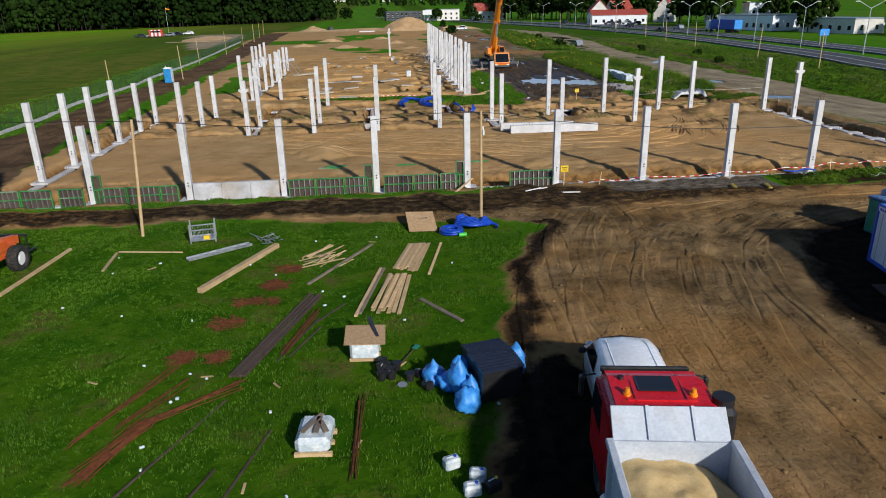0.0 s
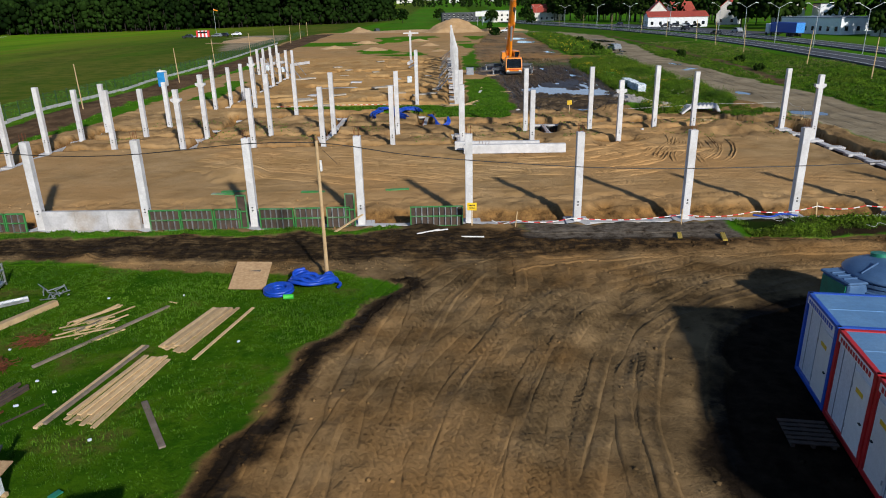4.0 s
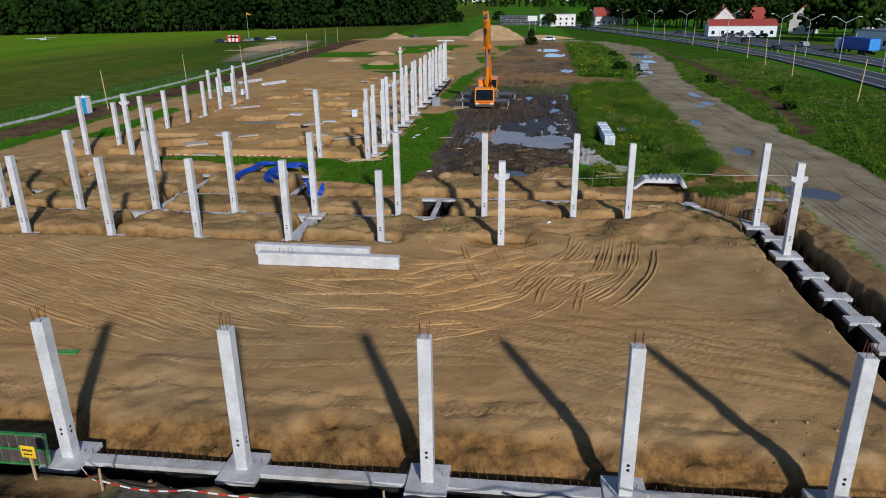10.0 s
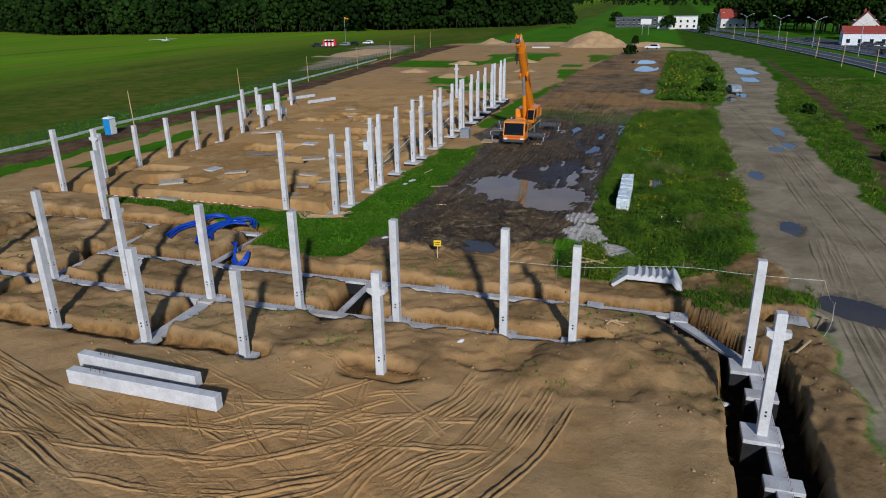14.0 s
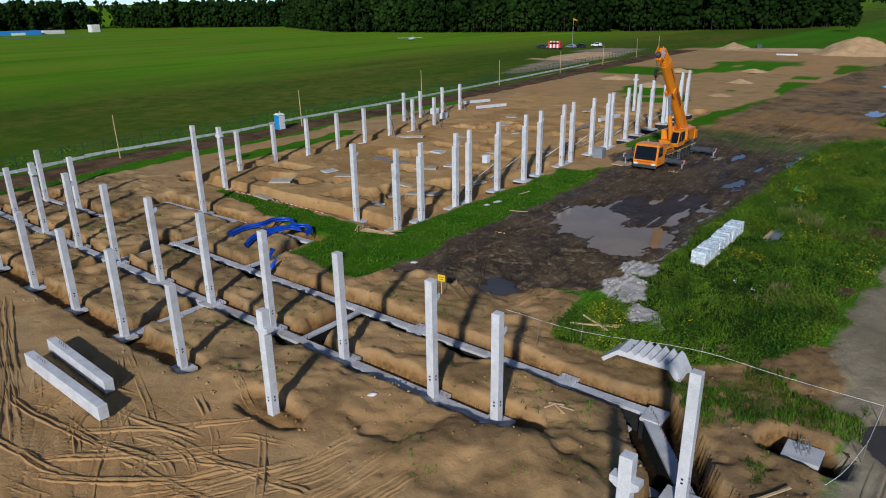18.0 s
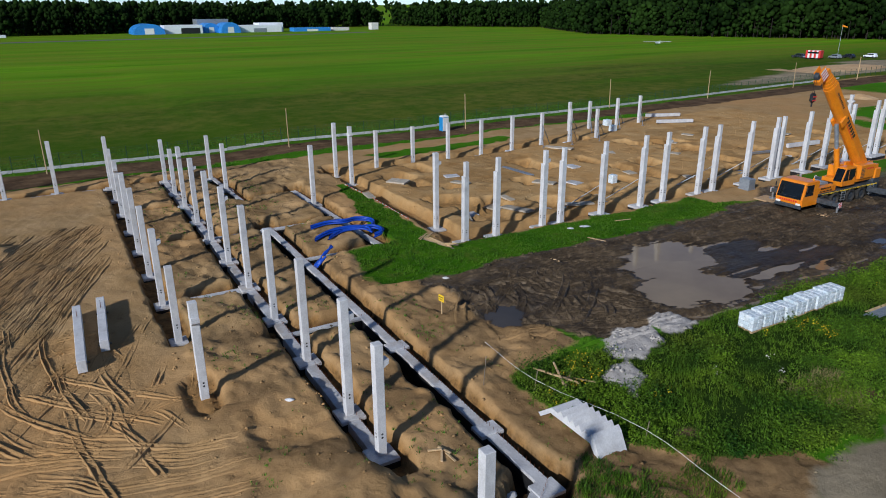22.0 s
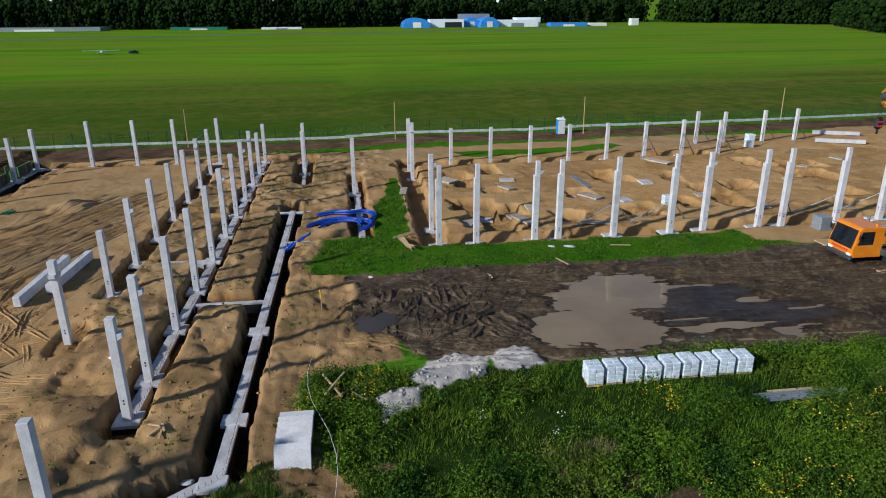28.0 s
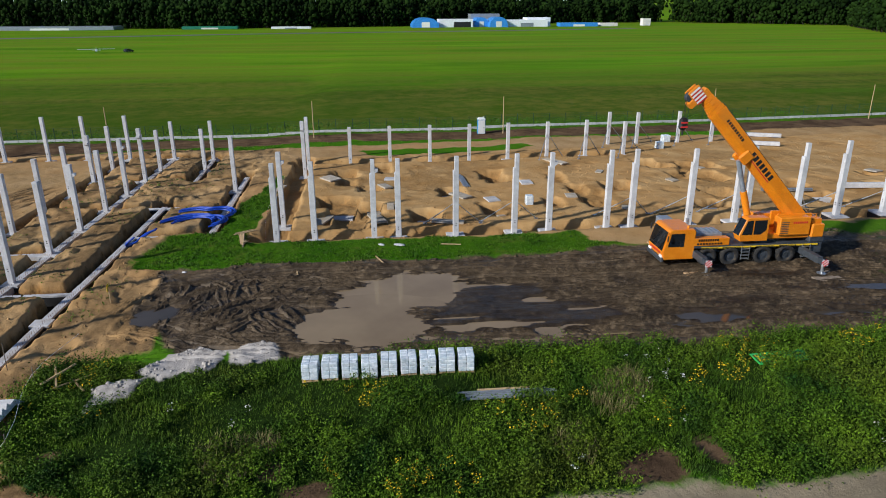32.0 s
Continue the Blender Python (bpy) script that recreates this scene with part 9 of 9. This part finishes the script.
heap(13.5, 300, 13, 10, 5.6, 3, "large pale heap of dug sand at the site's end")
heap(-27, 312, 7, 6, 2.2, 5, "small heap of dug sand on the far berm")
heap(-5, 310, 34, 7, 1.2, 7, "long low berm of dug sand")
heap(32, 303, 14, 7, 1.8, 9, "low spread of dug sand beside the big heap")
heap(-60, 262, 8, 20, 1.0, 11, "flat pale spoil heap on the airfield edge")
for x, y, r, h in ((-8, 190, 3.5, 0.9), (6, 205, 3, 0.8), (-14, 222, 4, 1.0), (2, 230, 3.5, 0.8), (-20, 200, 4, 0.9), (9, 182, 2.5, 0.6)):
    heap(x, y, r, r * 0.8, h, int(x * 3 + 50), "small mound of dug sand among grass")

# ---- road with two carriageways ----
def ribbon(name, line, w0, w1, z, material, label, category="road"):
    bm = B()
    prev = None
    for i, (x, y) in enumerate(line):
        a, b = Vector(line[max(i - 1, 0)]), Vector(line[min(i + 1, len(line) - 1)])
        d = (b - a).normalized()
        n = Vector((d.y, -d.x))
        gz = float(height(np.array([x + n.x * (w0 + w1) / 2]), np.array([y + n.y * (w0 + w1) / 2]))[0][0])
        cur = [bm.verts.new((x + n.x * w, y + n.y * w, gz + z + dz)) for w, dz in ((w0, -0.5), (w0, 0), (w1, 0), (w1, -0.5))]
        if prev:
            for k in range(3):
                bm.faces.new((prev[k], prev[k + 1], cur[k + 1], cur[k]))
        prev = cur
    bmesh.ops.recalc_face_normals(bm, faces=bm.faces[:])
    tagged(new(name, mesh_of(name, bm, material)), label, category, kind="structure")


LINE = [(52, -40), (66, 40), (76, 99), (81, 136), (83.4, 171), (83.4, 200), (81.6, 225), (74, 282), (66, 340), (54, 420), (36, 520), (0, 680)]
LINE = [tuple(Vector(LINE[i]).lerp(Vector(LINE[i + 1]), t)) for i in range(len(LINE) - 1) for t in (0, 0.25, 0.5, 0.75)] + [LINE[-1]]
ribbon("road", LINE, 0, 8.5, 0.30, ASPHALT, "dark asphalt carriageway with pale edge lines")
ribbon("road_far_carriageway", LINE, 14.5, 23, 0.30, ASPHALT, "second asphalt carriageway beyond the grass median")
for w in (0.35, 4.1, 8.0, 14.9, 18.8, 22.5):
    ribbon("road_line", LINE, w, w + 0.15, 0.33, STRIPE_WHITE, "white painted road line", "road marking")
ribbon("car_park", LINE[24:34], 24.5, 34, 0.25, ASPHALT, "asphalt car park beside the road", "car park")

# lamp posts in the median
for i in range(14):
    s = 3.2 + i * 2.55
    k, f = int(s), s - int(s)
    if k + 1 >= len(LINE):
        break
    a, b = Vector(LINE[k]), Vector(LINE[k + 1])
    d = (b - a).normalized()
    p = a.lerp(b, f) + Vector((d.y, -d.x)) * 11.4
    z = float(height(np.array([p.x]), np.array([p.y]))[0][0])
    t = thing("street_lamp", (p.x, p.y, z), "tall grey double-armed street lamp in the road median", "street lamp", "street lamps", rz=math.degrees(math.atan2(d.y, d.x)))
    part("mast", rod(B(), (0, 0, -0.3), (0, 0, 8.4), 0.10, 10, 0.06), STEEL, t)
    for sgn in (-1, 1):
        part("arm", rod(B(), (0, 0, 8.3), (0, sgn * 2.2, 9.5), 0.05, 8), STEEL, t)
        part("lamp_head", bx(B(), (0, sgn * 2.6, 9.55), (0.3, 0.9, 0.14), bevel=0.04), STRIPE_WHITE, t)


# ---- houses and halls by the road ----
def house(x, y, w, d, h, roof_h, rz, wall_mat, roof_mat, label, cat="house", gable=True, shop=False):
    z = float(height(np.array([x]), np.array([y]))[0][0])
    t = thing("house" if cat == "house" else "commercial_hall", (x, y, z), label, cat, rz=rz)
    wl = part("wall", bx(B(), (0, 0, h / 2), (w, d, h)), wall_mat, t)
    bm = B()
    if gable:
        profile(bm, [(-d / 2 - 0.4, h - 0.15), (0, h + roof_h), (d / 2 + 0.4, h - 0.15), (d / 2 + 0.4, h + 0.1), (0, h + roof_h + 0.28), (-d / 2 - 0.4, h + 0.1)], -w / 2 - 0.3, w / 2 + 0.3)
        part("roof", bm, roof_mat, t)
        bm = B()
        profile(bm, [(-d / 2, h), (0, h + roof_h), (d / 2, h)], -w / 2, w / 2)
        part("gable", bm, wall_mat, t)
        part("chimney", bx(B(), (w * 0.2, 0.6, h + roof_h + 0.3), (0.6, 0.6, 1.6)), TILE_RED, t)
    else:
        part("roof", bx(B(), (0, 0, h + 0.15), (w + 0.3, d + 0.3, 0.35)), roof_mat, t)
    for side in (-1, 1):
        n = max(2, int(w / 3.2))
        for fl in range(max(1, int(h / 2.9))):
            for i in range(n):
                wx = -w / 2 + (i + 0.5) * w / n
                o = part("window", bx(B(), (wx, side * (d / 2 + 0.01), 1.6 + 2.8 * fl), (1.1, 0.06, 1.3)), GLASS, t)
                part("window_frame", bx(bx(B(), (wx, side * (d / 2 + 0.03), 2.3 + 2.8 * fl), (1.3, 0.08, 0.1)), (wx, side * (d / 2 + 0.03), 0.92 + 2.8 * fl), (1.3, 0.12, 0.1)), STRIPE_WHITE, o)
        for i in range(max(1, int(d / 4))):
            wy = -d / 2 + (i + 0.5) * d / max(1, int(d / 4))
            part("window", bx(B(), (side * (w / 2 + 0.01), wy, 1.7), (0.06, 1.1, 1.3)), GLASS, t)
    return t


house(108, 312, 24, 14, 4.2, 1.8, -8, WHITE, TILE_RED, "long white hall with a shallow dark red roof", "hall")
house(80, 500, 22, 11, 5.5, 5.0, 8, PLASTER, TILE_RED, "pale house with a steep red tiled roof")
house(112, 352, 11, 9, 5.5, 4.8, 80, PLASTER, TILE_RED, "white gabled house with a red tiled roof")
house(126, 362, 12, 9, 5.5, 4.5, 20, PLASTER, TILE_RED, "cream house with an orange-red roof")
house(150, 300, 12, 10, 6, 4.5, 75, PLASTER, TILE_RED, "white house with red roof among trees")
house(160, 285, 12, 9, 8, 1.0, -10, WHITE, ASPHALT, "white flat-roofed house of two storeys", gable=False)
house(172, 268, 13, 10, 6, 4.5, 30, PLASTER, TILE_RED, "pale house with a red roof behind trees")
house(138, 330, 12, 9, 6, 4.5, 60, PLASTER, TILE_RED, "house with a red tiled roof")
house(128, 228, 26, 12, 4.6, 0.5, 102, WHITE, PIPE_GREY, "long white flat-roofed commercial hall with brick-red panels", "hall", gable=False)
house(138, 200, 20, 11, 4.0, 0.5, 102, PLASTER, PIPE_GREY, "low grey annex hall", "hall", gable=False)
house(45, 480, 22, 10, 7, 1, 0, PLASTER, PIPE_GREY, "grey concrete frame building beyond the road", "hall", gable=False)
house(20, 520, 26, 12, 6, 1, 5, ASPHALT, DARK_STEEL, "low dark hall beyond the road", "hall", gable=False)
house(186, 230, 12, 9, 6, 4, 10, PLASTER, TILE_RED, "house with red roof at the wood's edge")
house(178, 205, 14, 10, 6, 4, 50, PLASTER, TILE_RED, "house with dull red roof among trees")


def car(x, y, rz, paint, label, s=1.0):
    z = float(height(np.array([x]), np.array([y]))[0][0]) + (0.32 if 76 < x < 112 and y > 120 else 0.02)
    t = thing("car", (x, y, z), label, "car", "parked cars", rz=rz)
    bm = B()
    profile(bm, [(-2.1 * s, 0.35), (-2.15 * s, 0.85), (-1.9 * s, 1.0), (-1.5 * s, 1.5 * s), (0.3, 1.52 * s), (1.0, 1.0), (2.05 * s, 0.85), (2.15 * s, 0.4)], -0.86, 0.86)
    bmesh.ops.bevel(bm, geom=bm.edges[:], offset=0.06, segments=1, affect="EDGES")
    part("body", bm, paint, t)
    bm = B()
    profile(bm, [(-1.75 * s, 1.03), (-1.45 * s, 1.40 * s), (0.22, 1.42 * s), (0.85, 1.03)], -0.872, 0.872)
    part("glazing", bm, GLASS, t)
    for wy in (-1.35 * s, 1.35 * s):
        for sx in (-0.78, 0.78):
            part("wheel", rod(B(), (sx - 0.1, wy, 0.32), (sx + 0.1, wy, 0.32), 0.32, 14), RUBBER, t)


SILVER = surf("silver_car_paint", (0.30, 0.34, 0.38), (0.38, 0.42, 0.46), 2, 0.3, 0.3, bump=0)
car(34.2, 284, 80, WHITE, "white van-like car on the dirt track", 1.15)
car(49.8, 172, 10, SILVER, "silver car parked on the puddled track")
for x, y, r, m, lb in ((-93, 290, 95, CAR_DARK, "dark car parked on the airfield"), (-82, 301, 90, CAR_DARK, "dark van parked on the airfield"), (-79, 309, 88, WHITE, "white car parked on the airfield"), (-83, 295, 80, SILVER, "silver car parked on the airfield"), (-88, 289, 95, SILVER, "grey car beside the striped trailer"),
                       (-256, -10, 60, CAR_DARK, "dark tow car beside the glider"), (92, 222, 5, CAR_DARK, "dark car on the near carriageway"), (96, 262, 5, CAR_DARK, "dark car on the road"), (89, 330, 7, CAR_DARK, "dark car on the road"), (104, 300, 90, CAR_DARK, "dark car before the white hall"), (100, 298, 90, CAR_DARK, "black car before the white hall"), (108, 299, 90, SILVER, "grey car before the white hall"), (112, 298, 92, CAR_DARK, "dark car parked in front of the hall"), (104, 236, 5, SILVER, "silver car on the far carriageway"), (-20, 318, 20, DARK_STEEL, "small dark machine on the berm")):
    car(x, y, r, m, lb)

# blue articulated lorry
lz = float(height(np.array([107.0]), np.array([210.0]))[0][0]) + 0.3
lor = thing("articulated_lorry", (107.4, 211, lz), "articulated lorry with a blue curtain trailer by the road", "lorry", rz=4)
part("trailer", bx(B(), (0, -1, 2.45), (2.5, 13.4, 2.7), bevel=0.05), BLUE, lor, "dark blue trailer curtain")
part("trailer_rear", bx(B(), (0, -7.75, 2.45), (2.45, 0.08, 2.6)), BAG, lor, "light blue trailer doors")
part("tractor_cab", bx(B(), (0, 7.6, 1.95), (2.45, 2.1, 2.9), bevel=0.15), WHITE, lor)
part("windscreen", bx(B(), (0, 8.66, 2.5), (2.1, 0.04, 1.0)), GLASS, lor)
part("chassis", bx(B(), (0, 0, 0.95), (1.0, 16, 0.25)), DARK_STEEL, lor)
for wy in (-6.2, -4.9, -3.6, 5.2, 7.8):
    for sx in (-1.1, 1.1):
        part("wheel", rod(B(), (sx - 0.15, wy, 0.5), (sx + 0.15, wy, 0.5), 0.5, 16), RUBBER, lor)


def board_sign(x, y, w, h, hz, mat, label):
    z = float(height(np.array([x]), np.array([y]))[0][0])
    t = thing("billboard", (x, y, z), label, "billboard", "billboards")
    part("panel", bx(B(), (0, 0, hz), (w, 0.25, h), bevel=0.03), mat, t)
    for s in (-0.3, 0.3):
        part("leg", rod(B(), (s * w, 0.2, -0.3), (s * w, 0.2, hz), 0.14, 8), STEEL, t)


board_sign(29, 400, 5, 2.5, 6.0, STRIPE_WHITE, "large white billboard beyond the heap")
board_sign(100, 150, 2.2, 1.4, 3.0, BAG, "blue road sign on two posts")

# striped control trailer with a wind mast
tz = float(height(np.array([-86.0]), np.array([288.0]))[0][0])
ct = thing("control_trailer", (-86, 288, tz), "red and white striped airfield control trailer on grass", "trailer", rz=8)
for k in range(7):
    part("body_stripe", bx(B(), (-2.1 + 0.7 * k, 0, 1.7), (0.7, 2.2, 2.4)), STRIPE_RED if k % 2 == 0 else STRIPE_WHITE, ct)
part("window_band", bx(B(), (0, 0, 2.2), (3.6, 2.24, 0.6)), GLASS, ct)
for sx in (-1.2, 1.2):
    part("wheel", rod(B(), (sx, -1.0, 0.4), (sx, 1.0, 0.4), 0.4, 14), RUBBER, ct)
wm = thing("wind_mast", (-84, 298, tz), "thin mast with a wind sock on the airfield", "mast")
part("mast", rod(B(), (0, 0, 0), (0, 0, 11), 0.08, 8), STEEL, wm)
part("wind_sock", rod(B(), (0, 0, 10.6), (1.6, 0.3, 10.2), 0.35, 10, 0.15), AMBER, wm)


# ---- light aircraft ----
def aircraft(x, y, rz, label):
    z = float(height(np.array([x]), np.array([y]))[0][0])
    t = thing("light_aircraft", (x, y, z), label, "aircraft", "light aircraft", rz=rz)
    bm = B()
    for a, b, r0, r1 in ((-4.6, -1.0, 0.16, 0.5), (-1.0, 1.2, 0.5, 0.55), (1.2, 2.6, 0.55, 0.28)):
        rod(bm, (0, a, 1.15), (0, b, 1.15), r0, 14, r1)
    part("fuselage", bm, WHITE, t, smooth=True)
    bm = B()
    slab(bm, [(-7.2, 0.2), (-7.2, -0.5), (0, -0.8), (7.2, -0.5), (7.2, 0.2), (0, 0.75)], 1.62, 1.74)
    part("wing", bm, WHITE, t)
    part("tailplane", slab(B(), [(-1.7, -4.2), (-1.7, -4.8), (1.7, -4.8), (1.7, -4.2), (0, -3.7)], 1.25, 1.32), WHITE, t)
    bm = B()
    profile(bm, [(-3.7, 1.2), (-4.5, 2.6), (-5.0, 2.6), (-4.9, 1.2)], -0.05, 0.05)
    part("fin", bm, WHITE, t)
    part("canopy", bx(B(), (0, 0.5, 1.5), (0.7, 1.3, 0.5), bevel=0.15), GLASS, t)
    for px, py in ((-0.8, 0.4), (0.8, 0.4), (0, 2.0)):
        part("landing_wheel", rod(rod(B(), (px - 0.06, py, 0.22), (px + 0.06, py, 0.22), 0.22, 12), (px, py, 0.25), (px * 0.5, py, 0.8), 0.04, 6), BLACK, t)


aircraft(-205, 340, 60, "white high-winged light aircraft parked on the airfield")
aircraft(-252, -22, 110, "white glider resting on the airfield grass")

# ---- hangars across the airfield ----
def hangar(x, y, w, d, h, arch, mat, label, door=False):
    z = float(height(np.array([x]), np.array([y]))[0][0])
    t = thing("hangar", (x, y, z), label, "hangar", "hangars")
    bm = B()
    if arch:
        out = [(w / 2 * math.cos(math.pi * k / 14), h * math.sin(math.pi * k / 14) ** 0.8) for k in range(15)]
        lo = [bm.verts.new((d / 2, yy, zz)) for yy, zz in out]
        hi = [bm.verts.new((-d / 2, yy, zz)) for yy, zz in out]
        bm.faces.new(lo), bm.faces.new(hi[::-1])
        for k in range(14):
            bm.faces.new((lo[k + 1], lo[k], hi[k], hi[k + 1]))
        bmesh.ops.recalc_face_normals(bm, faces=bm.faces[:])
    else:
        bx(bm, (0, 0, h / 2), (d, w, h), bevel=0.1)
    part("shell", bm, mat, t)
    for k in range(6):
        part("rib", bx(B(), (d / 2 + 0.05, -w / 2 + (k + 0.5) * w / 6, h * 0.3), (0.12, 0.2, h * 0.6)), mat, t)
    if door:
        part("door_opening", bx(B(), (d / 2 + 0.05, w * 0.18, h * 0.34), (0.2, w * 0.5, h * 0.66)), BLACK, t, "open dark hangar door")
    else:
        part("door", bx(B(), (d / 2 + 0.06, 0, h * 0.3), (0.15, w * 0.3, h * 0.55)), STRIPE_WHITE if mat is not WHITE else PIPE_GREY, t)


hangar(-632, 148, 26, 40, 9, True, BAG, "blue arched fabric hangar at the airfield edge")
hangar(-630, 178, 33, 24, 7.5, False, WHITE, "white hangar with an open dark door", True)
hangar(-640, 204, 15, 30, 9, True, BAG, "small blue arched fabric hangar")
hangar(-628, 219, 18, 30, 9.5, True, BAG, "bright blue arched fabric hangar")
hangar(-665, 212, 30, 20, 12, False, PIPE_GREY, "grey hall behind the blue hangars")
hangar(-632, 248, 42, 26, 6.5, False, WHITE, "long white metal airfield hangar")
hangar(-640, 262, 24, 20, 8.5, False, WHITE, "tall white metal hangar block")
hangar(-625, 300, 38, 14, 3.6, False, BAG, "low building with a bright blue roof")
hangar(-628, 332, 18, 10, 3.2, False, PLASTER, "small pale airfield hut")
hangar(-640, 376, 8, 8, 7, False, PLASTER, "little pale airfield tower hut")
hangar(-610, -52, 50, 10, 2.6, False, GREEN_PLASTIC, "long low green shed at the forest edge")
hangar(-612, -190, 110, 26, 3.2, False, PIPE_GREY, "long grey roofed shed at the forest edge")
hangar(-606, 22, 36, 8, 2.0, False, WHITE, "low white trailer row by the forest")
ribbon("runway", [(-420, -400), (-430, -140), (-490, 30), (-520, 208), (-560, 330)], 0, 16, 0.06, surf("worn_runway", (0.10, 0.105, 0.10), (0.14, 0.14, 0.13), 0.05, 0.9, fine=1), "narrow grey runway across the airfield grass", "runway")

# ---- distant town ----
for i in range(26):
    x, y = -260 + 34 * i + random.uniform(-20, 20), 2300 + random.uniform(-200, 300)
    z = float(height(np.array([x]), np.array([y]))[0][0])
    w, h = random.uniform(16, 34), random.uniform(22, 52)
    t = thing("tower_block", (x, y, z - 4), "pale distant apartment block on the skyline", "apartment block", "distant blocks")
    part("wall", bx(B(), (0, 0, h / 2), (w, 14, h)), PLASTER, t)
    for k in range(3):
        part("window_band", bx(B(), (0, -7.1, h * (0.25 + 0.25 * k)), (w * 0.85, 0.2, 1.4)), GLASS, t)
